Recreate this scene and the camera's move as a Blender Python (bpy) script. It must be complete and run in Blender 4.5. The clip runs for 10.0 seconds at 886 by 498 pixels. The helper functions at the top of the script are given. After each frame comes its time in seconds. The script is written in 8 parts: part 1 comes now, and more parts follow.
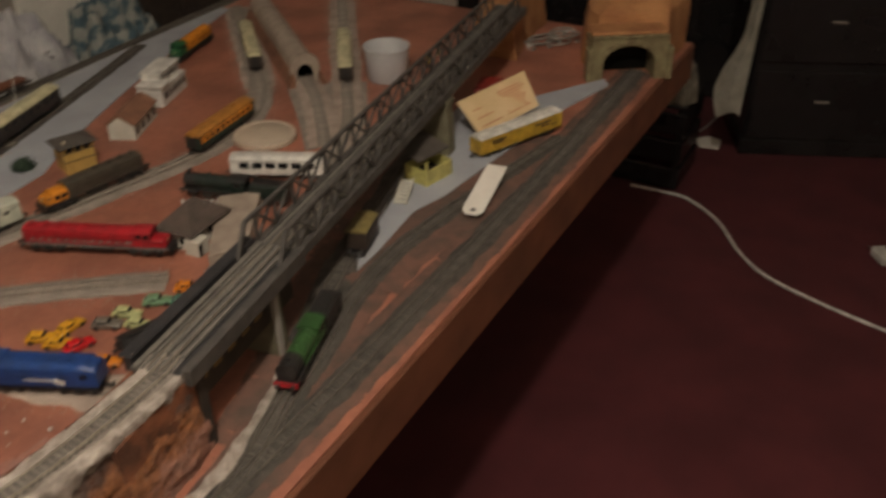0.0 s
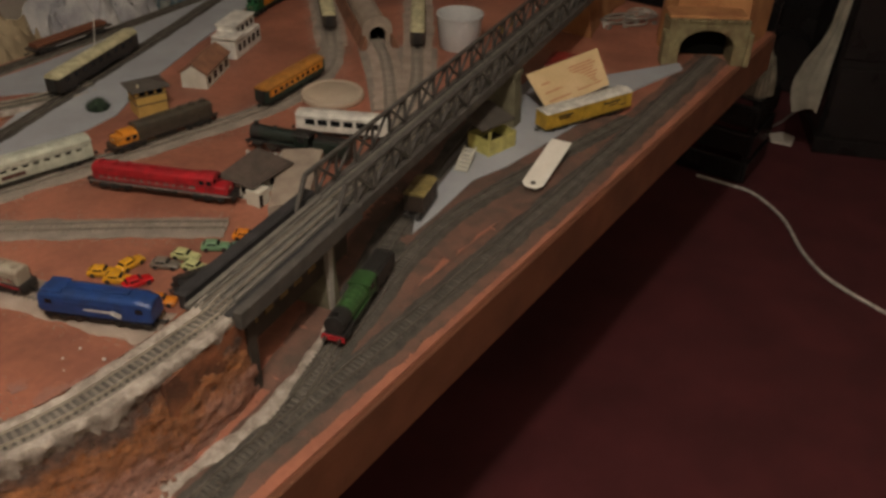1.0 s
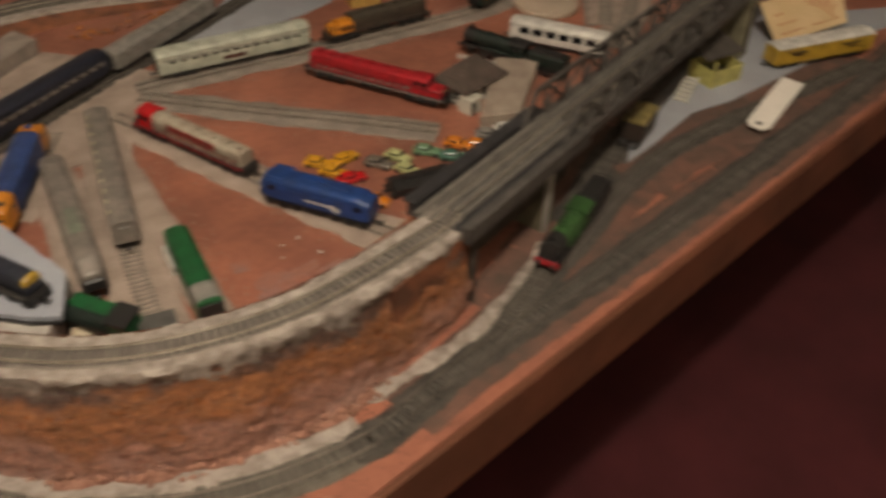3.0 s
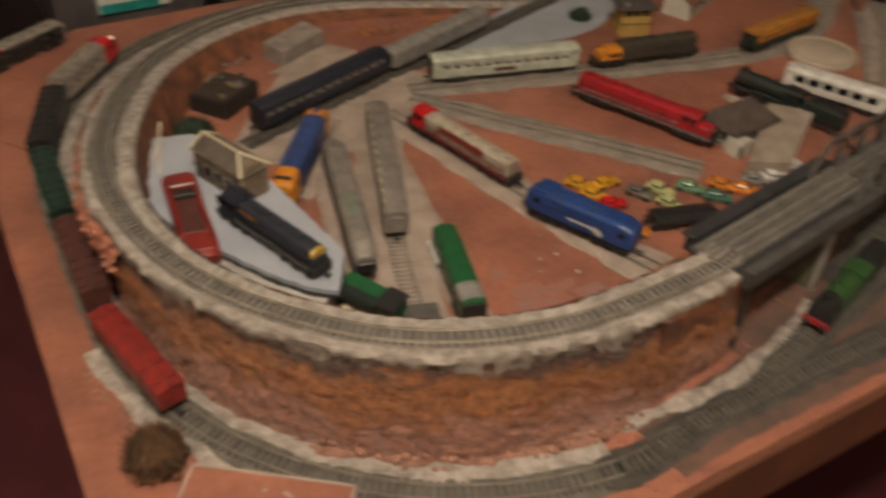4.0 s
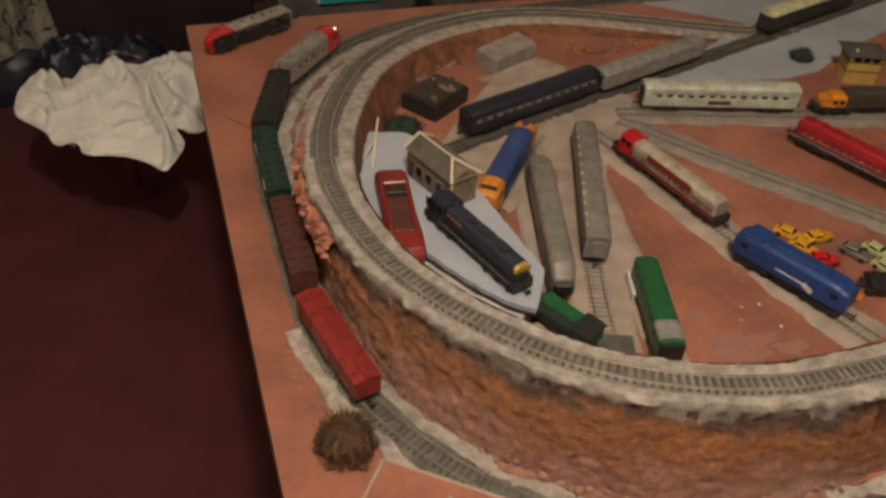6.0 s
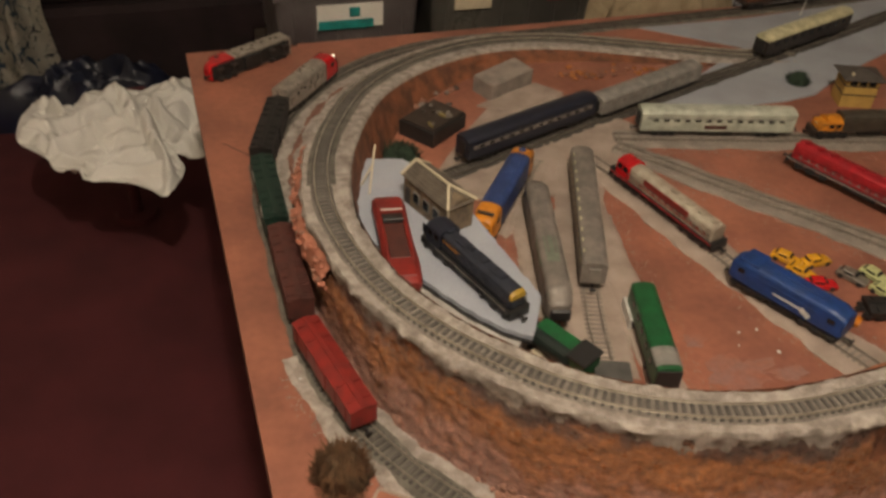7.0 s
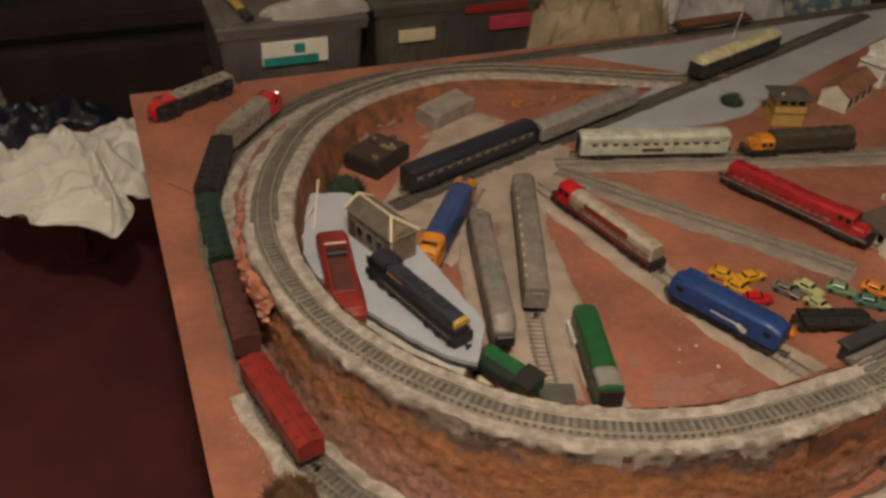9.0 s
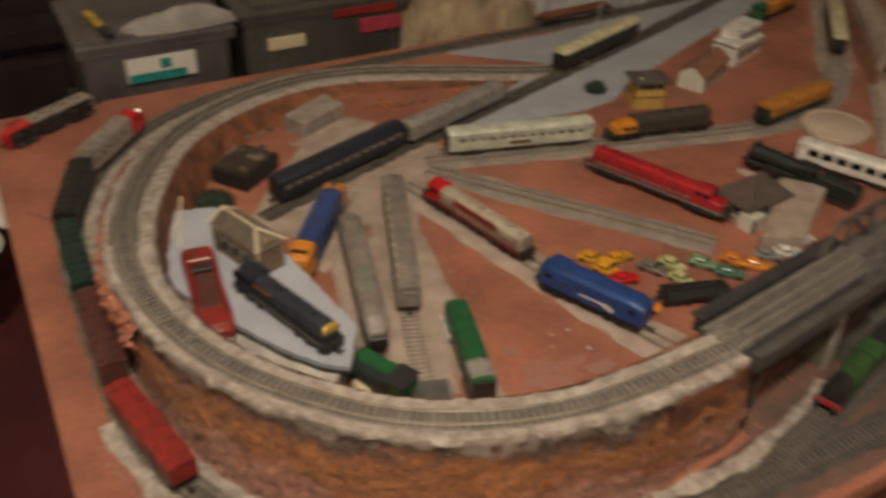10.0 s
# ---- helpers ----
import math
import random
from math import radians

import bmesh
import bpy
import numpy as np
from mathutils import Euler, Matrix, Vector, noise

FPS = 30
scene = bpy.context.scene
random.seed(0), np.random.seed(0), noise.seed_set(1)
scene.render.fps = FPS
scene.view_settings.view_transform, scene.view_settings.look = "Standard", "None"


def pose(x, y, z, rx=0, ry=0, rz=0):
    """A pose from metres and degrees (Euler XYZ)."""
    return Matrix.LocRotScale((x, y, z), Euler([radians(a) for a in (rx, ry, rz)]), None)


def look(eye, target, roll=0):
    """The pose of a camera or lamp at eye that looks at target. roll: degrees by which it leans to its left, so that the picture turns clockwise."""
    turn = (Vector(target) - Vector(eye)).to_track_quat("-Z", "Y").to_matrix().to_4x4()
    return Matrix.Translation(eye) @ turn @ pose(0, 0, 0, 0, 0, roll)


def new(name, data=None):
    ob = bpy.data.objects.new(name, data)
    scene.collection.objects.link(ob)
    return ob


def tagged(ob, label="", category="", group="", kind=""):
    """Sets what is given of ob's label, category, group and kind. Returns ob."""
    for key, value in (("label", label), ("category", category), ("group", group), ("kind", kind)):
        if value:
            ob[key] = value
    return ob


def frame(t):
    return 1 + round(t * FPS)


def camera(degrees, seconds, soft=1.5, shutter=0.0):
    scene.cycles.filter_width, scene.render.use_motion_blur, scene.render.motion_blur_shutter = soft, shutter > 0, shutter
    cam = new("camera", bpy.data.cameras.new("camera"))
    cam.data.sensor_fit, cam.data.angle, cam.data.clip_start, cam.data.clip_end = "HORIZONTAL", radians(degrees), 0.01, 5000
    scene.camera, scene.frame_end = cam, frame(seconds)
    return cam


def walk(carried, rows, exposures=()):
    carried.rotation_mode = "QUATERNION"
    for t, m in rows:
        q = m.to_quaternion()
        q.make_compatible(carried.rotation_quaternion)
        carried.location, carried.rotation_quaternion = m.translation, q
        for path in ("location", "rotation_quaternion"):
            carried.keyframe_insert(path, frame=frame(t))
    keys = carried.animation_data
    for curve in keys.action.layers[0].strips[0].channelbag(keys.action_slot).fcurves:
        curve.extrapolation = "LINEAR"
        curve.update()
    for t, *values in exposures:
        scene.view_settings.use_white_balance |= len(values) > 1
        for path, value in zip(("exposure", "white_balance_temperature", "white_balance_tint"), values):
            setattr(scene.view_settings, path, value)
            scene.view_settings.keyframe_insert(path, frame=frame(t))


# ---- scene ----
cam = camera(53.6, 10.0, soft=3.0, shutter=0.9)
PATH = [
    (0, (0.157, -0.465, 1.469), (1.634, 0.356, 0.399), -0.8),
    (0.5, (0.143, -0.465, 1.465), (1.563, 0.418, 0.368), 1.1),
    (1, (0.152, -0.471, 1.457), (1.537, 0.445, 0.343), 1.6),
    (1.5, (0.158, -0.469, 1.452), (1.508, 0.454, 0.3), 1.6),
    (2, (0.146, -0.452, 1.44), (1.419, 0.496, 0.223), 2.3),
    (2.2, (0.14, -0.44, 1.44), (1.383, 0.523, 0.205), 3.2),
    (3.3, (0.073, -0.33, 1.457), (1.124, 0.766, 0.156), 4.1),
    (3.5, (0.04, -0.312, 1.44), (1.055, 0.843, 0.16), 5.0),
    (4, (0.017, -0.301, 1.442), (0.841, 1.01, 0.177), 3.4),
    (4.5, (0.006, -0.293, 1.443), (0.718, 1.093, 0.189), 3.4),
    (5, (-0.023, -0.276, 1.441), (0.607, 1.141, 0.179), 4.4),
    (5.5, (-0.046, -0.264, 1.443), (0.495, 1.181, 0.17), 4.5),
    (7, (-0.035, -0.261, 1.453), (0.503, 1.219, 0.219), 3.8),
    (7.5, (-0.037, -0.267, 1.456), (0.49, 1.235, 0.246), 3.4),
    (8, (-0.03, -0.27, 1.457), (0.532, 1.216, 0.241), 3.6),
    (8.5, (-0.024, -0.272, 1.463), (0.577, 1.206, 0.258), 3.6),
    (9, (-0.017, -0.279, 1.467), (0.61, 1.209, 0.287), 3.2),
    (9.5, (-0.002, -0.287, 1.469), (0.682, 1.187, 0.303), 2.9),
    (10, (0.03, -0.303, 1.472), (0.841, 1.102, 0.302), 2.6),
]
walk(cam, [(t, look(eye, target, roll)) for t, eye, target, roll in PATH], exposures=[(0.0, -0.13, 6150, 10), (1.2, -0.22, 6220, 10), (2.2, -0.24, 6300, 10), (3.3, -0.06, 6450, 10), (5.7, -0.06, 6460, 10), (7.2, -0.03, 6480, 10), (10.0, -0.02, 6500, 10)])

# ---- light: one warm ceiling lamp on the near side of the layout, and a dim room ----
world = bpy.data.worlds.new("room")
world.use_nodes = True
world.node_tree.nodes["Background"].inputs[0].default_value = (1.0, 0.78, 0.58, 1)
world.node_tree.nodes["Background"].inputs[1].default_value = 0.052
scene.world = world


def point_lamp(name, place, watts, radius, colour):
    data = bpy.data.lights.new(name, "POINT")
    data.energy, data.shadow_soft_size, data.color = watts, radius, colour
    ob = new(name, data)
    ob.location = place
    return ob


point_lamp("ceiling_lamp_bulb", (0.0, -0.46, 2.48), 90.0, 0.05, (1.0, 0.85, 0.68))

# ---- materials ----


def material(name, colour, second=None, rough=0.6, metal=0.0, scale=40.0, fine=400.0, mix=0.5, bump=0.1, bump_scale=None,
             coat=0.0, contrast=(0.35, 0.65), vary=0.0, grime=0.25):
    """Two colours mixed by a coarse noise, darkened by a finer one, with relief."""
    m = bpy.data.materials.new(name)
    m.use_nodes = True
    nt = m.node_tree
    b = nt.nodes["Principled BSDF"]
    second = second or tuple(c * 0.75 for c in colour)
    co = nt.nodes.new("ShaderNodeTexCoord")
    n1 = nt.nodes.new("ShaderNodeTexNoise")
    n1.inputs["Scale"].default_value, n1.inputs["Detail"].default_value = scale, 5
    ramp = nt.nodes.new("ShaderNodeValToRGB")
    ramp.color_ramp.elements[0].position, ramp.color_ramp.elements[1].position = contrast
    ramp.color_ramp.elements[0].color, ramp.color_ramp.elements[1].color = (*colour, 1), (*second, 1)
    n2 = nt.nodes.new("ShaderNodeTexNoise")
    n2.inputs["Scale"].default_value, n2.inputs["Detail"].default_value = fine, 3
    nt.links.new(co.outputs["Object"], n1.inputs["Vector"])
    nt.links.new(co.outputs["Object"], n2.inputs["Vector"])
    nt.links.new(n1.outputs["Fac"], ramp.inputs["Fac"])
    mul = nt.nodes.new("ShaderNodeMix")
    mul.data_type, mul.blend_type = "RGBA", "MULTIPLY"
    mul.inputs["Factor"].default_value = grime
    nt.links.new(ramp.outputs["Color"], mul.inputs["A"])
    nt.links.new(n2.outputs["Color"], mul.inputs["B"])
    grey = nt.nodes.new("ShaderNodeMapRange")
    grey.inputs["To Min"].default_value, grey.inputs["To Max"].default_value = 0.35, 1.3
    nt.links.new(n2.outputs["Fac"], grey.inputs["Value"])
    nt.links.new(grey.outputs["Result"], mul.inputs["B"])
    out = mul.outputs["Result"]
    if vary:
        info = nt.nodes.new("ShaderNodeObjectInfo")
        hsv = nt.nodes.new("ShaderNodeHueSaturation")
        rng = nt.nodes.new("ShaderNodeMapRange")
        rng.inputs["To Min"].default_value, rng.inputs["To Max"].default_value = 1 - vary, 1 + vary
        nt.links.new(info.outputs["Random"], rng.inputs["Value"])
        nt.links.new(rng.outputs["Result"], hsv.inputs["Value"])
        nt.links.new(out, hsv.inputs["Color"])
        out = hsv.outputs["Color"]
    nt.links.new(out, b.inputs["Base Color"])
    b.inputs["Metallic"].default_value = metal
    b.inputs["Coat Weight"].default_value = coat
    rr = nt.nodes.new("ShaderNodeMapRange")
    rr.inputs["To Min"].default_value, rr.inputs["To Max"].default_value = max(rough - 0.12, 0.03), min(rough + 0.15, 1)
    nt.links.new(n1.outputs["Fac"], rr.inputs["Value"])
    nt.links.new(rr.outputs["Result"], b.inputs["Roughness"])
    if bump:
        bp = nt.nodes.new("ShaderNodeBump")
        bp.inputs["Strength"].default_value, bp.inputs["Distance"].default_value = bump, 0.002
        if bump_scale:
            n3 = nt.nodes.new("ShaderNodeTexNoise")
            n3.inputs["Scale"].default_value, n3.inputs["Detail"].default_value = bump_scale, 4
            nt.links.new(co.outputs["Object"], n3.inputs["Vector"])
            nt.links.new(n3.outputs["Fac"], bp.inputs["Height"])
        else:
            nt.links.new(n2.outputs["Fac"], bp.inputs["Height"])
        nt.links.new(bp.outputs["Normal"], b.inputs["Normal"])
    return m


def plastic(name, colour, rough=0.38, coat=0.0, metal=0.0, second=None, grime=0.34):
    return material(name, colour, second or tuple(c * 0.6 + 0.006 for c in colour), rough, metal, 55.0, 700.0, bump=0.05, coat=coat, grime=grime)


M_BOARD = material("board_paint", (0.37, 0.143, 0.088), (0.225, 0.089, 0.058), 0.45, 0, 9.0, 95.0, bump=0.25, bump_scale=160, grime=0.5)
M_WOOD = material("fascia_wood", (0.150, 0.056, 0.028), (0.105, 0.040, 0.020), 0.5, 0, 12.0, 200.0, bump=0.2, grime=0.4)
M_BALLAST = material("pale_ballast", (0.46, 0.405, 0.350), (0.25, 0.212, 0.180), 0.9, 0, 75.0, 520.0, bump=1.0, bump_scale=480, grime=0.8)
M_APRON = material("apron_cement", (0.375, 0.298, 0.243), (0.265, 0.208, 0.168), 0.85, 0, 25.0, 500.0, bump=0.3, grime=0.35)
M_YARDSAND = material("grey_yard_sand", (0.29, 0.25, 0.208), (0.205, 0.174, 0.145), 0.9, 0, 30.0, 700.0, bump=0.6, bump_scale=700, grime=0.45)
M_GREYBALLAST = material("grey_ballast", (0.25, 0.218, 0.185), (0.16, 0.138, 0.115), 0.9, 0, 60.0, 1000.0, bump=0.8, bump_scale=800, grime=0.5)
M_MIDBALLAST = material("olive_grey_ballast", (0.17, 0.152, 0.122), (0.105, 0.094, 0.076), 0.9, 0, 60.0, 900.0, bump=0.8, bump_scale=800, grime=0.5)
M_DARKBALLAST = material("dark_ballast", (0.080, 0.070, 0.058), (0.042, 0.037, 0.032), 0.9, 0, 40.0, 900.0, bump=0.8, bump_scale=800, grime=0.5)
M_SLEEPER = material("sleeper_plastic", (0.10, 0.088, 0.072), (0.065, 0.058, 0.05), 0.65, 0, 60.0, 700.0, bump=0.2, vary=0.25)
M_DUSTYTIE = material("sand_dusted_sleeper", (0.26, 0.222, 0.182), (0.19, 0.162, 0.132), 0.85, 0, 60.0, 700.0, bump=0.3, vary=0.15)
M_RAILDARK = material("grimy_rail", (0.15, 0.130, 0.105), (0.095, 0.083, 0.068), 0.5, 0.3, 60.0, 500.0, bump=0.02, grime=0.3)
M_RAILDUST = material("dusty_rail", (0.24, 0.205, 0.165), (0.17, 0.145, 0.118), 0.6, 0.2, 60.0, 500.0, bump=0.02, grime=0.3)
M_RAIL = material("nickel_rail", (0.46, 0.41, 0.335), (0.30, 0.26, 0.205), 0.34, 0.45, 60.0, 500.0, bump=0.02, grime=0.3)


def rock_material():
    """Painted plaster: ragged level bands of pink-brown, rust and ochre, the shade below the lip painted dark brown,
    with blotches and grit.
    """
    m = bpy.data.materials.new("plaster_rock")
    m.use_nodes = True
    nt = m.node_tree
    b = nt.nodes["Principled BSDF"]
    co = nt.nodes.new("ShaderNodeTexCoord")

    def noise_node(stretch, scale, detail, rough, distort=0.0):
        mp = nt.nodes.new("ShaderNodeMapping")
        mp.inputs["Scale"].default_value = (1.0, 1.0, stretch)
        n = nt.nodes.new("ShaderNodeTexNoise")
        n.inputs["Scale"].default_value, n.inputs["Detail"].default_value, n.inputs["Roughness"].default_value = scale, detail, rough
        n.inputs["Distortion"].default_value = distort
        nt.links.new(co.outputs["Object"], mp.inputs["Vector"])
        nt.links.new(mp.outputs["Vector"], n.inputs["Vector"])
        return n.outputs["Fac"]

    def remap(value, a, b0, c, d):
        r = nt.nodes.new("ShaderNodeMapRange")
        for k, v in zip(("From Min", "From Max", "To Min", "To Max"), (a, b0, c, d)):
            r.inputs[k].default_value = v
        nt.links.new(value, r.inputs["Value"])
        return r.outputs["Result"]

    def ramp(value, stops):
        r = nt.nodes.new("ShaderNodeValToRGB")
        e = r.color_ramp.elements
        e[0].position, e[0].color = stops[0][0], (*stops[0][1], 1)
        e[1].position, e[1].color = stops[-1][0], (*stops[-1][1], 1)
        for p, c in stops[1:-1]:
            k = e.new(p)
            k.color = (*c, 1)
        nt.links.new(value, r.inputs["Fac"])
        return r.outputs["Color"]

    def blend(kind, factor, a, c):
        x = nt.nodes.new("ShaderNodeMix")
        x.data_type, x.blend_type = "RGBA", kind
        if isinstance(factor, float):
            x.inputs["Factor"].default_value = factor
        else:
            nt.links.new(factor, x.inputs["Factor"])
        nt.links.new(a, x.inputs["A"])
        if isinstance(c, tuple):
            x.inputs["B"].default_value = (*c, 1)
        else:
            nt.links.new(c, x.inputs["B"])
        return x.outputs["Result"]

    split = nt.nodes.new("ShaderNodeSeparateXYZ")
    nt.links.new(co.outputs["Object"], split.inputs[0])
    level = remap(split.outputs["Z"], 0.75, 0.875, 0.0, 1.0)
    wander = remap(noise_node(1.2, 15, 8, 0.68, 0.1), 0.25, 0.75, -0.36, 0.36)
    add = nt.nodes.new("ShaderNodeMath")
    nt.links.new(level, add.inputs[0])
    nt.links.new(wander, add.inputs[1])
    # the dark stops near the top paint in the shade below the lip
    strata_and_shade = ramp(add.outputs[0], ((0.0, (0.37, 0.205, 0.160)), (0.12, (0.30, 0.140, 0.096)), (0.24, (0.34, 0.165, 0.115)), (0.34, (0.27, 0.105, 0.045)),
                                   (0.62, (0.325, 0.128, 0.046)), (0.74, (0.17, 0.080, 0.048)), (0.87, (0.085, 0.053, 0.042)), (1.0, (0.32, 0.25, 0.195))))
    blotch = remap(noise_node(1.5, 24, 10, 0.72, 0.2), 0.56, 0.78, 0.0, 0.62)
    dark = blend("MIX", blotch, strata_and_shade, (0.070, 0.033, 0.020))
    streak = remap(noise_node(2.2, 60, 8, 0.7, 0.2), 0.56, 0.74, 0.0, 0.52)
    pale = blend("MIX", streak, dark, (0.40, 0.23, 0.165))
    grit = noise_node(1.6, 120, 8, 0.78)
    tone = nt.nodes.new("ShaderNodeCombineColor")
    g = remap(grit, 0.32, 0.68, 0.36, 1.6)
    for k in range(3):
        nt.links.new(g, tone.inputs[k])
    nt.links.new(blend("MULTIPLY", 1.0, pale, tone.outputs[0]), b.inputs["Base Color"])
    bp = nt.nodes.new("ShaderNodeBump")
    bp.inputs["Strength"].default_value, bp.inputs["Distance"].default_value = 0.8, 0.008
    nt.links.new(grit, bp.inputs["Height"])
    nt.links.new(bp.outputs["Normal"], b.inputs["Normal"])
    nt.links.new(remap(noise_node(1.0, 70, 4, 0.6), 0.35, 0.65, 0.22, 0.62), b.inputs["Roughness"])
    return m


M_ROCK = rock_material()
M_ROCKSLOPE = material("brown_earth", (0.25, 0.088, 0.036), (0.105, 0.042, 0.022), 0.8, 0, 42.0, 300.0, bump=0.8, grime=0.6)
M_STAIN = material("purple_grey_stain", (0.285, 0.165, 0.140), (0.33, 0.128, 0.082), 0.32, 0, 38.0, 160.0, bump=0.3, grime=0.5)
M_RUBBLE = material("rubble", (0.33, 0.17, 0.115), (0.20, 0.09, 0.06), 0.85, 0, 60.0, 500.0, bump=0.7, grime=0.4, vary=0.3)
M_SALMON = material("salmon_rock", (0.46, 0.185, 0.115), (0.31, 0.105, 0.062), 0.7, 0, 60.0, 400.0, bump=0.5, vary=0.2)
M_ROAD = material("road_grey", (0.33, 0.345, 0.37), (0.27, 0.28, 0.30), 0.75, 0, 10.0, 300.0, bump=0.15, grime=0.25)
M_DUST_AND_SHADE = material("dust_and_shade_paint", (0.155, 0.077, 0.054), (0.088, 0.057, 0.043), 0.8, 0, 34.0, 500.0, bump=0.4, bump_scale=600, grime=0.5)
M_CARPET = material("red_carpet", (0.094, 0.0142, 0.0178), (0.067, 0.0095, 0.0124), 0.95, 0, 5.0, 350.0, bump=0.8, bump_scale=450, grime=0.5)
M_WALL = material("room_wall", (0.72, 0.66, 0.56), (0.66, 0.60, 0.51), 0.9, 0, 4.0, 90.0, bump=0.1)
M_CEIL = material("room_ceiling", (0.80, 0.77, 0.72), (0.74, 0.71, 0.66), 0.9, 0, 4.0, 90.0, bump=0.1)
M_DARKGIRDER = material("bridge_grey", (0.078, 0.070, 0.062), (0.046, 0.042, 0.038), 0.6, 0, 40.0, 500.0, bump=0.15)
M_BLACKGIRDER = material("blue_black_girder", (0.030, 0.029, 0.031), (0.020, 0.019, 0.020), 0.55, 0, 40.0, 500.0, bump=0.15)
M_DECK = material("bridge_deck", (0.10, 0.094, 0.084), (0.07, 0.066, 0.06), 0.8, 0, 40.0, 600.0, bump=0.3)
M_OLIVE = material("olive_pier", (0.15, 0.135, 0.085), (0.10, 0.09, 0.055), 0.8, 0, 30.0, 400.0, bump=0.3)
M_DARKPIER = material("dark_pier", (0.045, 0.030, 0.020), (0.028, 0.02, 0.014), 0.8, 0, 30.0, 400.0, bump=0.3)

# ---- building kit ----


def finish(me, smooth):
    if smooth:
        for p in me.polygons:
            p.use_smooth = True
        me.set_sharp_from_angle(angle=radians(smooth))


def part(name, bm, mat, parent=None, label="", smooth=0):
    """Links a bmesh as one mesh object under a thing or a part."""
    me = bpy.data.meshes.new(name)
    bmesh.ops.recalc_face_normals(bm, faces=bm.faces)
    bm.to_mesh(me)
    bm.free()
    finish(me, smooth)
    me.materials.append(mat)
    ob = new(name, me)
    if parent:
        ob.parent = parent
    if label:
        tagged(ob, label)
    return ob


def again(name, me, parent, place):
    """One more object on the mesh me."""
    ob = new(name, me)
    ob.parent, ob.matrix_basis = parent, place
    return ob


def thing(name, label, category, group="", kind=""):
    return tagged(new(name), label, category, group, kind)


def add_box(bm, x, y, z, sx, sy, sz, bevel=0.0, turn=None):
    """A box with its middle at x, y, z."""
    m = Matrix.Translation((x, y, z)) @ (turn or Matrix()) @ Matrix.Diagonal((sx, sy, sz, 1))
    geo = bmesh.ops.create_cube(bm, size=1.0, matrix=m)
    if bevel:
        edges = list({e for v in geo["verts"] for e in v.link_edges})
        bmesh.ops.bevel(bm, geom=edges, offset=bevel, segments=1, affect="EDGES", profile=0.5)
    return bm


def box(x, y, z, sx, sy, sz, bevel=0.0, turn=None):
    return add_box(bmesh.new(), x, y, z, sx, sy, sz, bevel, turn)


def add_rod(bm, a, b, r, n=8, r2=None):
    """A round rod from a to b."""
    a, b = Vector(a), Vector(b)
    turn = (b - a).to_track_quat("Z", "Y").to_matrix().to_4x4()
    m = Matrix.Translation((a + b) / 2) @ turn
    bmesh.ops.create_cone(bm, cap_ends=True, segments=n, radius1=r, radius2=r if r2 is None else r2, depth=(b - a).length, matrix=m)
    return bm


def rod(a, b, r, n=8, r2=None):
    return add_rod(bmesh.new(), a, b, r, n, r2)


def add_bar(bm, a, b, w, h):
    """A square bar from a to b."""
    a, b = Vector(a), Vector(b)
    turn = (b - a).to_track_quat("X", "Z").to_matrix().to_4x4()
    return add_box(bm, *((a + b) / 2), (b - a).length, w, h, 0, turn)


def tube(points, r, n=7, closed=False):
    """A round rod bent along a line of points."""
    bm = bmesh.new()
    pts = [Vector(q) for q in points]
    rings = []
    for i, q in enumerate(pts):
        a, b = (pts[i - 1], pts[(i + 1) % len(pts)]) if closed else (pts[max(i - 1, 0)], pts[min(i + 1, len(pts) - 1)])
        d = (b - a).normalized()
        left = Vector((-d.y, d.x, 0)).normalized()
        up = d.cross(left)
        rings.append([bm.verts.new(q + left * r * math.cos(2 * math.pi * k / n) + up * r * math.sin(2 * math.pi * k / n)) for k in range(n)])
    for a, b in zip(rings, rings[1:] + ([rings[0]] if closed else [])):
        for k in range(n):
            bm.faces.new((a[k], a[(k + 1) % n], b[(k + 1) % n], b[k]))
    return bm


def loft(sections, caps=True):
    """A skin over closed loops: (x, [(y, z), ...]) or lists of points."""
    bm = bmesh.new()
    rings = []
    for s in sections:
        pts = [(s[0], y, z) for y, z in s[1]] if isinstance(s, tuple) else s
        rings.append([bm.verts.new(p) for p in pts])
    for a, b in zip(rings, rings[1:]):
        for i in range(len(a)):
            j = (i + 1) % len(a)
            bm.faces.new((a[i], a[j], b[j], b[i]))
    if caps:
        bm.faces.new(rings[0][::-1])
        bm.faces.new(rings[-1])
    return bm


def slab(points, z0, z1, bevel=0.0):
    """A flat plate over a plan outline."""
    bm = loft([[(x, y, z0) for x, y in points], [(x, y, z1) for x, y in points]])
    if bevel:
        top = [e for e in bm.edges if all(v.co.z > (z0 + z1) / 2 for v in e.verts)]
        bmesh.ops.bevel(bm, geom=top, offset=bevel, segments=2, affect="EDGES", profile=0.5)
    return bm


def spline(points, step):
    """A smooth line through the points, cut into even steps."""
    p = [Vector(q) for q in points]
    p = [2 * p[0] - p[1], *p, 2 * p[-1] - p[-2]]
    fine = []
    for a, b, c, d in zip(p, p[1:], p[2:], p[3:]):
        for k in range(24):
            t = k / 24
            fine.append(0.5 * (2 * b + (c - a) * t + (2 * a - 5 * b + 4 * c - d) * t * t + (3 * b - a - 3 * c + d) * t ** 3))
    fine.append(p[-2])
    return even(fine, step)


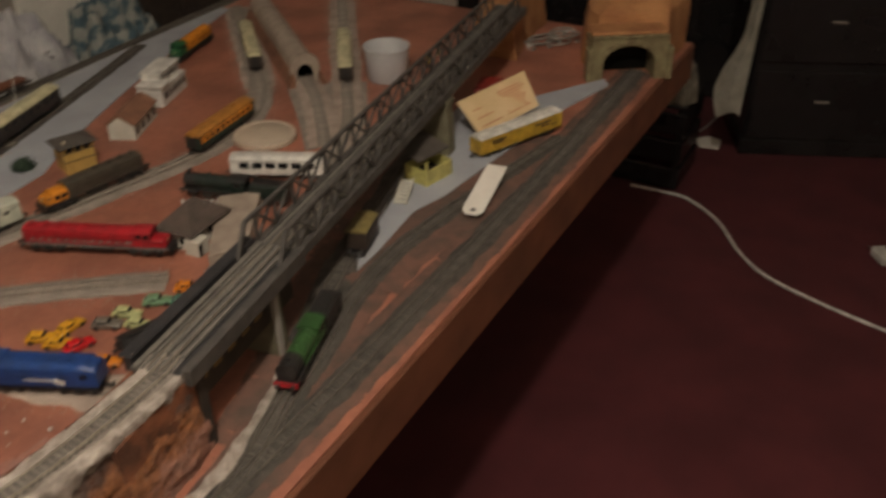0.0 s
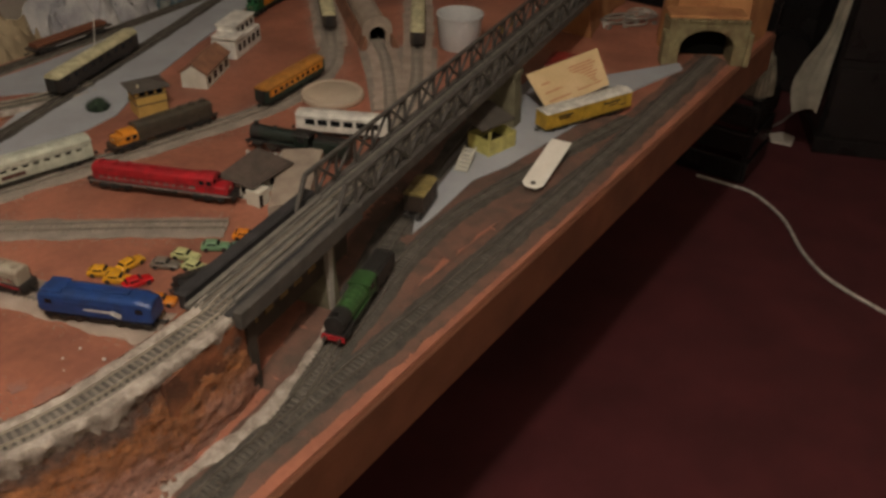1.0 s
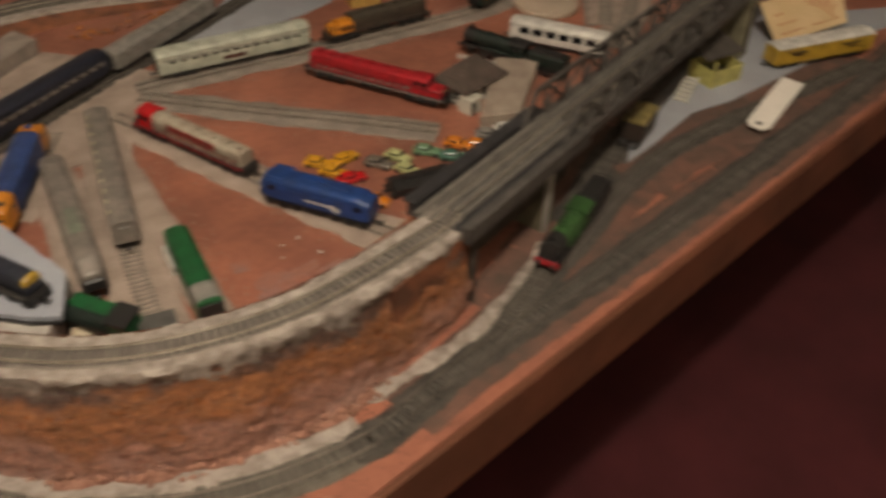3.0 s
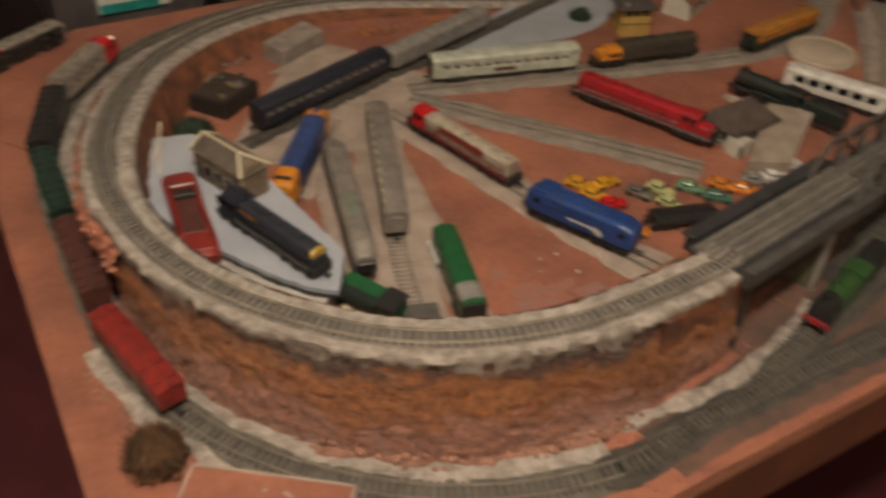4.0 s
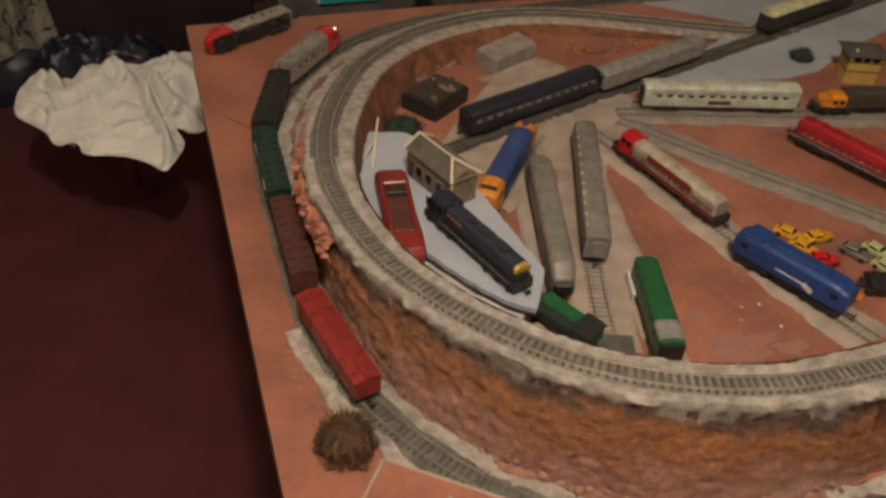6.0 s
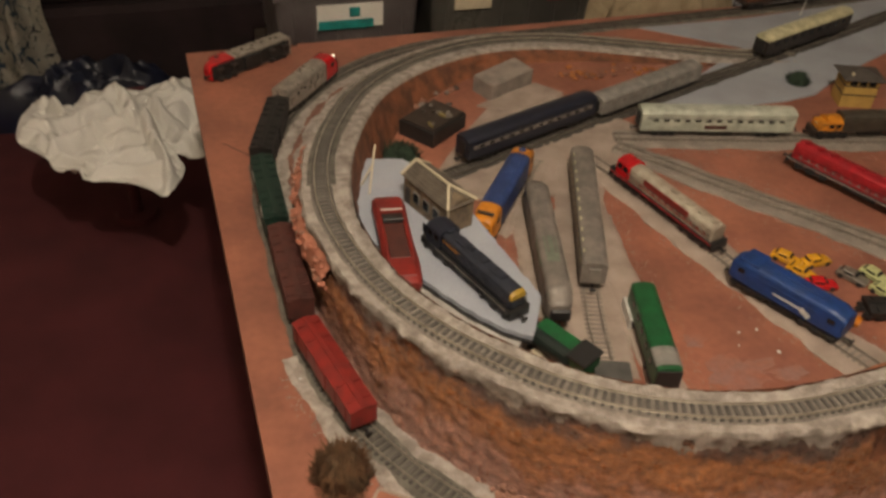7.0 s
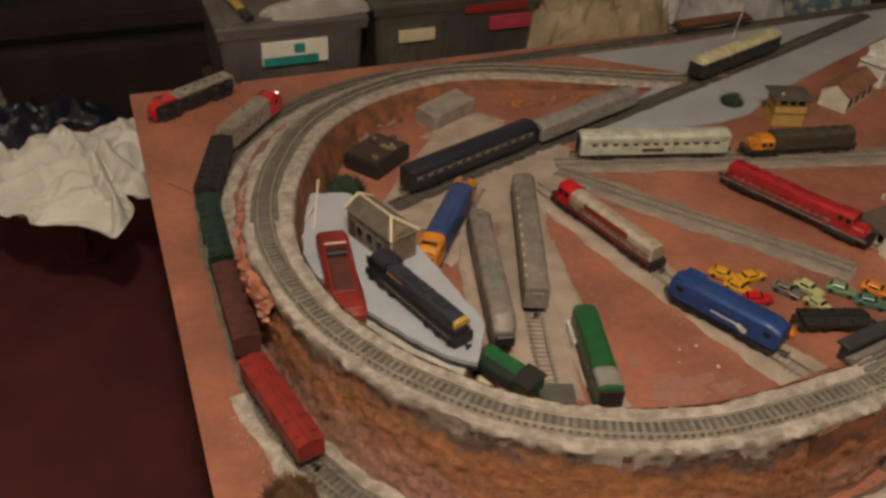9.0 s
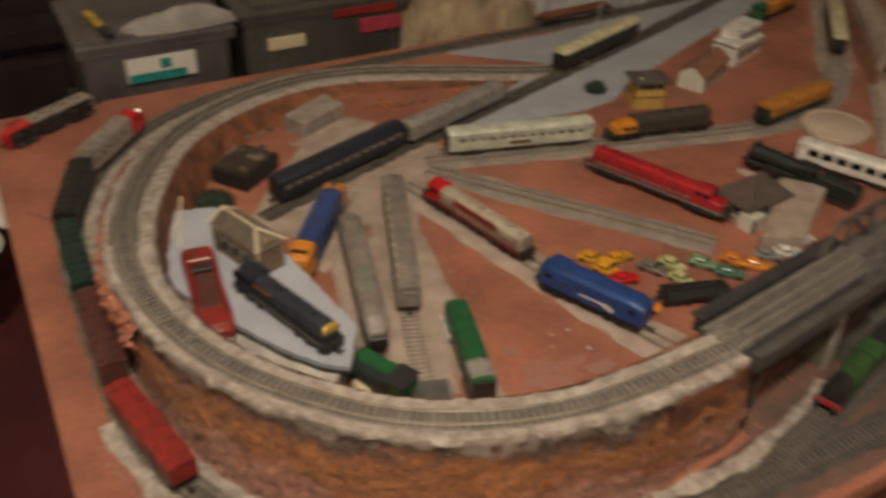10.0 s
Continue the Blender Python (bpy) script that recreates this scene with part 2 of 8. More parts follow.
def even(fine, step):
    gone = [0.0]
    for a, b in zip(fine, fine[1:]):
        gone.append(gone[-1] + (b - a).length)
    n = max(2, round(gone[-1] / step) + 1)
    arr = np.array([tuple(v) for v in fine])
    s = np.linspace(0, gone[-1], n)
    return [Vector(v) for v in np.stack([np.interp(s, gone, arr[:, i]) for i in range(3)], 1)]


def frames_of(line):
    """Every point of the line with its direction and its level left side."""
    out = []
    for i, q in enumerate(line):
        d = (line[min(i + 1, len(line) - 1)] - line[max(i - 1, 0)]).normalized()
        out.append((q, d, Vector((-d.y, d.x, 0)).normalized()))
    return out


def ribbon(line, profile, wobble=0.0, seed=0.0, lift=0.0):
    """A strip along a line; profile: (to the left, up) pairs from side to side; its outer edges wander by wobble."""
    bm = bmesh.new()
    rows = []
    last = len(profile) - 1
    for q, d, left in frames_of(line):
        row = []
        for k, (o, z) in enumerate(profile):
            if wobble:
                edge = 1.0 if k in (0, 1, last - 1, last) else 0.35
                o += wobble * edge * noise.noise((q.x * 23 + seed, q.y * 23, k * 3.7 + seed)) * 1.6
                o += wobble * edge * 0.5 * noise.noise((q.x * 90 + seed, q.y * 90, k * 5.1))
            dz = lift * noise.noise((q.x * 130, q.y * 130, k * 2.3 + seed)) if 0 < k < last else 0
            row.append(bm.verts.new(q + left * o + Vector((0, 0, z + dz))))
        rows.append(row)
    for a, b in zip(rows, rows[1:]):
        for i in range(last):
            bm.faces.new((a[i], b[i], b[i + 1], a[i + 1]))
    return bm


GAUGE, TIE_LENGTH, TIE_STEP = 0.0165, 0.029, 0.0078


def rails_on(track, line, base=0.0026, metal=None):
    """Two rails with foot, web and head."""
    for side in (-1, 1):
        o = side * GAUGE / 2
        prof = [(o - 0.0011, base), (o - 0.0011, base + 0.0005), (o - 0.0004, base + 0.0008), (o - 0.0004, base + 0.0017),
                (o - 0.0006, base + 0.0019), (o - 0.0006, base + 0.0026), (o + 0.0006, base + 0.0026), (o + 0.0006, base + 0.0019),
                (o + 0.0004, base + 0.0017), (o + 0.0004, base + 0.0008), (o + 0.0011, base + 0.0005), (o + 0.0011, base)]
        part("rail", ribbon(line, prof), metal or M_RAIL, track, "dull nickel-silver rail")


def sleeper_mesh(mat, long=TIE_LENGTH):
    bm = box(0, 0, 0.0014, 0.0036, long, 0.0026, 0.0004)
    for side in (-1, 1):
        add_box(bm, 0, side * (GAUGE / 2 + 0.0014), 0.003, 0.0024, 0.0012, 0.0008)
    me = bpy.data.meshes.new("sleeper")
    bm.to_mesh(me)
    bm.free()
    me.materials.append(mat)
    return me


SLEEPER, DUSTY = sleeper_mesh(M_SLEEPER, 0.0255), sleeper_mesh(M_DUSTYTIE, 0.0255)
HALFBURIED = sleeper_mesh(M_SLEEPER, 0.0218)


def railway_track(label, line, tie=None, metal=None, group="railway tracks"):
    """Rails, and every sleeper an object of its own."""
    t = thing("railway_track", label, "track", group)
    rails_on(t, even(line, 0.012), metal=metal)
    for q, d, left in frames_of(even(line, TIE_STEP)):
        m = Matrix.Translation(q) @ Matrix((d, left, d.cross(left))).transposed().to_4x4()
        again("sleeper", tie or SLEEPER, t, m)
    return t


def ballast(line, wide, mat, label, tall=0.0022, wobble=0.006, seed=0.0, step=0.008):
    h = tall
    prof = [(-wide - 0.003, -0.003), (-wide, h * 0.3), (-wide * 0.8, h * 0.9), (-wide * 0.4, h), (0, h), (wide * 0.4, h), (wide * 0.8, h * 0.9), (wide, h * 0.3), (wide + 0.003, -0.003)]
    ob = part("ballast", ribbon(even(line, step), prof, wobble, seed, 0.0009), mat, None, "", 60)
    return tagged(ob, label, "ballast", "", "structure")


# ---- the room ----
Z0 = 0.75
BX, BY, BFAR = 0.0, 1.22, 2.24


def room():
    x0, x1, y0, y1, top = -2.2, 4.3, -2.6, 3.45, 2.66
    tagged(part("floor", box((x0 + x1) / 2, (y0 + y1) / 2, -0.05, x1 - x0, y1 - y0, 0.1), M_CARPET), "worn dark red carpet over the room floor", "floor", "", "structure")
    # ceiling and walls are added, kept pale to bounce lamp light as fill
    tagged(part("ceiling", box((x0 + x1) / 2, (y0 + y1) / 2, top + 0.05, x1 - x0, y1 - y0, 0.1), M_CEIL), "off-white ceiling out of view, added to bounce the lamp", "ceiling", "", "structure")
    for name, b in (("wall_north", (0.5 * (x0 + x1), y1 + 0.05, top / 2, x1 - x0 + 0.2, 0.1, top)), ("wall_south", (0.5 * (x0 + x1), y0 - 0.05, top / 2, x1 - x0 + 0.2, 0.1, top)),
                    ("wall_west", (x0 - 0.05, 0.5 * (y0 + y1), top / 2, 0.1, y1 - y0, top)), ("wall_east", (x1 + 0.05, 0.5 * (y0 + y1), top / 2, 0.1, y1 - y0, top))):
        tagged(part(name, box(*b), M_WALL), "plain beige room wall, added to bounce the lamp", "wall", "", "structure")


room()


def baseboard_table():
    """The painted baseboard with its wooden edge, on legs."""
    t = thing("layout_table", "terracotta-painted baseboard with brown wooden edge", "table")
    bm = box((BX + BFAR) / 2, BY / 2, Z0 - 0.006, BFAR - BX, BY, 0.012)
    bmesh.ops.subdivide_edges(bm, edges=bm.edges[:], cuts=6, use_grid_fill=True)
    part("tabletop", bm, M_BOARD, t, "terracotta-painted board top")
    edge = box((BX + BFAR) / 2, -0.0045, Z0 - 0.0445, BFAR - BX, 0.009, 0.087, 0.0015)
    add_box(edge, (BX + BFAR) / 2, 0.012, Z0 - 0.046, BFAR - BX, 0.024, 0.060)
    part("fascia", edge, M_WOOD, t, "brown wooden edge board")
    part("fascia", box((BX + BFAR) / 2, BY - 0.012, Z0 - 0.0525, BFAR - BX - 0.05, 0.018, 0.079, 0.002), M_WOOD, t, "brown wooden edge board")
    part("fascia", box(BX + 0.012, BY / 2, Z0 - 0.0525, 0.018, BY - 0.01, 0.079, 0.002), M_WOOD, t, "brown wooden edge board")
    part("fascia", box(BFAR + 0.009, BY / 2, Z0 - 0.0425, 0.018, BY, 0.079, 0.002), M_WOOD, t, "brown wooden edge board")
    for x in (0.25, 1.2, 2.12):
        for y in (0.52, 1.05):
            part("leg", box(x, y, (Z0 - 0.012) / 2, 0.045, 0.045, Z0 - 0.012, 0.002), M_WOOD, t)
    return t


baseboard_table()

# ---- lines of the tracks ----
R2 = 0.438


def outer_line():
    """Level outer loop: front straight, two quarter circles with a short straight, and back straight."""
    pts = [Vector((x, 0.058 - 0.016 * (x - 1.9) * 0 - 0.012 * math.sin((1.98 - x) * 2.0), Z0)) for x in np.linspace(2.0, 0.56, 30)]
    cx, c1, c2 = 0.507, 0.482, 0.735
    pts += [Vector((cx - R2 * math.sin(a), c1 - R2 * math.cos(a), Z0)) for a in np.linspace(0.06, math.pi / 2, 24)]
    pts += [Vector((cx - R2 * math.cos(a), c2 + R2 * math.sin(a), Z0)) for a in np.linspace(0, math.pi / 2, 24)]
    pts += [Vector((x, 1.173 + 0.018 * (x - 0.6) / 0.5 if x < 1.1 else 1.191 + 0.03 * (x - 1.1) / 0.55 * 0.9, Z0)) for x in np.linspace(0.6, 2.15, 30)]
    return even(pts, 0.012)


OUTER = outer_line()

RING = spline([(0.655, 0.143, 0.8725), (0.613, 0.135, 0.8725), (0.478, 0.134, 0.873), (0.398, 0.147, 0.873), (0.321, 0.178, 0.872), (0.261, 0.220, 0.870), (0.215, 0.270, 0.868),
               (0.176, 0.324, 0.866), (0.144, 0.390, 0.864), (0.126, 0.455, 0.862), (0.116, 0.530, 0.860), (0.120, 0.606, 0.855), (0.141, 0.699, 0.845),
               (0.183, 0.808, 0.828), (0.246, 0.925, 0.808), (0.336, 1.020, 0.793), (0.441, 1.085, 0.782), (0.548, 1.118, 0.773), (0.672, 1.113, 0.766),
               (0.812, 1.072, 0.759), (0.985, 1.012, 0.7525), (1.10, 0.995, 0.7505)], 0.008)
YARD_BACK = spline([(0.33, 0.742, Z0), (0.61, 0.842, Z0), (1.0, 0.972, Z0), (1.36, 1.092, Z0), (1.62, 1.185, Z0)], 0.012)
YARD_WHITE = spline([(0.62, 0.785, Z0), (0.81, 0.738, Z0), (1.0, 0.690, Z0), (1.19, 0.648, Z0), (1.30, 0.648, Z0), (1.42, 0.672, Z0), (1.52, 0.735, Z0), (1.60, 0.81, Z0), (1.96, 1.165, Z0)], 0.012)
YARD_MID = spline([(0.61, 0.760, Z0), (0.640, 0.722, Z0), (0.715, 0.623, Z0), (0.80, 0.518, Z0), (0.888, 0.402, Z0)], 0.012)
YARD_RED = spline([(0.555, 0.735, Z0), (0.575, 0.668, Z0), (0.625, 0.460, Z0), (0.660, 0.325, Z0), (0.688, 0.24, Z0)], 0.012)
YARD_G2 = spline([(0.53, 0.735, Z0), (0.420, 0.45, Z0), (0.378, 0.315, Z0)], 0.012)
YARD_G1 = spline([(0.445, 0.735, Z0), (0.388, 0.530, Z0), (0.360, 0.420, Z0)], 0.012)
YARD_BY = spline([(0.47, 0.75, Z0), (0.34, 0.6, Z0)], 0.012)
YARD_GREEN = spline([(0.50, 0.60, Z0), (0.445, 0.33, Z0), (0.435, 0.27, Z0)], 0.012)
BRANCH = spline([(0.50, 0.050, Z0), (0.64, 0.060, Z0), (0.80, 0.096, Z0), (0.96, 0.132, Z0), (1.10, 0.145, Z0), (1.22, 0.135, Z0), (1.36, 0.115, Z0), (1.60, 0.075, Z0)], 0.012)
INNERFRONT = spline([(0.68, 0.070, Z0), (0.80, 0.108, Z0), (0.90, 0.145, Z0), (1.02, 0.190, Z0), (1.2, 0.235, Z0), (1.42, 0.29, Z0)], 0.012)
FAR_A = spline([(1.54, 0.752, Z0), (1.60, 0.81, Z0), (1.77, 0.977, Z0), (1.97, 1.18, Z0)], 0.012)
FAR_B = spline([(1.30, 0.40, Z0), (1.47, 0.478, Z0), (1.63, 0.588, Z0), (1.83, 0.728, Z0), (2.16, 0.96, Z0)], 0.012)
FAR_C = spline([(1.36, 0.455, Z0), (1.46, 0.535, Z0), (1.57, 0.634, Z0), (1.70, 0.786, Z0)], 0.012)


def lay_ground():
    front = [p for p in OUTER if p.y < 0.4 and p.x > 0.30]
    bend = [p for p in OUTER if p.x < 0.75]
    shoulder = [(0.014, 0.0), (0.016, 0.0017), (0.024, 0.0019), (0.032, 0.0012), (0.035, -0.003)]
    outside = [p for p in OUTER if p.y < 0.44 and p.x < 0.33]
    inside = [p for p in OUTER if p.x < 0.46]
    for n, (line, sign) in enumerate(((outside, 1), (inside, -1))):
        wide = [(0.014, 0.0), (0.016, 0.0017), (0.030, 0.0022), (0.046, 0.0030), (0.058, 0.0040), (0.064, -0.003)]
        prof = [(sign * o, z) for o, z in (shoulder if sign > 0 else wide)]
        tagged(part("ballast", ribbon(even(line, 0.006), prof, 0.007, 1.0 + n, 0.0009), M_BALLAST, None, "", 60), "pale crumbly ballast shoulder beside the outer track", "ballast", "", "structure")
    streak = [p for p in OUTER if p.x < 0.40 and p.y > 0.56]
    tagged(part("plaster_streak", ribbon(even(streak, 0.005), [(-0.033, -0.001), (-0.0355, 0.0036), (-0.038, 0.0046), (-0.0405, 0.0036), (-0.043, -0.001)], 0.0060, 61.0, 0.0026), M_RUBBLE, None, "", 60), "ragged reddish plaster streak between the two tracks", "plaster", "", "structure")
    edge = spline([(0.40, 0.098, Z0), (0.48, 0.092, Z0), (0.56, 0.083, Z0), (0.64, 0.083, Z0), (0.70, 0.096, Z0), (0.76, 0.111, Z0), (0.81, 0.128, Z0)], 0.006)
    tagged(part("ballast", ribbon(edge, [(-0.009, -0.003), (-0.0075, 0.0030), (-0.002, 0.0042), (0.003, 0.0038), (0.007, 0.0024), (0.009, -0.003)], 0.006, 31.0, 0.0012), M_BALLAST, None, "", 60), "pale crumbly ballast edge by the bridge foot", "ballast", "", "structure")
    ballast([p for p in OUTER if p.y < 0.2 and p.x > 0.55], 0.038, M_DUST_AND_SHADE, "board paint darkened by ballast dust, with shade under the bridge", 0.0006, 0.0025, 41.0)
    ballast(BRANCH, 0.040, M_DUST_AND_SHADE, "board paint darkened by ballast dust, with shade under the bridge", 0.0009, 0.0025, 42.0)
    ballast([p for p in BRANCH if p.x > 1.0], 0.056, M_DUST_AND_SHADE, "board paint darkened by ballast dust, with shade under the bridge", 0.0017, 0.006, 44.0)
    # dust colour spread wider here to paint the bridge's shade on the board
    ballast(INNERFRONT, 0.062, M_DUST_AND_SHADE, "board paint darkened by ballast dust, with shade under the bridge", 0.0004, 0.0025, 43.0)
    ballast([p for p in OUTER if p.y < 0.2 and p.x > 0.42], 0.021, M_DARKBALLAST, "dark grey ballast bed of the outer track", 0.0022, 0.003, 2.0)
    ballast([p for p in OUTER if p.x < 0.45 or p.y > 0.5], 0.020, M_MIDBALLAST, "olive-grey ballast bed of the outer curve", 0.0020, 0.003, 2.5)
    ballast(BRANCH, 0.020, M_DARKBALLAST, "dark ballast bed of the branch track", 0.0026, 0.003, 3.0)
    # bed made broader than the track needs, as painted shade under the deck
    ballast([p for p in INNERFRONT if p.x > 0.86], 0.030, M_DARKBALLAST, "dark ballast bed, widened for the shade under the bridge", 0.0019, 0.004, 4.0)
    ballast(YARD_BACK, 0.020, M_DARKBALLAST, "dark bed of the back yard track", 0.0030, 0.003, 5.0)
    ballast(YARD_RED, 0.033, M_APRON, "pale gravel ballast of a yard track", 0.0041, 0.006, 8.0)
    for n, line in enumerate((YARD_WHITE, YARD_MID)):
        ballast(line, 0.026, M_YARDSAND, "grey sandy ballast of a yard track", 0.0036 + 0.0003 * n, 0.005, 6.0 + n)
    for n, (line, wide) in enumerate(((YARD_G2, 0.036), (YARD_G1, 0.028), (YARD_BY, 0.026), (YARD_GREEN, 0.022))):
        ballast(line, wide, M_APRON, "pale sandy ballast of a yard track", 0.0034 + 0.0002 * n, 0.005, 9.0 + n)
    for n, line in enumerate((FAR_A, FAR_B, FAR_C)):
        ballast(line, 0.035, M_APRON, "pale sandy ballast of a far track", 0.0016 + 0.0003 * n, 0.005, 15.0 + n)


lay_ground()
apron = part("pavement", slab([(0.30, 0.735), (0.40, 0.86), (0.47, 0.935), (0.56, 0.975), (0.62, 0.90), (0.68, 0.80), (0.62, 0.70), (0.54, 0.66), (0.44, 0.66), (0.37, 0.66)], Z0 - 0.002, Z0 + 0.0026, 0.001), M_APRON)
tagged(apron, "pale cement apron where the yard tracks meet", "pavement", "", "structure")
far_apron = part("pavement", slab([(1.330, 0.478), (1.40, 0.440), (1.47, 0.440), (1.54, 0.475), (1.675, 0.565), (1.60, 0.690), (1.565, 0.700), (1.46, 0.595)], Z0 - 0.002, Z0 + 0.0014, 0.001), M_YARDSAND)
tagged(far_apron, "greyish cement apron before the engine shed", "pavement", "", "structure")
road_a = part("road", slab([(0.69, 0.850), (0.80, 0.836), (0.97, 0.832), (1.04, 0.842), (1.14, 0.898), (1.35, 0.985), (1.63, 1.09), (1.95, 1.185), (1.95, 1.215), (1.5, 1.195), (1.1, 1.158), (0.86, 1.160), (1.02, 1.035)], Z0 - 0.002, Z0 + 0.002, 0.001), M_ROAD)
tagged(road_a, "blue-grey painted road beside the back track", "road", "", "structure")
road_b = part("road", slab([(1.035, 0.168), (1.10, 0.170), (1.222, 0.183), (1.30, 0.162), (1.42, 0.150), (1.57, 0.136), (1.73, 0.122), (1.89, 0.085), (1.92, 0.105), (1.76, 0.20), (1.68, 0.32), (1.5, 0.305), (1.25, 0.252), (1.12, 0.22)], Z0 - 0.002, Z0 + 0.0034, 0.001), M_ROAD)
tagged(road_b, "blue-grey painted road by the front tracks", "road", "", "structure")


# ---- raised loop on its plaster embankment ----
def embankment():
    line = RING
    bm = bmesh.new()
    rows = []
    high = 40
    for q, d, left in frames_of(even(line, 0.0034)):
        h = q.z - Z0
        low = min(1.0, h / 0.09)
        flare = min(1.0, max(0.0, (0.46 - q.y) / 0.16)) * min(1.0, max(0.0, (0.60 - q.x) / 0.14))
        row = []
        for k in range(high + 1):
            f = k / high
            z = -0.004 + (h - 0.002) * f
            o = 0.0205 + (0.008 + 0.017 * flare) * (1 - f) ** 1.3
            p = Vector((q.x, q.y, z))
            big = noise.fractal(Vector((p.x * 13, p.y * 13, p.z * 15)), 0.9, 2.1, 3) * 0.0060
            ledge = (1 - abs(noise.noise(Vector((p.x * 18, p.y * 18, p.z * 62 + 3))))) ** 4 * 0.0012
            fine = noise.fractal(Vector((p.x * 62, p.y * 80, p.z * 100)), 0.6, 2.3, 4) * 0.0031
            crag = (1 - abs(noise.noise(Vector((p.x * 34, p.y * 30, p.z * 40 + 5))))) ** 6 * 0.0007
            grain = noise.noise(Vector((p.x * 210, p.y * 210, p.z * 190))) * 0.0011 + abs(noise.fractal(Vector((p.x * 120, p.y * 120, p.z * 130 + 8)), 0.6, 2.2, 3)) * 0.0042 * max(0.0, 1 - f / 0.45)
            fade = 0.35 + 0.65 * math.sin(math.pi * min(1, max(0, f * 0.9 + 0.08)))
            row.append(bm.verts.new(q + left * (o + (big + fine + ledge + grain - crag) * fade * low) + Vector((0, 0, z - h))))
        rows.append(row)
    for a, b in zip(rows, rows[1:]):
        for k in range(high):
            bm.faces.new((a[k], b[k], b[k + 1], a[k + 1]))
    tagged(part("embankment_rock_face", bm, M_ROCK, None, "", 35), "orange-brown rough plaster rock face of the raised loop", "rock face", "", "structure")
    # plaster shoulders either side of the rails
    bm = bmesh.new()
    rows = []
    for q, d, left in frames_of(even(line, 0.004)):
        row = []
        h = q.z - Z0
        wide = 0.011 * min(1.0, max(0.0, (q.y - 0.45) / 0.25))
        for k, (o, z) in enumerate(((-0.0205, -0.023), (-0.0235, -0.012), (-0.0255, -0.004), (-0.0235, 0.0008), (-0.018, 0.0), (0, 0.0002), (0.018, 0.0), (0.023, 0.0014), (0.027, 0.0), (0.029, -0.006))):
            w = noise.fractal((q.x * 95, q.y * 95, k * 1.3), 0.8, 2.2, 3) * (0.0038 if k < 3 else 0.0016)
            w += noise.noise((q.x * 17, q.y * 17, k * 0.4 + 9)) * (0.0045 if k < 4 else 0.0025)
            if k == 0:
                z += 0.020 * noise.fractal((q.x * 26, q.y * 22, 4.0), 0.9, 2.2, 4)
            zz = noise.noise((q.x * 110, q.y * 110, k * 1.7)) * (0.0022 if k < 4 or k > 6 else 0.0009)
            row.append(bm.verts.new(q - left * (o + w + (wide if k > 6 else 0)) + Vector((0, 0, max(z + zz, -h + 0.001)))))
        rows.append(row)
    for a, b in zip(rows, rows[1:]):
        for k in range(len(a) - 1):
            bm.faces.new((a[k], b[k], b[k + 1], a[k + 1]))
    tagged(part("embankment_top", bm, M_BALLAST, None, "", 60), "whitish rough plaster top of the raised loop", "embankment", "", "structure")
    # inner earth slope
    bm = bmesh.new()
    rows = []
    for i, (q, d, left) in enumerate(frames_of(line)):
        h = q.z - Z0
        s = min(1.0, max(0.0, (q.y - 0.45) / 0.3))
        foot, top = 0.036 + 0.028 * s, 0.031 + 0.010 * s
        row = []
        for k in range(9):
            f = k / 8
            o = top + (foot - top) * f
            w = noise.fractal((q.x * 30, q.y * 30, f * 3), 0.9, 2, 3) * 0.005 * math.sin(math.pi * f)
            row.append(bm.verts.new(q - left * (o + w) + Vector((0, 0, -0.003 - (h - 0.001) * f))))
        rows.append(row)
    for a, b in zip(rows, rows[1:]):
        for k in range(8):
            bm.faces.new((a[k], b[k], b[k + 1], a[k + 1]))
    tagged(part("embankment_inner_slope", bm, M_ROCKSLOPE, None, "", 60), "reddish-brown earth slope inside the raised loop", "slope", "", "structure")
    ballast(line[:len(line) * 2 // 5], 0.0125, M_GREYBALLAST, "grey ballast bed on the raised loop", 0.0022, 0.0012, 20.0)
    ballast(line[len(line) * 2 // 5 - 1:], 0.0165, M_MIDBALLAST, "olive-grey ballast bed on the back of the raised loop", 0.0022, 0.0016, 21.0)


embankment()

# ---- the bridge ----
B0, B1 = Vector((0.628, 0.145, 0.8725)), Vector((1.95, 0.345, 0.8725))
BDIR = (B1 - B0).normalized()
BLEFT = Vector((-BDIR.y, BDIR.x, 0))


def on_bridge(s, o, z):
    return B0 + BDIR * s + BLEFT * o + Vector((0, 0, z))


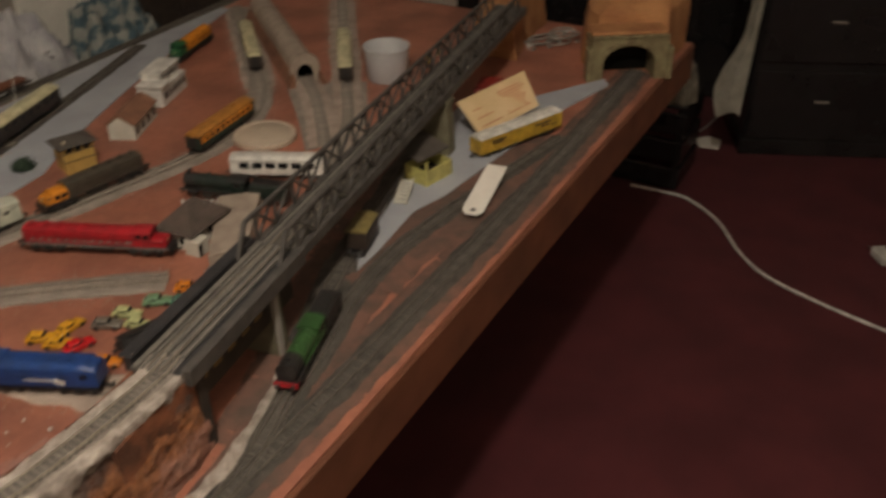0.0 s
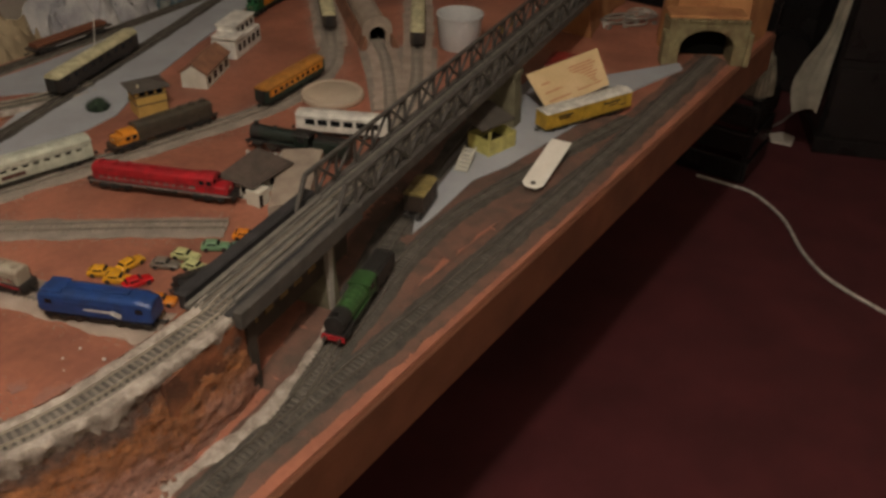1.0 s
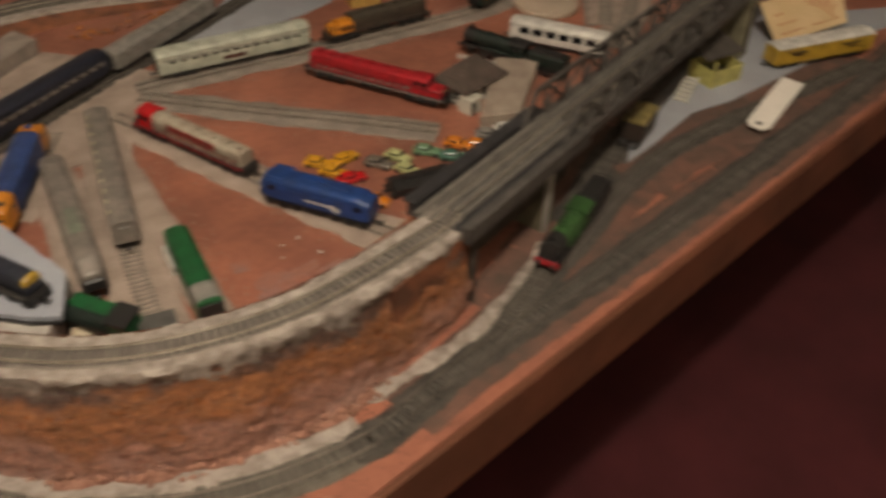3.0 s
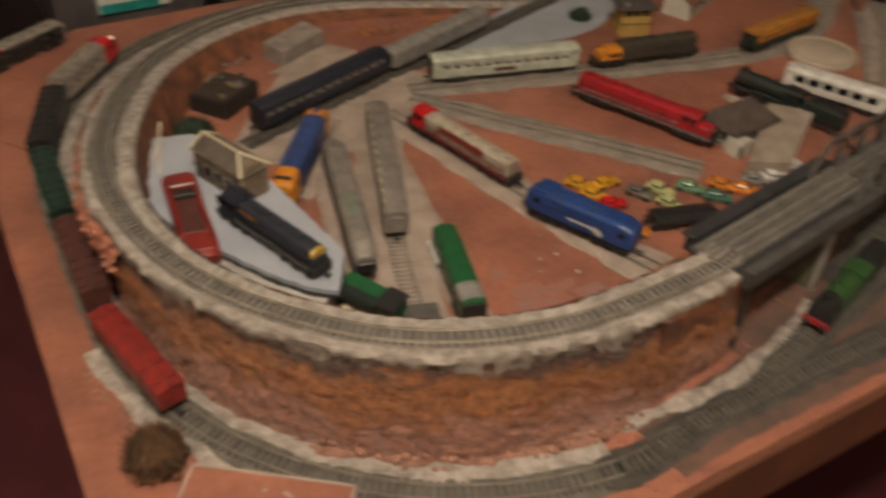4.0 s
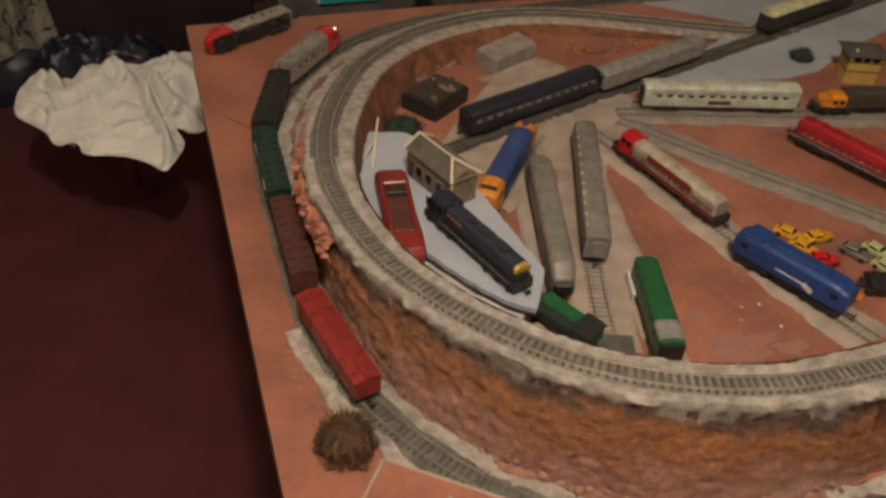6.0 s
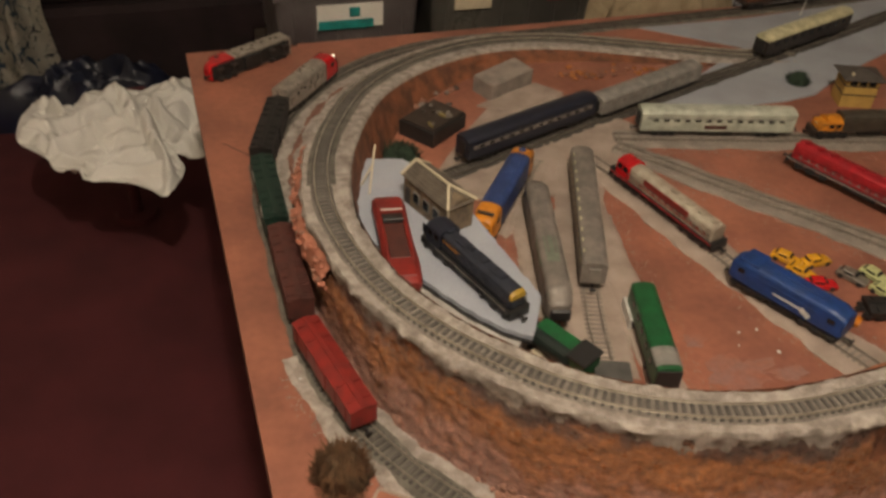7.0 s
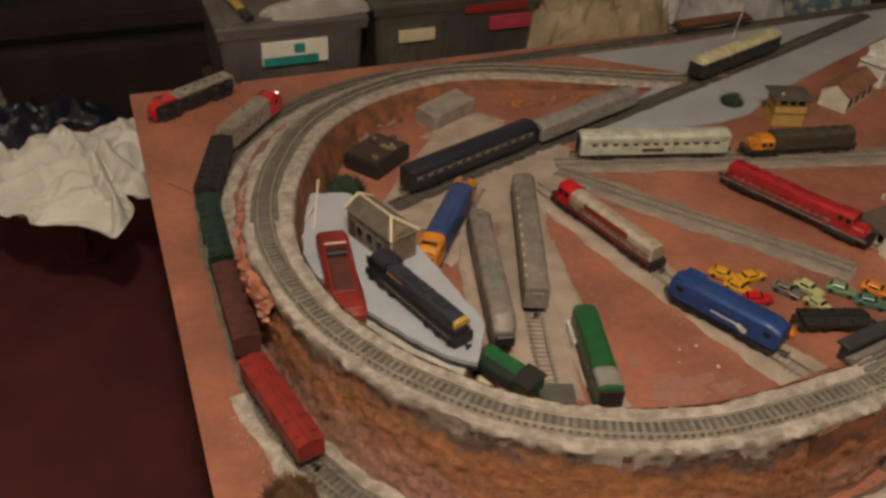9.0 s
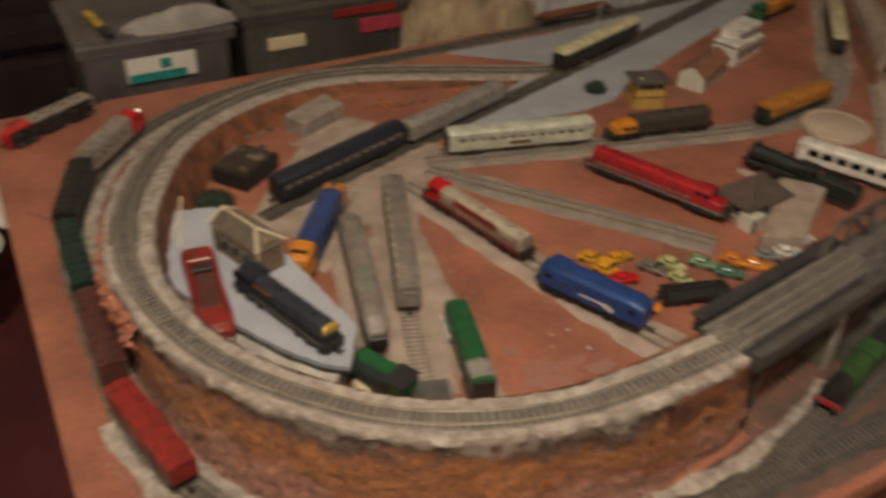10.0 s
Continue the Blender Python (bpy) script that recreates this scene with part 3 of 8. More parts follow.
def bridge():
    t = thing("railway_bridge", "dark grey girder and lattice truss railway bridge", "bridge")
    long = (B1 - B0).length
    turn = Matrix((BDIR, BLEFT, Vector((0, 0, 1)))).transposed().to_4x4()

    def beam(s0, s1, o, z, w, h, name, mat, words=""):
        c = on_bridge((s0 + s1) / 2, o, z)
        part(name, box(*c, s1 - s0, w, h, 0.0008, turn), mat, t, words)

    beam(0.0, long, 0.0, -0.004, 0.062, 0.006, "deck", M_DECK, "grey timbered bridge deck")
    for o in (-0.037, 0.037):
        beam(0.005, 0.26, o, -0.002, 0.011, 0.022, "girder", M_BLACKGIRDER if o > 0 else M_DARKGIRDER, "plate girder along the deck edge")
        beam(0.24, long, o * 0.80, -0.006, 0.010, 0.016, "girder", M_DARKGIRDER, "dark bottom chord")
    for o, w in ((-0.0155, 0.005), (-0.004, 0.004), (0.006, 0.006), (0.015, 0.003), (0.0235, 0.007)):
        beam(0.0, 0.262, o, 0.0012, w, 0.0040, "deck_strip", M_DECKPALE, "pale grey deck strip")
    # raised black strip drawn where the deck has a dark gap
    beam(0.004, 0.255, -0.0258, 0.0006, 0.012, 0.0040, "deck_gap_strip", M_BLACKGIRDER, "black strip standing for the dark gap by the girder")
    for o in (-0.020, 0.020):
        beam(0.262, long, o, 0.0008, 0.006, 0.002, "walkway", M_DECKPALE, "pale grey walkway strip")
    beam(0.004, 0.262, 0.039, 0.006, 0.017, 0.004, "girder_top", M_BLACKGIRDER, "dark flat girder top")
    top, base, step, s0 = 0.042, 0.001, 0.049, 0.216
    n = 2 * int((long - s0 - 0.01) / step / 2)
    for o in (-0.0295, 0.0295):
        beam(s0 + step * 0.5, s0 + n * step - step * 0.5, o, top, 0.0055, 0.0055, "top_chord", M_DARKGIRDER)
        for i in range(n + 1):
            s = s0 + i * step
            if 0 < i < n:
                part("post", add_bar(bmesh.new(), on_bridge(s, o, base), on_bridge(s, o, top), 0.0036, 0.0036), M_DARKGIRDER, t)
            if i in (0, n):
                part("end_post", add_bar(bmesh.new(), on_bridge(s, o, base), on_bridge(s + step * (0.5 if i == 0 else -0.5), o, top), 0.0050, 0.0050), M_DARKGIRDER, t)
            if 0 < i < n - 1:
                for side, (za, zb) in ((0.0012, (base, top)), (-0.0012, (top, base))):
                    if side > 0 or i % 2:
                        part("diagonal", add_bar(bmesh.new(), on_bridge(s, o + side, za), on_bridge(s + step, o + side, zb), 0.0034, 0.0034), M_DARKGIRDER, t)
    for i in range(0, n, 2):
        s = s0 + i * step
        part("cross_beam", add_bar(bmesh.new(), on_bridge(s, -0.030, -0.010), on_bridge(s, 0.030, -0.010), 0.004, 0.006), M_DARKGIRDER, t)
    track = even([on_bridge(s, 0, 0.0) for s in (0.0, long)], 0.012)
    rails_on(t, track, metal=M_RAILDUST)
    for q, d, left in frames_of(even([on_bridge(u, 0, 0) for u in (0.27, long)], TIE_STEP)):
        again("sleeper", SLEEPER, t, Matrix.Translation(q - Vector((0, 0, 0.0004))) @ turn)
    # gold-coloured plate on the far truss
    for s in (1.02, 1.075):
        c = on_bridge(s - 0.12, 0.0345, 0.026)
        part("plate", box(*c, 0.022, 0.002, 0.022, 0.0005, turn), M_YELLOW, t, "small yellow plate on the truss")
    return t


def pier(s, o, w, d, mat, words, batter=1.15, top=None):
    c = on_bridge(s, o, 0)
    zt = top or (c.z - 0.015)
    a = math.atan2(BDIR.y, BDIR.x)

    def loop(k, z):
        out = []
        for x, y in ((-1, -1), (1, -1), (1, 1), (-1, 1)):
            x, y = x * d / 2 * k, y * w / 2 * k
            out.append((c.x + x * math.cos(a) - y * math.sin(a), c.y + x * math.sin(a) + y * math.cos(a), z))
        return out

    bm = loft([loop(batter, Z0 - 0.002), loop(1.0, zt - 0.012), loop(1.1, zt - 0.010), loop(1.1, zt)])
    tagged(part("bridge_pier", bm, mat), words, "pier", "bridge piers")


M_DECKPALE = material("deck_strip_grey", (0.155, 0.14, 0.118), (0.10, 0.092, 0.08), 0.75, 0, 40.0, 600.0, bump=0.2)
M_YELLOW = plastic("yellow_plastic", (0.62, 0.44, 0.06))
bridge()
pier(0.208, 0.012, 0.066, 0.022, M_OLIVE, "olive-grey tapered bridge pier by the green engine")
pier(0.82, 0.0, 0.070, 0.028, M_OLIVE, "olive-green bridge pier standing on the grey road")
tagged(part("bridge_post", box(0.8300, 0.1500, Z0 + 0.056, 0.009, 0.008, 0.112, 0.0006), material("dirty_pale_post", (0.36, 0.33, 0.29))), "pale grey concrete post under the bridge", "post")


def abutment():
    """The brown wall end under the bridge's near end, with a painted arcade."""
    a = math.atan2(BDIR.y, BDIR.x)
    pts = [on_bridge(-0.10, -0.026, 0), on_bridge(0.020, -0.032, 0), on_bridge(0.020, 0.034, 0), on_bridge(-0.10, 0.036, 0)]
    bm = slab([(p.x, p.y) for p in pts], Z0 - 0.002, 0.862)
    bmesh.ops.subdivide_edges(bm, edges=bm.edges[:], cuts=8, use_grid_fill=True)
    for v in bm.verts:
        k = noise.noise(v.co * 35) * 0.004
        v.co += Vector((k, k, 0))
    tagged(part("bridge_abutment", bm, M_ROCKSLOPE, None, "", 50), "rough brown plaster abutment carrying the bridge end", "abutment", "", "structure")
    card = thing("arcade_card", "card strip with yellow arches, brown for the shade under the bridge", "card strip")
    p0, p1 = on_bridge(0.022, -0.018, 0), on_bridge(0.255, -0.018, 0)
    turn = Matrix((BDIR, BLEFT, Vector((0, 0, 1)))).transposed().to_4x4()
    mid = (p0 + p1) / 2
    # the shade below the deck is put into the panel's dark brown
    part("panel", box(mid.x, mid.y, Z0 + 0.079, (p1 - p0).length, 0.003, 0.050, 0.0004, turn), M_DARKPIER, card)
    # black box in place of the shade on the abutment's end face
    q = on_bridge(0.030, -0.024, 0)
    part("end_post", box(q.x, q.y, Z0 + 0.051, 0.016, 0.020, 0.102, 0.001, turn), M_DARKPIER, card, "black post standing for the shade on the wall end")
    for i in range(5):
        q = on_bridge(0.05 + i * 0.03, -0.0202, 0)
        part("arch", box(q.x, q.y, Z0 + 0.083, 0.016, 0.0014, 0.012, 0.0003, turn), material("ochre_arch", (0.24, 0.15, 0.04)), card, "ochre arched opening")


abutment()


# ---- hill with the tunnel at the far end ----
M_HILL = material("hill_plaster", (0.40, 0.19, 0.07), (0.26, 0.11, 0.04), 0.85, 0, 14.0, 200.0, bump=0.6, bump_scale=90, grime=0.45)
M_PORTAL = material("portal_stone", (0.20, 0.17, 0.085), (0.13, 0.10, 0.05), 0.8, 0, 50.0, 400.0, bump=0.5)
M_BLACK = material("painted_darkness", (0.008, 0.007, 0.006), (0.005, 0.005, 0.004), 0.9, 0, 20.0, 200.0, bump=0.0)


# no sheen, so the black surfaces read as unlit depth
M_BLACK.node_tree.nodes["Principled BSDF"].inputs["Specular IOR Level"].default_value = 0.0


def hill():
    """A solid block of hill; the tunnel is a shallow arch before a black plate."""
    outline = [(2.046, 0.014), (1.962, 0.150), (2.00, 0.19), (2.06, 0.215), (2.12, 0.212), (2.20, 0.19), (2.21, 0.01)]
    lower = loft([[(x, y, Z0 - 0.002) for x, y in outline], [(x + 0.012, y, 0.835) for x, y in outline], [(x + 0.02, y * 0.96 + 0.004, 0.872) for x, y in outline], [(x + 0.05, y * 0.8 + 0.02, 0.888) for x, y in outline]])
    bmesh.ops.subdivide_edges(lower, edges=lower.edges[:], cuts=5, use_grid_fill=True)
    for v in lower.verts:
        v.co.z += 0.006 * noise.noise(v.co * 18) if v.co.z > 0.8 else 0
    tagged(part("hill", lower, M_HILL, None, "", 40), "orange-brown plaster hill over the tunnel", "hill", "", "structure")
    portal = thing("tunnel_portal", "mottled olive stone tunnel portal with dark arched mouth", "tunnel portal")
    # arch ring round the mouth, turned a little towards the front edge
    half, spring, rise = 0.057, 0.787, 0.039
    inner = [(-half, Z0)] + [(-half * math.cos(a), spring + rise * math.sin(a)) for a in np.linspace(0, math.pi, 13)] + [(half, Z0)]
    outer = [(-0.084, Z0)] + [(-0.084 + 0.168 * k / 12, 0.840 + 0.005 * math.sin(math.pi * k / 12)) for k in range(13)] + [(0.084, Z0)]
    bm = bmesh.new()
    rows = [[bm.verts.new((x, y, z)) for (y, z) in pts] for x, pts in ((0.050, inner), (-0.010, inner), (-0.010, outer), (0.050, outer))]
    for a, b in zip(rows, rows[1:]):
        for i in range(len(a) - 1):
            bm.faces.new((a[i], a[i + 1], b[i + 1], b[i]))
    part("arch", bm, M_PORTAL, portal)
    # the darkness of the bore is painted on this plate
    part("mouth", slab([(0.0485, -half), (0.0498, -half), (0.0498, half), (0.0485, half)], Z0 + 0.002, 0.828), M_BLACK, portal, "black plate painted as the tunnel's dark")
    for k, y in enumerate(np.linspace(-0.078, 0.078, 13)):
        part("coping_stone", box(-0.008, y, 0.8455, 0.012, 0.0112, 0.006, 0.001), M_PORTAL, portal)
    for k in range(11):
        a = math.pi * (k + 0.5) / 11
        part("voussoir", box(-0.0108, -(half + 0.006) * math.cos(a), spring + (rise + 0.006) * math.sin(a), 0.004, 0.0145, 0.010, 0.0008, pose(0, 0, 0, -math.degrees(a) + 90, 0, 0)), M_PORTAL, portal)
    for y in (-0.088, 0.088):
        part("wing_wall", box(-0.004, y, Z0 + 0.036, 0.03, 0.012, 0.072, 0.002), M_PORTAL, portal)
    part("hill_cap", box(0.035, 0, 0.8475, 0.065, 0.166, 0.010, 0.003), M_HILL, portal, "orange-brown plaster over the arch")
    portal.matrix_basis = pose(1.954, 0.066, 0, 0, 0, 33)
    ramp = loft([[(1.93, 0.335, 0.862), (1.93, 0.42, 0.862), (1.94, 0.45, Z0), (1.94, 0.325, Z0)], [(2.08, 0.37, 0.865), (2.08, 0.48, 0.865), (2.08, 0.52, Z0), (2.08, 0.36, Z0)],
                 [(2.22, 0.38, 0.87), (2.22, 0.52, 0.87), (2.22, 0.56, Z0), (2.22, 0.37, Z0)]])
    bmesh.ops.subdivide_edges(ramp, edges=ramp.edges[:], cuts=4, use_grid_fill=True)
    for v in ramp.verts:
        v.co += Vector((0, 0.008, 0.003)) * noise.noise(v.co * 16)
    tagged(part("bridge_embankment", ramp, M_HILL, None, "", 40), "brown plaster embankment behind the bridge's far end", "embankment", "", "structure")


hill()

# ---- model railway vehicles ----
RAILTOP = Z0 + 0.0068
BLACKP = plastic("black_plastic", (0.018, 0.017, 0.016), 0.45)
DARKP = plastic("dark_brown_plastic", (0.045, 0.032, 0.024), 0.45)
REDP = plastic("red_paint", (0.38, 0.013, 0.020), 0.34)
SCARLET = plastic("glossy_scarlet", (0.62, 0.012, 0.016), 0.2, 0.4)
DULLRED = plastic("dull_red_paint", (0.24, 0.022, 0.016), 0.42)
BROWNRED = plastic("wagon_brown", (0.085, 0.026, 0.019), 0.55)
BLUEP = plastic("blue_paint", (0.012, 0.050, 0.20), 0.4, grime=0.4)
NAVYP = plastic("navy_paint", (0.015, 0.018, 0.032), 0.4)
MIDBLUE = plastic("worn_blue_paint", (0.03, 0.06, 0.19), 0.45)
AMBER = plastic("amber_paint", (0.72, 0.26, 0.015), 0.38)
GREENP = plastic("green_paint", (0.012, 0.105, 0.032), 0.38)
LOCOGREEN = plastic("engine_green", (0.030, 0.085, 0.022), 0.42)
BANDGREEN = plastic("pale_green_lining", (0.07, 0.15, 0.05), 0.42)
DARKGREEN = plastic("dark_green_paint", (0.012, 0.034, 0.024), 0.4)
CREAMP = plastic("cream_paint", (0.58, 0.54, 0.33), 0.5)
WORNIVORY = plastic("worn_ivory_paint", (0.40, 0.36, 0.28), 0.55, second=(0.26, 0.21, 0.16), grime=0.4)
IVORY = plastic("ivory_paint", (0.49, 0.51, 0.41), 0.45)
SILVERP = plastic("silver_paint", (0.36, 0.33, 0.29), 0.42, 0.0, 0.25)
CHROME = plastic("dulled_chrome", (0.46, 0.415, 0.355), 0.28, 0.0, 0.5)
GREYP = plastic("grey_roof_paint", (0.25, 0.235, 0.21), 0.6)
TAUPE = plastic("taupe_roof", (0.22, 0.19, 0.165), 0.6)
ORANGE = plastic("orange_roof", (0.45, 0.19, 0.03), 0.5)
WHITEP = plastic("white_paint", (0.70, 0.68, 0.62), 0.45)
YELLOWP = plastic("yellow_wagon_paint", (0.52, 0.33, 0.035), 0.42)
LIMEP = plastic("pale_yellow_plastic", (0.55, 0.51, 0.16), 0.45)
GLASSY = plastic("dark_window", (0.012, 0.014, 0.016), 0.12)
STEEL = plastic("wheel_steel", (0.16, 0.15, 0.14), 0.35, 0.0, 0.8)
OLIVEROOF = plastic("brassy_roof", (0.24, 0.19, 0.07), 0.4)
BLACKBROWN = plastic("black_brown_paint", (0.020, 0.014, 0.011), 0.5)
BLACKGREEN = plastic("black_green_paint", (0.010, 0.020, 0.015), 0.42)
TAUPEMETAL = plastic("dull_taupe_paint", (0.25, 0.22, 0.19), 0.45, 0.0, 0.15)
PALEPATCH = plastic("faded_green_patch", (0.20, 0.23, 0.17), 0.5)
SOOTBLUE = plastic("sooty_blue_paint", (0.024, 0.028, 0.042), 0.5)
TANROOF = plastic("olive_brown_hull", (0.060, 0.050, 0.036), 0.42)


def arch(w, z0, zs, zt, n=9, power=1.0):
    """A cross-section: flat floor, straight sides, a rounded roof."""
    pts = [(-w / 2, z0), (w / 2, z0), (w / 2, zs)]
    for k in range(1, n):
        a = math.pi * k / n
        c, s = math.cos(a), math.sin(a)
        pts.append((w / 2 * math.copysign(abs(c) ** power, c), zs + (zt - zs) * s ** power))
    return pts + [(-w / 2, zs)]


def wheel_mesh():
    bm = bmesh.new()
    for s in (-1, 1):
        add_rod(bm, (0, s * 0.0075, 0), (0, s * 0.0098, 0), 0.0058, 14)
        add_rod(bm, (0, s * 0.0072, 0), (0, s * 0.0078, 0), 0.0066, 14)
    add_rod(bm, (0, -0.008, 0), (0, 0.008, 0), 0.001, 6)
    me = bpy.data.meshes.new("wheelset")
    bm.to_mesh(me)
    bm.free()
    me.materials.append(STEEL)
    return me


WHEELS = wheel_mesh()


def bogie(v, x, axles=2, space=0.027, mat=BLACKP):
    half = space * (axles - 1) / 2
    bm = bmesh.new()
    for s in (-1, 1):
        add_box(bm, x, s * 0.0125, 0.0075, 2 * half + 0.012, 0.0025, 0.0045, 0.0006)
        for k in range(axles):
            add_box(bm, x - half + k * space, s * 0.0138, 0.006, 0.006, 0.002, 0.0065, 0.0006)
        add_box(bm, x, s * 0.0136, 0.0045, 0.011, 0.0015, 0.003, 0.0004)
    add_box(bm, x, 0, 0.0095, 0.012, 0.026, 0.0035, 0.0005)
    b = part("bogie", bm, mat, v, "black moulded bogie")
    for k in range(axles):
        again("wheelset", WHEELS, b, Matrix.Translation((x - half + k * space, 0, 0.0058)))
    return b


def couplers(v, L, z=0.0085):
    for s in (-1, 1):
        bm = box(s * (L / 2 + 0.005), 0, z, 0.011, 0.0025, 0.002, 0.0004)
        add_box(bm, s * (L / 2 + 0.0105), 0, z, 0.002, 0.007, 0.004, 0.0004)
        part("coupler", bm, BLACKP, v, "black plastic coupling")


def set_down(v, a, b, z=RAILTOP, tilt=(0, 0)):
    """Stands a vehicle between the plan points a (rear) and b (front)."""
    yaw = math.degrees(math.atan2(b[1] - a[1], b[0] - a[0]))
    v.matrix_basis = pose((a[0] + b[0]) / 2, (a[1] + b[1]) / 2, z, tilt[0], tilt[1], yaw)
    return v


def window_row(v, L, w, z, n, mat=GLASSY, sx=0.008, sz=0.007, x0=None, x1=None, sides=(-1, 1), name="window"):
    me = None
    x0 = -L / 2 + 0.014 if x0 is None else x0
    x1 = L / 2 - 0.014 if x1 is None else x1
    for s in sides:
        for k in range(n):
            m = Matrix.Translation((x0 + (x1 - x0) * (k + 0.5) / n, s * (w / 2 + 0.0001), z))
            if me is None:
                bm = box(0, 0, 0, sx, 0.0008, sz, 0.0002)
                me = bpy.data.meshes.new(name)
                bm.to_mesh(me)
                bm.free()
                me.materials.append(mat)
            again(name, me, v, m)


def coach(label, L, side, roof, zs=0.036, zt=0.043, w=0.031, windows=10, pane=GLASSY, ribs=0, name="coach", group="", end=BLACKP, band=None, vents=4, z0=0.0105, wz=0.007, bandh=0.010, wx=None):
    v = thing(name, label, "railway coach", group)
    part("body", loft([(x, arch(w, z0, zs, zs + 0.0012, 4)) for x in (-L / 2, L / 2)]), side, v)
    inset = 0.0012
    part("roof", loft([(-L / 2 - 0.001, arch(w - inset, zs - 0.001, zs + 0.0008, zt - 0.0015)), (-L / 2 + 0.004, arch(w + 0.0012, zs - 0.001, zs + 0.001, zt)),
                       (L / 2 - 0.004, arch(w + 0.0012, zs - 0.001, zs + 0.001, zt)), (L / 2 + 0.001, arch(w - inset, zs - 0.001, zs + 0.0008, zt - 0.0015))]), roof, v, "", 40)
    if band:
        for s in (-1, 1):
            part("stripe", box(0, s * (w / 2 + 0.0002), (z0 + zs) / 2 + 0.004, L * 0.93, 0.0008, bandh), band, v, "paler window band")
    if windows:
        window_row(v, L, w + (0.001 if band else 0), (z0 + zs) / 2 + 0.004, windows, pane, sx=wx or min(0.009, 0.62 * (L - 0.03) / windows), sz=wz)
    for k in range(vents):
        part("vent", box(-L / 2 + L * (k + 0.5) / vents, 0, zt + 0.0004, 0.007, 0.006, 0.002, 0.0006), roof, v)
    for k in range(ribs):
        for s in (-1, 1):
            part("rib", box(0, s * (w / 2 + 0.0002), z0 + 0.003 + k * 0.0022, L * 0.97, 0.0007, 0.0008), roof, v)
    for s in (-1, 1):
        part("gangway", box(s * (L / 2 + 0.001), 0, (z0 + zs) / 2, 0.003, 0.015, zs - z0 - 0.004, 0.0006), end, v, "dark end gangway")
    part("underframe", box(0, 0, z0 - 0.0015, L * 0.98, w * 0.85, 0.003, 0.0004), BLACKP, v)
    part("battery_box", box(0, 0, z0 - 0.004, L * 0.22, w * 0.8, 0.005, 0.0006), BLACKP, v)
    for s in (-1, 1):
        bogie(v, s * L * 0.34)
    couplers(v, L)
    return v


def hood_diesel(label, L, hood, cab, sill=BLACKP, cab_at=0.30, roofmat=None, high=0.040, axles=3, stripe=None, nose=None, group="", short=True, hood_w=0.020, fans=3, cab_drop=0.0):
    """A road-switcher engine: walkway, long hood, cab, short hood, rails, fuel tank and bogies; front at +x."""
    v = thing("diesel_locomotive", label, "locomotive", group)
    roofmat = roofmat or hood
    part("walkway", box(0, 0, 0.0145, L, 0.031, 0.003, 0.0005), sill, v, "walkway along the engine")
    xc = L * cab_at
    part("long_hood", loft([(-L * 0.475, arch(hood_w - 0.002, 0.016, high - 0.008, high - 0.003)), (-L * 0.465, arch(hood_w, 0.016, high - 0.006, high - 0.001)), (xc - 0.012, arch(hood_w, 0.016, high - 0.006, high - 0.001))]), hood, v, "", 40)
    if stripe:
        for s in (-1, 1):
            part("stripe", box(-L * 0.09, s * (hood_w / 2 + 0.0002), 0.022, L * 0.68, 0.0006, 0.004), stripe, v, "pale stripe along the hood")
            part("sill_stripe", box(0, s * 0.0156, 0.0145, L * 0.99, 0.0006, 0.0022), stripe, v, "pale stripe along the walkway edge")
    hc = high - cab_drop
    c = part("cab", loft([(xc - 0.013, arch(0.029, 0.016, hc - 0.004, hc + 0.002)), (xc + 0.013, arch(0.029, 0.016, hc - 0.004, hc + 0.002))]), cab, v, "", 40)
    for s in (-1, 1):
        for dx in (-0.006, 0.006):
            part("window", box(xc + dx, s * 0.0147, hc - 0.009, 0.008, 0.0008, 0.007), GLASSY, c)
        part("window", box(xc + 0.0133, s * 0.008, hc - 0.008, 0.0008, 0.008, 0.006), GLASSY, c)
    if short:
        hz = 0.030 if nose is None else nose
        part("short_hood", loft([(xc + 0.013, arch(hood_w, 0.016, hz - 0.003, hz)), (L * 0.46, arch(hood_w, 0.016, hz - 0.004, hz - 0.001)), (L * 0.472, arch(hood_w - 0.003, 0.016, hz - 0.008, hz - 0.004))]), cab, v, "", 40)
        for s in (-1, 1):
            part("headlight", rod((L * 0.472, s * 0.002, hz - 0.006), (L * 0.476, s * 0.002, hz - 0.006), 0.0014, 8), CREAMP, v)
    for k in range(fans):
        x = -L * 0.42 + k * 0.022
        part("fan", rod((x, 0, high - 0.0015), (x, 0, high + 0.001), 0.006, 14), roofmat, v, "round roof fan")
    part("exhaust", box(-L * 0.05, 0, high, 0.012, 0.006, 0.003, 0.0006), roofmat, v)
    for k in range(12):
        x = -L * 0.44 + k * (xc - 0.02 + L * 0.44) / 12
        for s in (-1, 1):
            part("door_louvre", box(x, s * (hood_w / 2 + 0.0002), 0.027, 0.010, 0.0007, 0.012, 0.0002), hood, v)
    rail = bmesh.new()
    for s in (-1, 1):
        for k in range(8):
            x = -L * 0.46 + k * (L * 0.92) / 7
            add_rod(rail, (x, s * 0.0148, 0.016), (x, s * 0.0148, 0.027), 0.0004, 5)
        add_rod(rail, (-L * 0.46, s * 0.0148, 0.027), (L * 0.46, s * 0.0148, 0.027), 0.0004, 5)
    part("handrail", rail, sill, v)
    part("fuel_tank", box(0, 0, 0.009, L * 0.22, 0.024, 0.008, 0.0015), BLACKP, v)
    for s in (-1, 1):
        bogie(v, s * L * 0.33, axles, 0.020 if axles == 3 else 0.027)
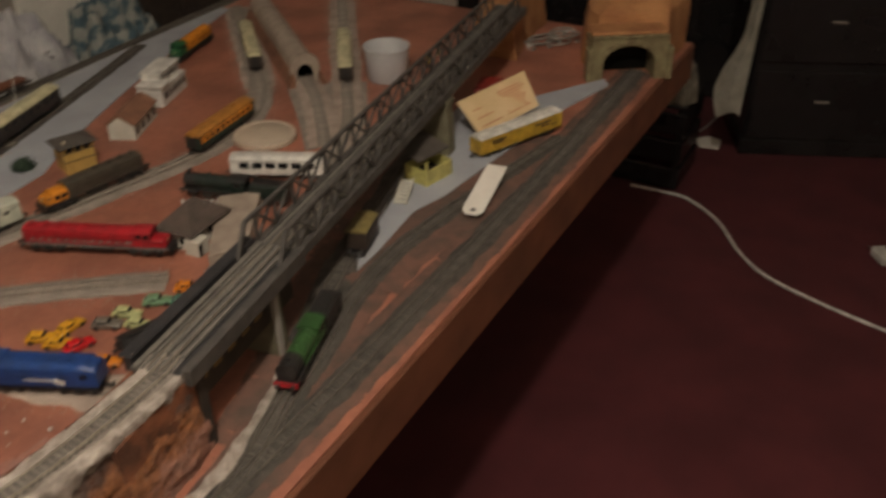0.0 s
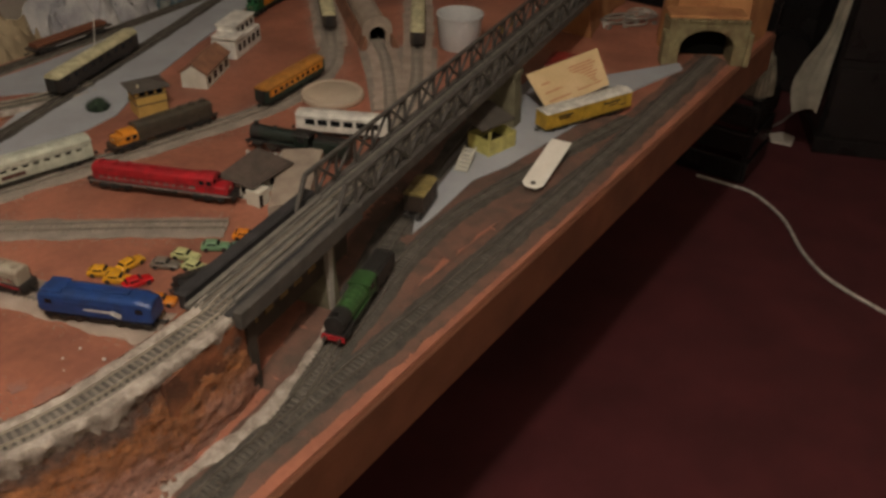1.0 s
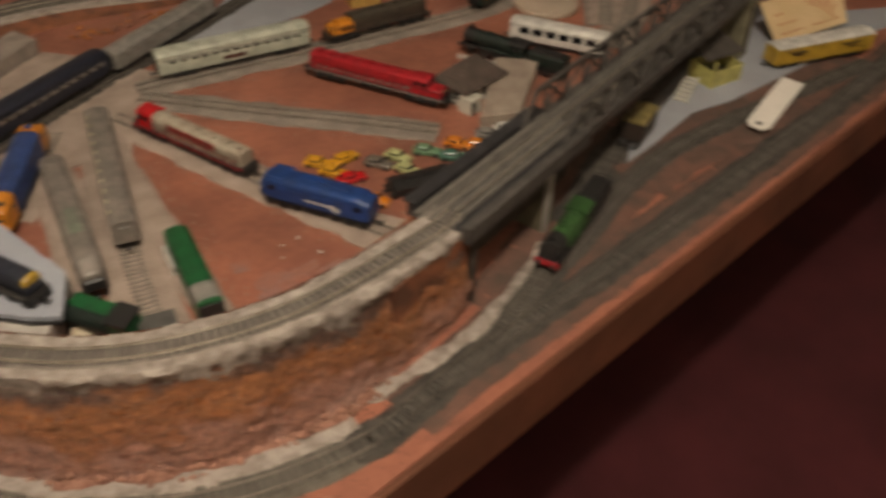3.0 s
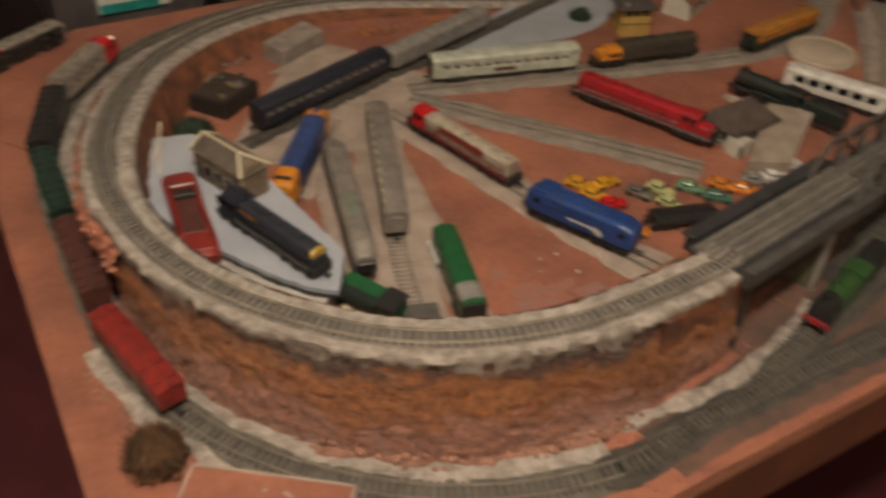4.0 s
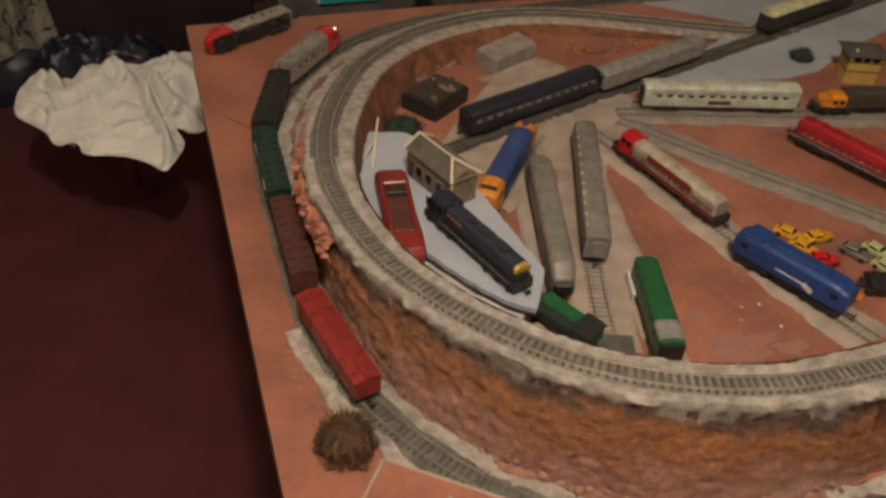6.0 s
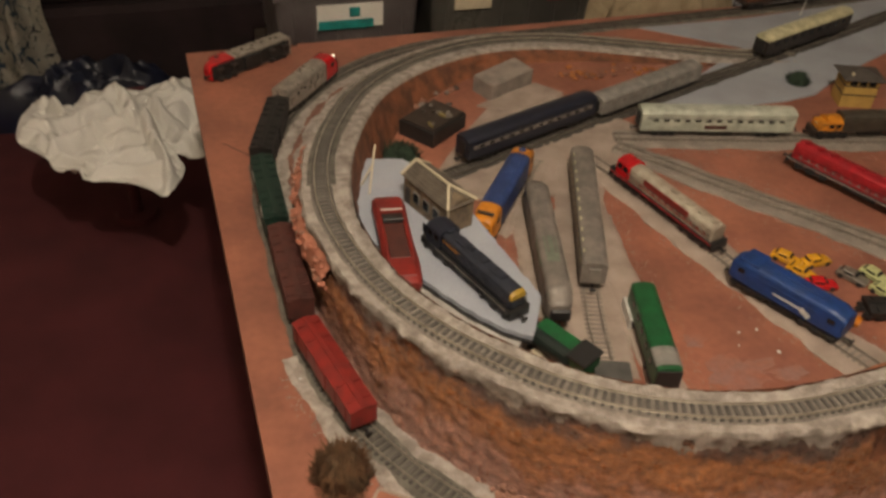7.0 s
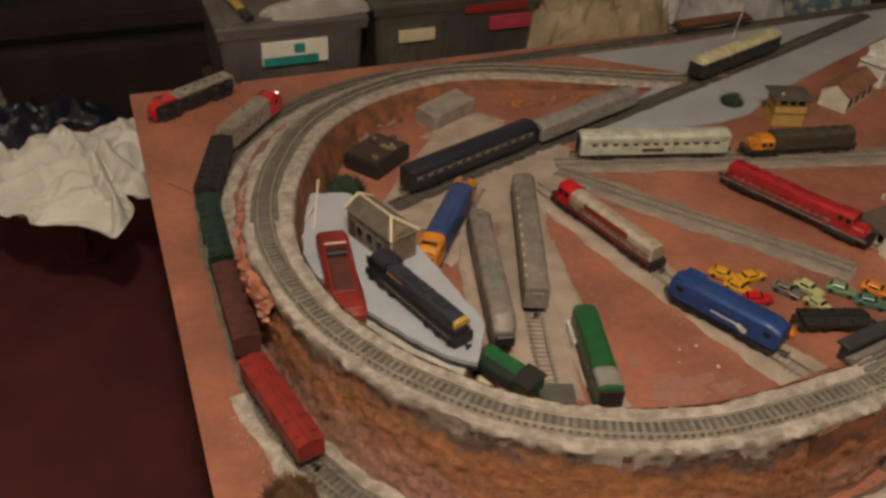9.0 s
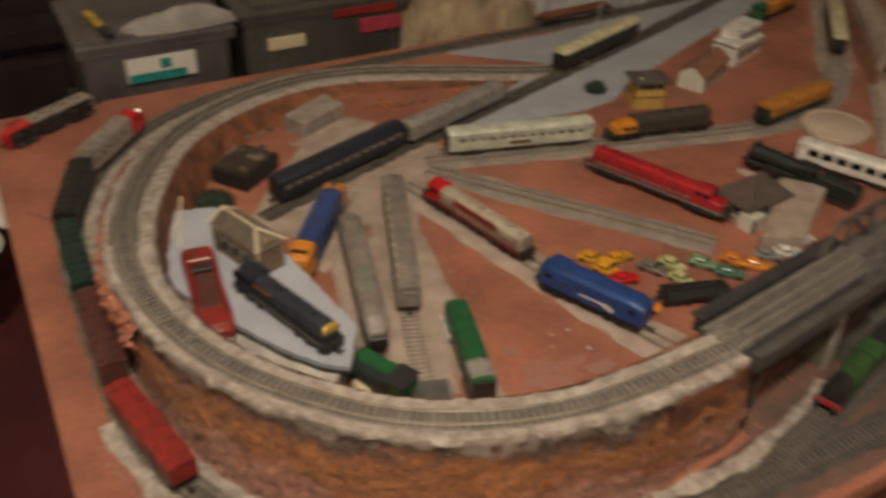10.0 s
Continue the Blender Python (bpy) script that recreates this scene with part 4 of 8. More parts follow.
        part("pilot", box(s * (L / 2 + 0.0006), 0, 0.010, 0.002, 0.028, 0.010, 0.0005), sill, v)
    couplers(v, L)
    return v


def cab_unit(label, L, body, nosemat, roof=None, high=0.046, w=0.031, both=False, stripe=None, blunt=0.35, axles=3, lamp=None, group="", portholes=4, tip=0.40, z0=0.0105):
    """A full-width streamlined engine with a rounded nose at +x."""
    v = thing("diesel_locomotive", label, "locomotive", group)
    zs = high - 0.008

    def sec(x, k, drop):
        return (x, arch(w * k, z0, zs - drop, high - drop, 9, 0.8))

    nose_len = L * 0.30 if not both else L * 0.17
    rear = -L / 2 + (nose_len if both else 0)
    part("body", loft([sec(rear, 1, 0), sec(L / 2 - nose_len, 1, 0)]), body, v, "", 40)

    def nose(sign):
        f = L / 2 * sign
        s = [sec(f - sign * nose_len, 1, 0), sec(f - sign * nose_len * 0.52, 1, 0), sec(f - sign * nose_len * 0.42, 0.985, 0.002), sec(f - sign * nose_len * 0.30, 0.96, 0.010 * blunt / 0.35),
             sec(f - sign * nose_len * 0.12, max(0.86, tip), 0.013 * blunt / 0.35), sec(f - sign * nose_len * 0.02, 0.66 * 0.4 + 0.6 * tip if tip > 0.5 else 0.66, 0.017 * blunt / 0.35), sec(f, tip * 0.95 if tip > 0.5 else tip, 0.021 * blunt / 0.35)]
        n = part("nose", loft(s), nosemat, v, "", 55)
        for y in (-1, 1):
            part("window", box(f - sign * nose_len * 0.415, y * 0.0065, high - 0.0075, 0.0030, 0.0095, 0.0055, 0.0006, pose(0, 0, 0, 0, sign * -38, 0)), GLASSY, n)
            part("window", box(f - sign * nose_len * 0.60, y * w * 0.5, high - 0.0145, 0.009, 0.0008, 0.0065), GLASSY, n)
        return n

    n = nose(1)
    if both:
        nose(-1)
    if lamp:
        part("headlight", rod((L / 2 - 0.006, 0, high - 0.0155), (L / 2 + 0.0006, 0, high - 0.0155), 0.0026, 12), lamp, n, "lit headlight")
    for k in range(portholes):
        for s in (-1, 1):
            part("porthole", rod((-L * 0.33 + k * L * 0.12, s * (w / 2 - 0.001), 0.029), (-L * 0.33 + k * L * 0.12, s * (w / 2 + 0.0004), 0.029), 0.0025, 10), GLASSY, v)
    if stripe:
        for s in (-1, 1):
            part("stripe", box(-L * 0.08, s * (w / 2 + 0.0002), 0.019, L * 0.62, 0.0008, 0.0035), stripe, v, "pale stripe along the side")
    for k in range(4):
        part("fan", rod((-L * 0.38 + k * 0.021, 0, high - 0.0012), (-L * 0.38 + k * 0.021, 0, high + 0.0008), 0.0055, 14), roof or body, v, "round roof fan")
    part("roof_panel", box(-L * 0.08, 0, high - 0.0004, L * 0.5, w * 0.36, 0.0012, 0.0004), roof or body, v)
    part("underframe", box(0, 0, 0.0095, L * 0.94, w * 0.8, 0.003, 0.0005), BLACKP, v)
    part("fuel_tank", box(0, 0, 0.0065, L * 0.2, w * 0.75, 0.006, 0.001), BLACKP, v)
    for s in (-1, 1):
        bogie(v, s * L * 0.31, axles, 0.019 if axles == 3 else 0.027)
    couplers(v, L)
    return v


def boxcar(label, L, side, roof, high=0.044, w=0.032, name="goods_wagon", group="", door=True, ribs=9, emblem=None):
    v = thing(name, label, "goods wagon", group)
    part("body", loft([(x, [(-w / 2, 0.011), (w / 2, 0.011), (w / 2, high - 0.004), (-w / 2, high - 0.004)]) for x in (-L / 2, L / 2)]), side, v)
    part("roof", loft([(x, [(-w / 2 - 0.0006, high - 0.0045), (w / 2 + 0.0006, high - 0.0045), (w / 2 + 0.0006, high - 0.0035), (0, high), (-w / 2 - 0.0006, high - 0.0035)]) for x in (-L / 2 - 0.0006, L / 2 + 0.0006)]), roof, v)
    part("roof_walk", box(0, 0, high + 0.0008, L * 0.98, 0.005, 0.001), roof, v)
    for k in range(ribs):
        x = -L / 2 + L * (k + 0.5) / ribs
        if door and abs(x) < 0.014:
            continue
        for s in (-1, 1):
            part("rib", box(x, s * (w / 2 + 0.0003), high / 2 + 0.0035, 0.0014, 0.001, high - 0.016), side, v)
        part("roof_seam", box(x, 0, high - 0.0012, 0.0012, w * 0.9, 0.0016), roof, v)
    if door:
        for s in (-1, 1):
            part("door", box(0, s * (w / 2 + 0.0006), high / 2 + 0.003, 0.026, 0.0014, high - 0.017, 0.0003), side, v)
    if emblem:
        for s in (-1, 1):
            part("emblem", box(-L * 0.30, s * (w / 2 + 0.001), high / 2 + 0.008, 0.012, 0.0008, 0.012), WHITEP, v, "white square emblem")
            part("emblem_bar", box(-L * 0.30, s * (w / 2 + 0.0016), high / 2 + 0.008, 0.013, 0.0006, 0.003, 0, pose(0, 0, 0, 0, 45, 0)), side, v)
            part("writing_bar", box(L * 0.20, s * (w / 2 + 0.001), high / 2 + 0.012, 0.030, 0.0006, 0.0026), WHITEP, v, "white unreadable lettering")
    part("underframe", box(0, 0, 0.0100, L * 0.96, w * 0.6, 0.003, 0.0004), BLACKP, v)
    for s in (-1, 1):
        bogie(v, s * L * 0.33)
    couplers(v, L)
    return v


def steam_engine(label, L, paint, beam=REDP, tender=True, boiler_r=0.0105, bands=5, group="", smoke=0.18, tender_paint=None, roof_paint=None, band_paint=None):
    """A tender engine, smokebox at +x."""
    v = thing("steam_locomotive", label, "locomotive", group)
    eng = L * (0.63 if tender else 1.0)
    xf = L / 2
    xr = xf - eng
    part("running_plate", box((xf + xr) / 2, 0, 0.0150, eng, 0.028, 0.0022, 0.0004), BLACKP, v)
    part("boiler", rod((xr + eng * 0.26, 0, 0.0275), (xf - eng * (smoke - 0.01), 0, 0.0275), boiler_r, 20), paint, v, "", 40)
    part("smokebox", rod((xf - eng * smoke, 0, 0.0275), (xf - eng * 0.03, 0, 0.0275), boiler_r + 0.0004, 20), BLACKP, v, "", 40)
    part("smokebox_door", rod((xf - eng * 0.03, 0, 0.0275), (xf - eng * 0.018, 0, 0.0275), boiler_r * 0.82, 16, boiler_r * 0.5), BLACKP, v, "", 40)
    part("chimney", rod((xf - eng * 0.10, 0, 0.036), (xf - eng * 0.10, 0, 0.0465), 0.0032, 12, 0.004), BLACKP, v, "", 40)
    part("dome", loft([[(xf - eng * 0.40 + r * math.cos(a), r * math.sin(a), z) for a in np.linspace(0, 2 * math.pi, 12, endpoint=False)] for r, z in ((0.0045, 0.036), (0.0042, 0.041), (0.0024, 0.0435))]), paint, v, "", 50)
    for k in range(bands):
        x = xr + eng * 0.30 + k * eng * (0.66 - smoke) / max(1, bands - 1)
        part("boiler_band", rod((x - 0.0006, 0, 0.0275), (x + 0.0006, 0, 0.0275), boiler_r + 0.0004, 20), band_paint or BLACKP, v)
    cab = bmesh.new()
    for s in (-1, 1):
        add_box(cab, xr + eng * 0.14, s * 0.0132, 0.027, eng * 0.22, 0.0014, 0.022, 0.0003)
    add_box(cab, xr + eng * 0.25, 0, 0.027, 0.0014, 0.0264, 0.022, 0.0003)
    c = part("cab", cab, paint, v)
    part("cab_roof", loft([(x, arch(0.030, 0.037, 0.0385, 0.0425)) for x in (xr + 0.001, xr + eng * 0.28)]), roof_paint or BLACKP, v, "", 40)
    for s in (-1, 1):
        part("window", box(xr + eng * 0.14, s * 0.0141, 0.0315, eng * 0.1, 0.0008, 0.008), GLASSY, c)
    for s in (-1, 1):
        for k in range(3):
            x = xr + eng * (0.22 + 0.21 * k)
            part("driving_wheel", rod((x, s * 0.0078, 0.0105), (x, s * 0.0100, 0.0105), 0.0105, 18), STEEL, v, "steel driving wheel")
        part("leading_wheel", rod((xf - eng * 0.13, s * 0.0078, 0.0062), (xf - eng * 0.13, s * 0.0096, 0.0062), 0.0062, 14), STEEL, v)
    for s in (-1, 1):
        part("coupling_rod", box(xr + eng * 0.43, s * 0.0112, 0.0085, eng * 0.45, 0.0012, 0.002), STEEL, v)
        part("cylinder", rod((xf - eng * 0.22, s * 0.0118, 0.0115), (xf - eng * 0.07, s * 0.0118, 0.0115), 0.0042, 12), BLACKP, v)
        part("splasher", box(xr + eng * 0.45, s * 0.0115, 0.0175, eng * 0.42, 0.004, 0.004, 0.001), paint, v)
        part("buffer", rod((xf + 0.001, s * 0.0095, 0.0125), (xf + 0.007, s * 0.0095, 0.0125), 0.0026, 10), STEEL, v)
    part("buffer_beam", box(xf + 0.0004, 0, 0.0125, 0.0022, 0.031, 0.0075, 0.0004), beam, v, "red front buffer beam")
    if tender:
        tl = L * 0.35
        x = -L / 2 + tl / 2
        bm = box(x, 0, 0.0245, tl, 0.0285, 0.020, 0.0012)
        part("tender", bm, tender_paint or paint, v)
        part("coal", slab([(x - tl * 0.38, -0.011), (x + tl * 0.46, -0.011), (x + tl * 0.46, 0.011), (x - tl * 0.38, 0.011)], 0.034, 0.0375, 0.002), BLACKP, v, "heaped black coal")
        part("tender_frame", box(x, 0, 0.011, tl, 0.024, 0.007, 0.0006), BLACKP, v)
        for k in range(3):
            again("wheelset", WHEELS, v, Matrix.Translation((x - tl * 0.33 + k * tl * 0.33, 0, 0.0058)))
    return v


# -- yard stock --
YARD = "model trains standing in the yard"
set_down(hood_diesel("bright red diesel locomotive with black chassis and white sill", 0.235, REDP, REDP, BLACKP, 0.33, None, 0.043, stripe=GREYP, group=YARD, hood_w=0.026), (0.851, 0.655), (0.943, 0.436))
ivory = set_down(coach("ivory ribbed coach with dark windows standing in the yard", 0.248, IVORY, IVORY, 0.039, 0.046, ribs=5, windows=13, wz=0.0034, group=YARD, vents=0), (0.655, 0.790), (0.904, 0.727))
set_down(hood_diesel("dark brown diesel locomotive with an amber cab", 0.195, TANROOF, AMBER, DARKP, 0.34, None, 0.043, group=YARD, hood_w=0.027, cab_drop=0.010), (1.122, 0.680), (0.932, 0.715))
set_down(coach("dark brown coach with pale cream roof", 0.262, BLACKBROWN, CREAMP, 0.038, 0.048, windows=9, pane=GLASSY, group=YARD, vents=0), (1.012, 0.982), (1.262, 1.065))
set_down(coach("grey weathered coach with taupe roof", 0.240, GREYP, GREYP, 0.033, 0.040, windows=9, pane=TAUPE, wz=0.005, group=YARD, vents=0), (0.612, 0.846), (0.839, 0.925))
set_down(coach("dark navy coach with a pale window stripe", 0.258, NAVYP, NAVYP, 0.038, 0.045, windows=12, band=TAUPE, bandh=0.006, wz=0.0035, group=YARD, vents=0), (0.358, 0.766), (0.602, 0.851))
wornblue = set_down(cab_unit("worn blue diesel locomotive with amber ends", 0.200, MIDBLUE, AMBER, None, 0.046, both=True, group=YARD, portholes=0, blunt=0.16, tip=0.9), (0.442, 0.728), (0.318, 0.570))
railcar = set_down(cab_unit("silver-grey railcar with rounded ends and faded green patch", 0.258, TAUPEMETAL, TAUPEMETAL, TAUPE, 0.044, both=True, group=YARD, portholes=0, blunt=0.2, axles=2), (0.423, 0.650), (0.354, 0.400))
vented = set_down(coach("silver-grey coach with small pale roof vents", 0.268, TAUPEMETAL, TAUPEMETAL, 0.037, 0.045, windows=14, pane=CREAMP, wz=0.004, end=TAUPEMETAL, group=YARD, vents=0), (0.519, 0.705), (0.420, 0.450))
van = set_down(coach("green van with grey patch on its roof", 0.140, GREENP, GREENP, 0.034, 0.041, w=0.028, windows=5, group=YARD, vents=0), (0.463, 0.410), (0.424, 0.274))
part("roof_patch", loft([(0.038, arch(0.0294, 0.035, 0.0362, 0.0414)), (0.066, arch(0.0294, 0.035, 0.0362, 0.0414))]), GREYP, van, "grey roof patch", 40)
part("end_plate", box(0.0712, 0, 0.024, 0.003, 0.027, 0.024, 0.0005), BLACKP, van, "black van end")
redwhite = set_down(hood_diesel("red and ivory diesel locomotive with black chassis", 0.205, WORNIVORY, SCARLET, BLACKP, 0.38, WORNIVORY, 0.040, stripe=REDP, group=YARD, hood_w=0.024), (0.618, 0.482), (0.570, 0.682))
bluebox = set_down(cab_unit("bright blue diesel locomotive with pale side stripe", 0.150, BLUEP, BLUEP, None, 0.046, both=True, stripe=None, group=YARD, portholes=0, blunt=0.10, w=0.034, tip=0.94, z0=0.0150), (0.598, 0.450), (0.680, 0.272))
set_down(coach("orange-roofed tram with green lower sides", 0.185, DARKGREEN, ORANGE, 0.036, 0.043, windows=9, group=YARD, vents=2, band=AMBER, bandh=0.013, name="tram"), (1.212, 0.643), (1.400, 0.667))
set_down(steam_engine("dark green steam locomotive with black tender by the house", 0.185, BLACKGREEN, BLACKP, boiler_r=0.0128, group=YARD), (1.146, 0.376), (1.096, 0.550))
set_down(steam_engine("green steam locomotive with red buffer beam under the bridge", 0.172, LOCOGREEN, REDP, boiler_r=0.0130, group=YARD, smoke=0.27, tender_paint=BLACKP, roof_paint=LOCOGREEN, band_paint=BANDGREEN), (0.931, 0.139), (0.769, 0.093))
set_down(boxcar("brown van with brassy roof under the bridge", 0.062, DARKP, OLIVEROOF, 0.043, group=YARD, door=False, ribs=3), (1.130, 0.206), (1.060, 0.187))
yellow = set_down(boxcar("yellow refrigerator wagon with white roof on the grey road", 0.205, YELLOWP, WHITEP, 0.044, group=YARD), (1.443, 0.180), (1.634, 0.102), Z0 + 0.003)
set_down(boxcar("small black wagon lying beside the toy cars", 0.088, BLACKP, BLACKP, 0.020, group=YARD, door=False, ribs=5), (0.735, 0.333), (0.818, 0.306), Z0 + 0.001)
set_down(coach("far coach with cream roof and dark end", 0.24, DARKP, CREAMP, 0.038, 0.048, windows=8, group=YARD, vents=0), (1.769, 0.975), (1.597, 0.807))
set_down(coach("far coach with cream roof by the white tub", 0.24, DARKP, CREAMP, 0.038, 0.048, windows=8, group=YARD, vents=0), (1.828, 0.727), (1.632, 0.589))
set_down(hood_diesel("green and amber diesel locomotive by the back road", 0.17, AMBER, GREENP, DARKGREEN, 0.34, None, 0.042, group=YARD, hood_w=0.026), (1.727, 1.063), (1.562, 1.018), Z0 + 0.003)
part("red_panel", box(-0.008, 0.0124, 0.0300, 0.088, 0.0014, 0.010, 0.0004), DULLRED, redwhite, "faded red side panel")

# -- stock on the grey platform and lying about --
PLAT = 0.803


def big_car():
    """A long open-topped toy car, bonnet at +x."""
    t = thing("toy_car", "long dull red toy car with black windscreen on the platform", "toy car")
    L, w = 0.172, 0.041

    def s(x, k, z0, z1):
        h = w / 2 * k
        return (x, [(-h * 0.94, z0), (h * 0.94, z0), (h, z0 + 0.006), (h, z1 - 0.004), (h * 0.80, z1), (-h * 0.80, z1), (-h, z1 - 0.004), (-h, z0 + 0.006)])

    part("body", loft([s(-0.086, 0.80, 0.006, 0.020), s(-0.080, 0.96, 0.004, 0.024), s(-0.050, 1.02, 0.003, 0.0245), s(0.0, 0.94, 0.003, 0.023), s(0.030, 0.96, 0.003, 0.0235), s(0.070, 1.0, 0.003, 0.022), s(0.080, 0.95, 0.004, 0.021), s(0.086, 0.80, 0.006, 0.018)]), DULLRED, t, "", 40)
    part("seat_deck", box(-0.012, 0, 0.0235, 0.066, 0.024, 0.003, 0.001), BROWNRED, t, "brownish worn seat deck")
    part("windscreen", box(0.030, 0, 0.0255, 0.018, 0.025, 0.006, 0.001, pose(0, 0, 0, 0, 12, 0)), BLACKP, t, "black windscreen block")
    # the frame's glint is put in as white paint
    part("windscreen_frame", rod((0.041, -0.013, 0.031), (0.041, 0.013, 0.031), 0.0011, 8), WHITEP, t, "windscreen bar, painted white for its glint")
    for sgn in (-1, 1):
        part("side_rail", box(-0.014, sgn * 0.0145, 0.0245, 0.074, 0.0036, 0.004, 0.001), DULLRED, t)
    part("boot_lid", box(-0.064, 0, 0.0250, 0.030, 0.028, 0.002, 0.0008), DULLRED, t)
    part("bumper", box(-0.088, 0, 0.009, 0.004, 0.030, 0.004, 0.001), CHROME, t, "dull chrome bumper")
    for x in (-0.055, 0.055):
        for sgn in (-1, 1):
            part("wheel", rod((x, sgn * 0.0135, 0.007), (x, sgn * 0.0178, 0.007), 0.007, 16), BLACKP, t)
    return t


set_down(big_car(), (0.181, 0.444), (0.2035, 0.616), PLAT)
navy = set_down(hood_diesel("sooty blue-black diesel locomotive with amber nose on the platform", 0.165, SOOTBLUE, NAVYP, BLACKP, -0.36, None, 0.040, stripe=None, group=YARD, hood_w=0.024, short=False), (0.238, 0.538), (0.291, 0.378), PLAT)
part("nose_panel", loft([(0.0755, arch(0.0206, 0.029, 0.0335, 0.0385)), (0.0795, arch(0.0198, 0.028, 0.0315, 0.0355))]), YELLOWP, navy, "amber nose end", 40)
part("front_hood", loft([(x, arch(0.0208, 0.016, 0.0335, 0.0385)) for x in (-0.047, 0.0755)]), SOOTBLUE, navy, "", 40)
for k in range(9):
    for sgn in (-1, 1):
        part("door_louvre", box(-0.038 + k * 0.0125, sgn * 0.0106, 0.0255, 0.0095, 0.0008, 0.012, 0.0002), SOOTBLUE, navy)
part("nose_block", box(0.0755, 0, 0.0215, 0.0085, 0.0202, 0.010, 0.001), SOOTBLUE, navy)
for x in (-0.02, 0.012, 0.044):
    part("roof_hatch", box(x, 0, 0.0398, 0.020, 0.012, 0.002, 0.0006), SOOTBLUE, navy)
for sgn in (-1, 1):
    part("pale_line", box(0.012, sgn * 0.0157, 0.0160, 0.130, 0.0006, 0.0008), TAUPE, navy, "worn pale line along the walkway")
part("yellow_line", box(-0.030, -0.0110, 0.0300, 0.030, 0.0006, 0.0012), AMBER, navy, "worn yellow line")


def tank_engine():
    """A small boxy tank engine, front at +x."""
    t = thing("tank_engine", "small green tank engine leaning beside the platform", "locomotive", YARD)
    part("chassis", box(0, 0, 0.008, 0.082, 0.022, 0.010, 0.001), BLACKP, t)
    part("tank", box(-0.008, 0.004, 0.0245, 0.062, 0.026, 0.025, 0.003), GREENP, t, "bright green side tank")
    part("cab", box(0.030, 0, 0.0265, 0.022, 0.030, 0.027, 0.0015), GREENP, t)
    part("cab_roof", box(0.030, 0, 0.0412, 0.027, 0.033, 0.003, 0.001), BLACKP, t, "black cab roof")
    part("boiler", rod((-0.044, -0.006, 0.026), (0.022, -0.006, 0.026), 0.0115, 16), BLACKGREEN, t)
    part("chimney", rod((-0.036, -0.006, 0.034), (-0.036, -0.006, 0.045), 0.0036, 10, 0.0044), BLACKP, t)
    for x in (-0.024, 0.0, 0.024):
        for sgn in (-1, 1):
            part("wheel", rod((x, sgn * 0.0085, 0.008), (x, sgn * 0.0115, 0.008), 0.008, 14), STEEL, t)
    part("buffer_beam", box(0.0425, 0, 0.0125, 0.002, 0.031, 0.008, 0.0005), DULLRED, t, "dull red buffer beam")
    return t


set_down(tank_engine(), (0.318, 0.384), (0.353, 0.312), Z0 + 0.004, (6, 0))
for sgn in (-1, 1):
    part("logo_bar", box(0.006, sgn * 0.0173, 0.0250, 0.040, 0.0008, 0.0026), WHITEP, bluebox, "pale emblem stripe")
    part("logo_bar", box(0.029, sgn * 0.0174, 0.0232, 0.014, 0.0008, 0.0062, 0.0012, pose(0, 0, 0, 0, 24, 0)), WHITEP, bluebox, "pale emblem stroke")
    part("side_panel", box(-0.002, sgn * 0.0171, 0.030, 0.090, 0.0006, 0.008, 0.0002), BLUEP, bluebox)
part("cab_step", box(-0.054, 0, 0.0450, 0.026, 0.030, 0.004, 0.0010), BLUEP, bluebox)
part("roof_walk", box(0.008, 0, 0.0468, 0.070, 0.010, 0.002, 0.0005), BLUEP, bluebox)
for sgn in (-1, 1):
    part("windscreen", box(sgn * 0.0885, 0, 0.0432, 0.0046, 0.022, 0.0030, 0.0005, pose(0, 0, 0, 0, sgn * 20, 0)), BLACKP, wornblue, "black windscreen")
    part("nose_line", box(sgn * 0.0996, 0, 0.0265, 0.0030, 0.020, 0.0022, 0.0004), BLACKP, wornblue, "black line across the nose")
    part("roof_panel", box(sgn * 0.034, 0, 0.0464, 0.040, 0.014, 0.0016, 0.0005), MIDBLUE, wornblue)
for sgn in (-1, 1):
    for x, z, w, h in ((-0.060, 0.031, 0.034, 0.003), (-0.062, 0.026, 0.026, 0.002), (0.052, 0.031, 0.040, 0.003), (0.056, 0.025, 0.022, 0.002), (0.080, 0.021, 0.012, 0.002)):
        part("writing_bar", box(x, sgn * 0.0172, z, w, 0.0010, h), DARKP, yellow, "dark unreadable lettering")
for k in range(11):
    part("roof_vent", box(-0.112 + k * 0.0222, -0.0128, 0.0418, 0.0075, 0.0026, 0.0024, 0.0004), CREAMP, vented, "pale roof vent")
patch = part("green_patch", loft([(0.010, arch(0.0318, 0.030, 0.0362, 0.0444)), (0.060, arch(0.0318, 0.030, 0.0362, 0.0444))]), PALEPATCH, railcar, "faded pale green patch", 40)
part("black_end", box(0.131, 0, 0.021, 0.006, 0.024, 0.016, 0.002), BLACKP, railcar, "black end bogie block")
for sgn in (-1, 1):
    part("plaque", box(-0.004, sgn * 0.0162, 0.0185, 0.036, 0.0008, 0.006), BROWNRED, ivory, "brown name board")
    part("band", box(0, sgn * 0.0160, 0.0330, 0.236, 0.0008, 0.0012), GREYP, ivory, "grey line under the roof")
dead = cab_unit("red and silver diesel locomotive lying on its side", 0.172, CHROME, SCARLET, None, 0.046, group=YARD, axles=2)
dead.matrix_basis = pose(0.098, 1.150, Z0 + 0.016, 0, 0, 210) @ pose(0, 0, 0, 90, 0, 0) @ pose(0, 0, -0.023)

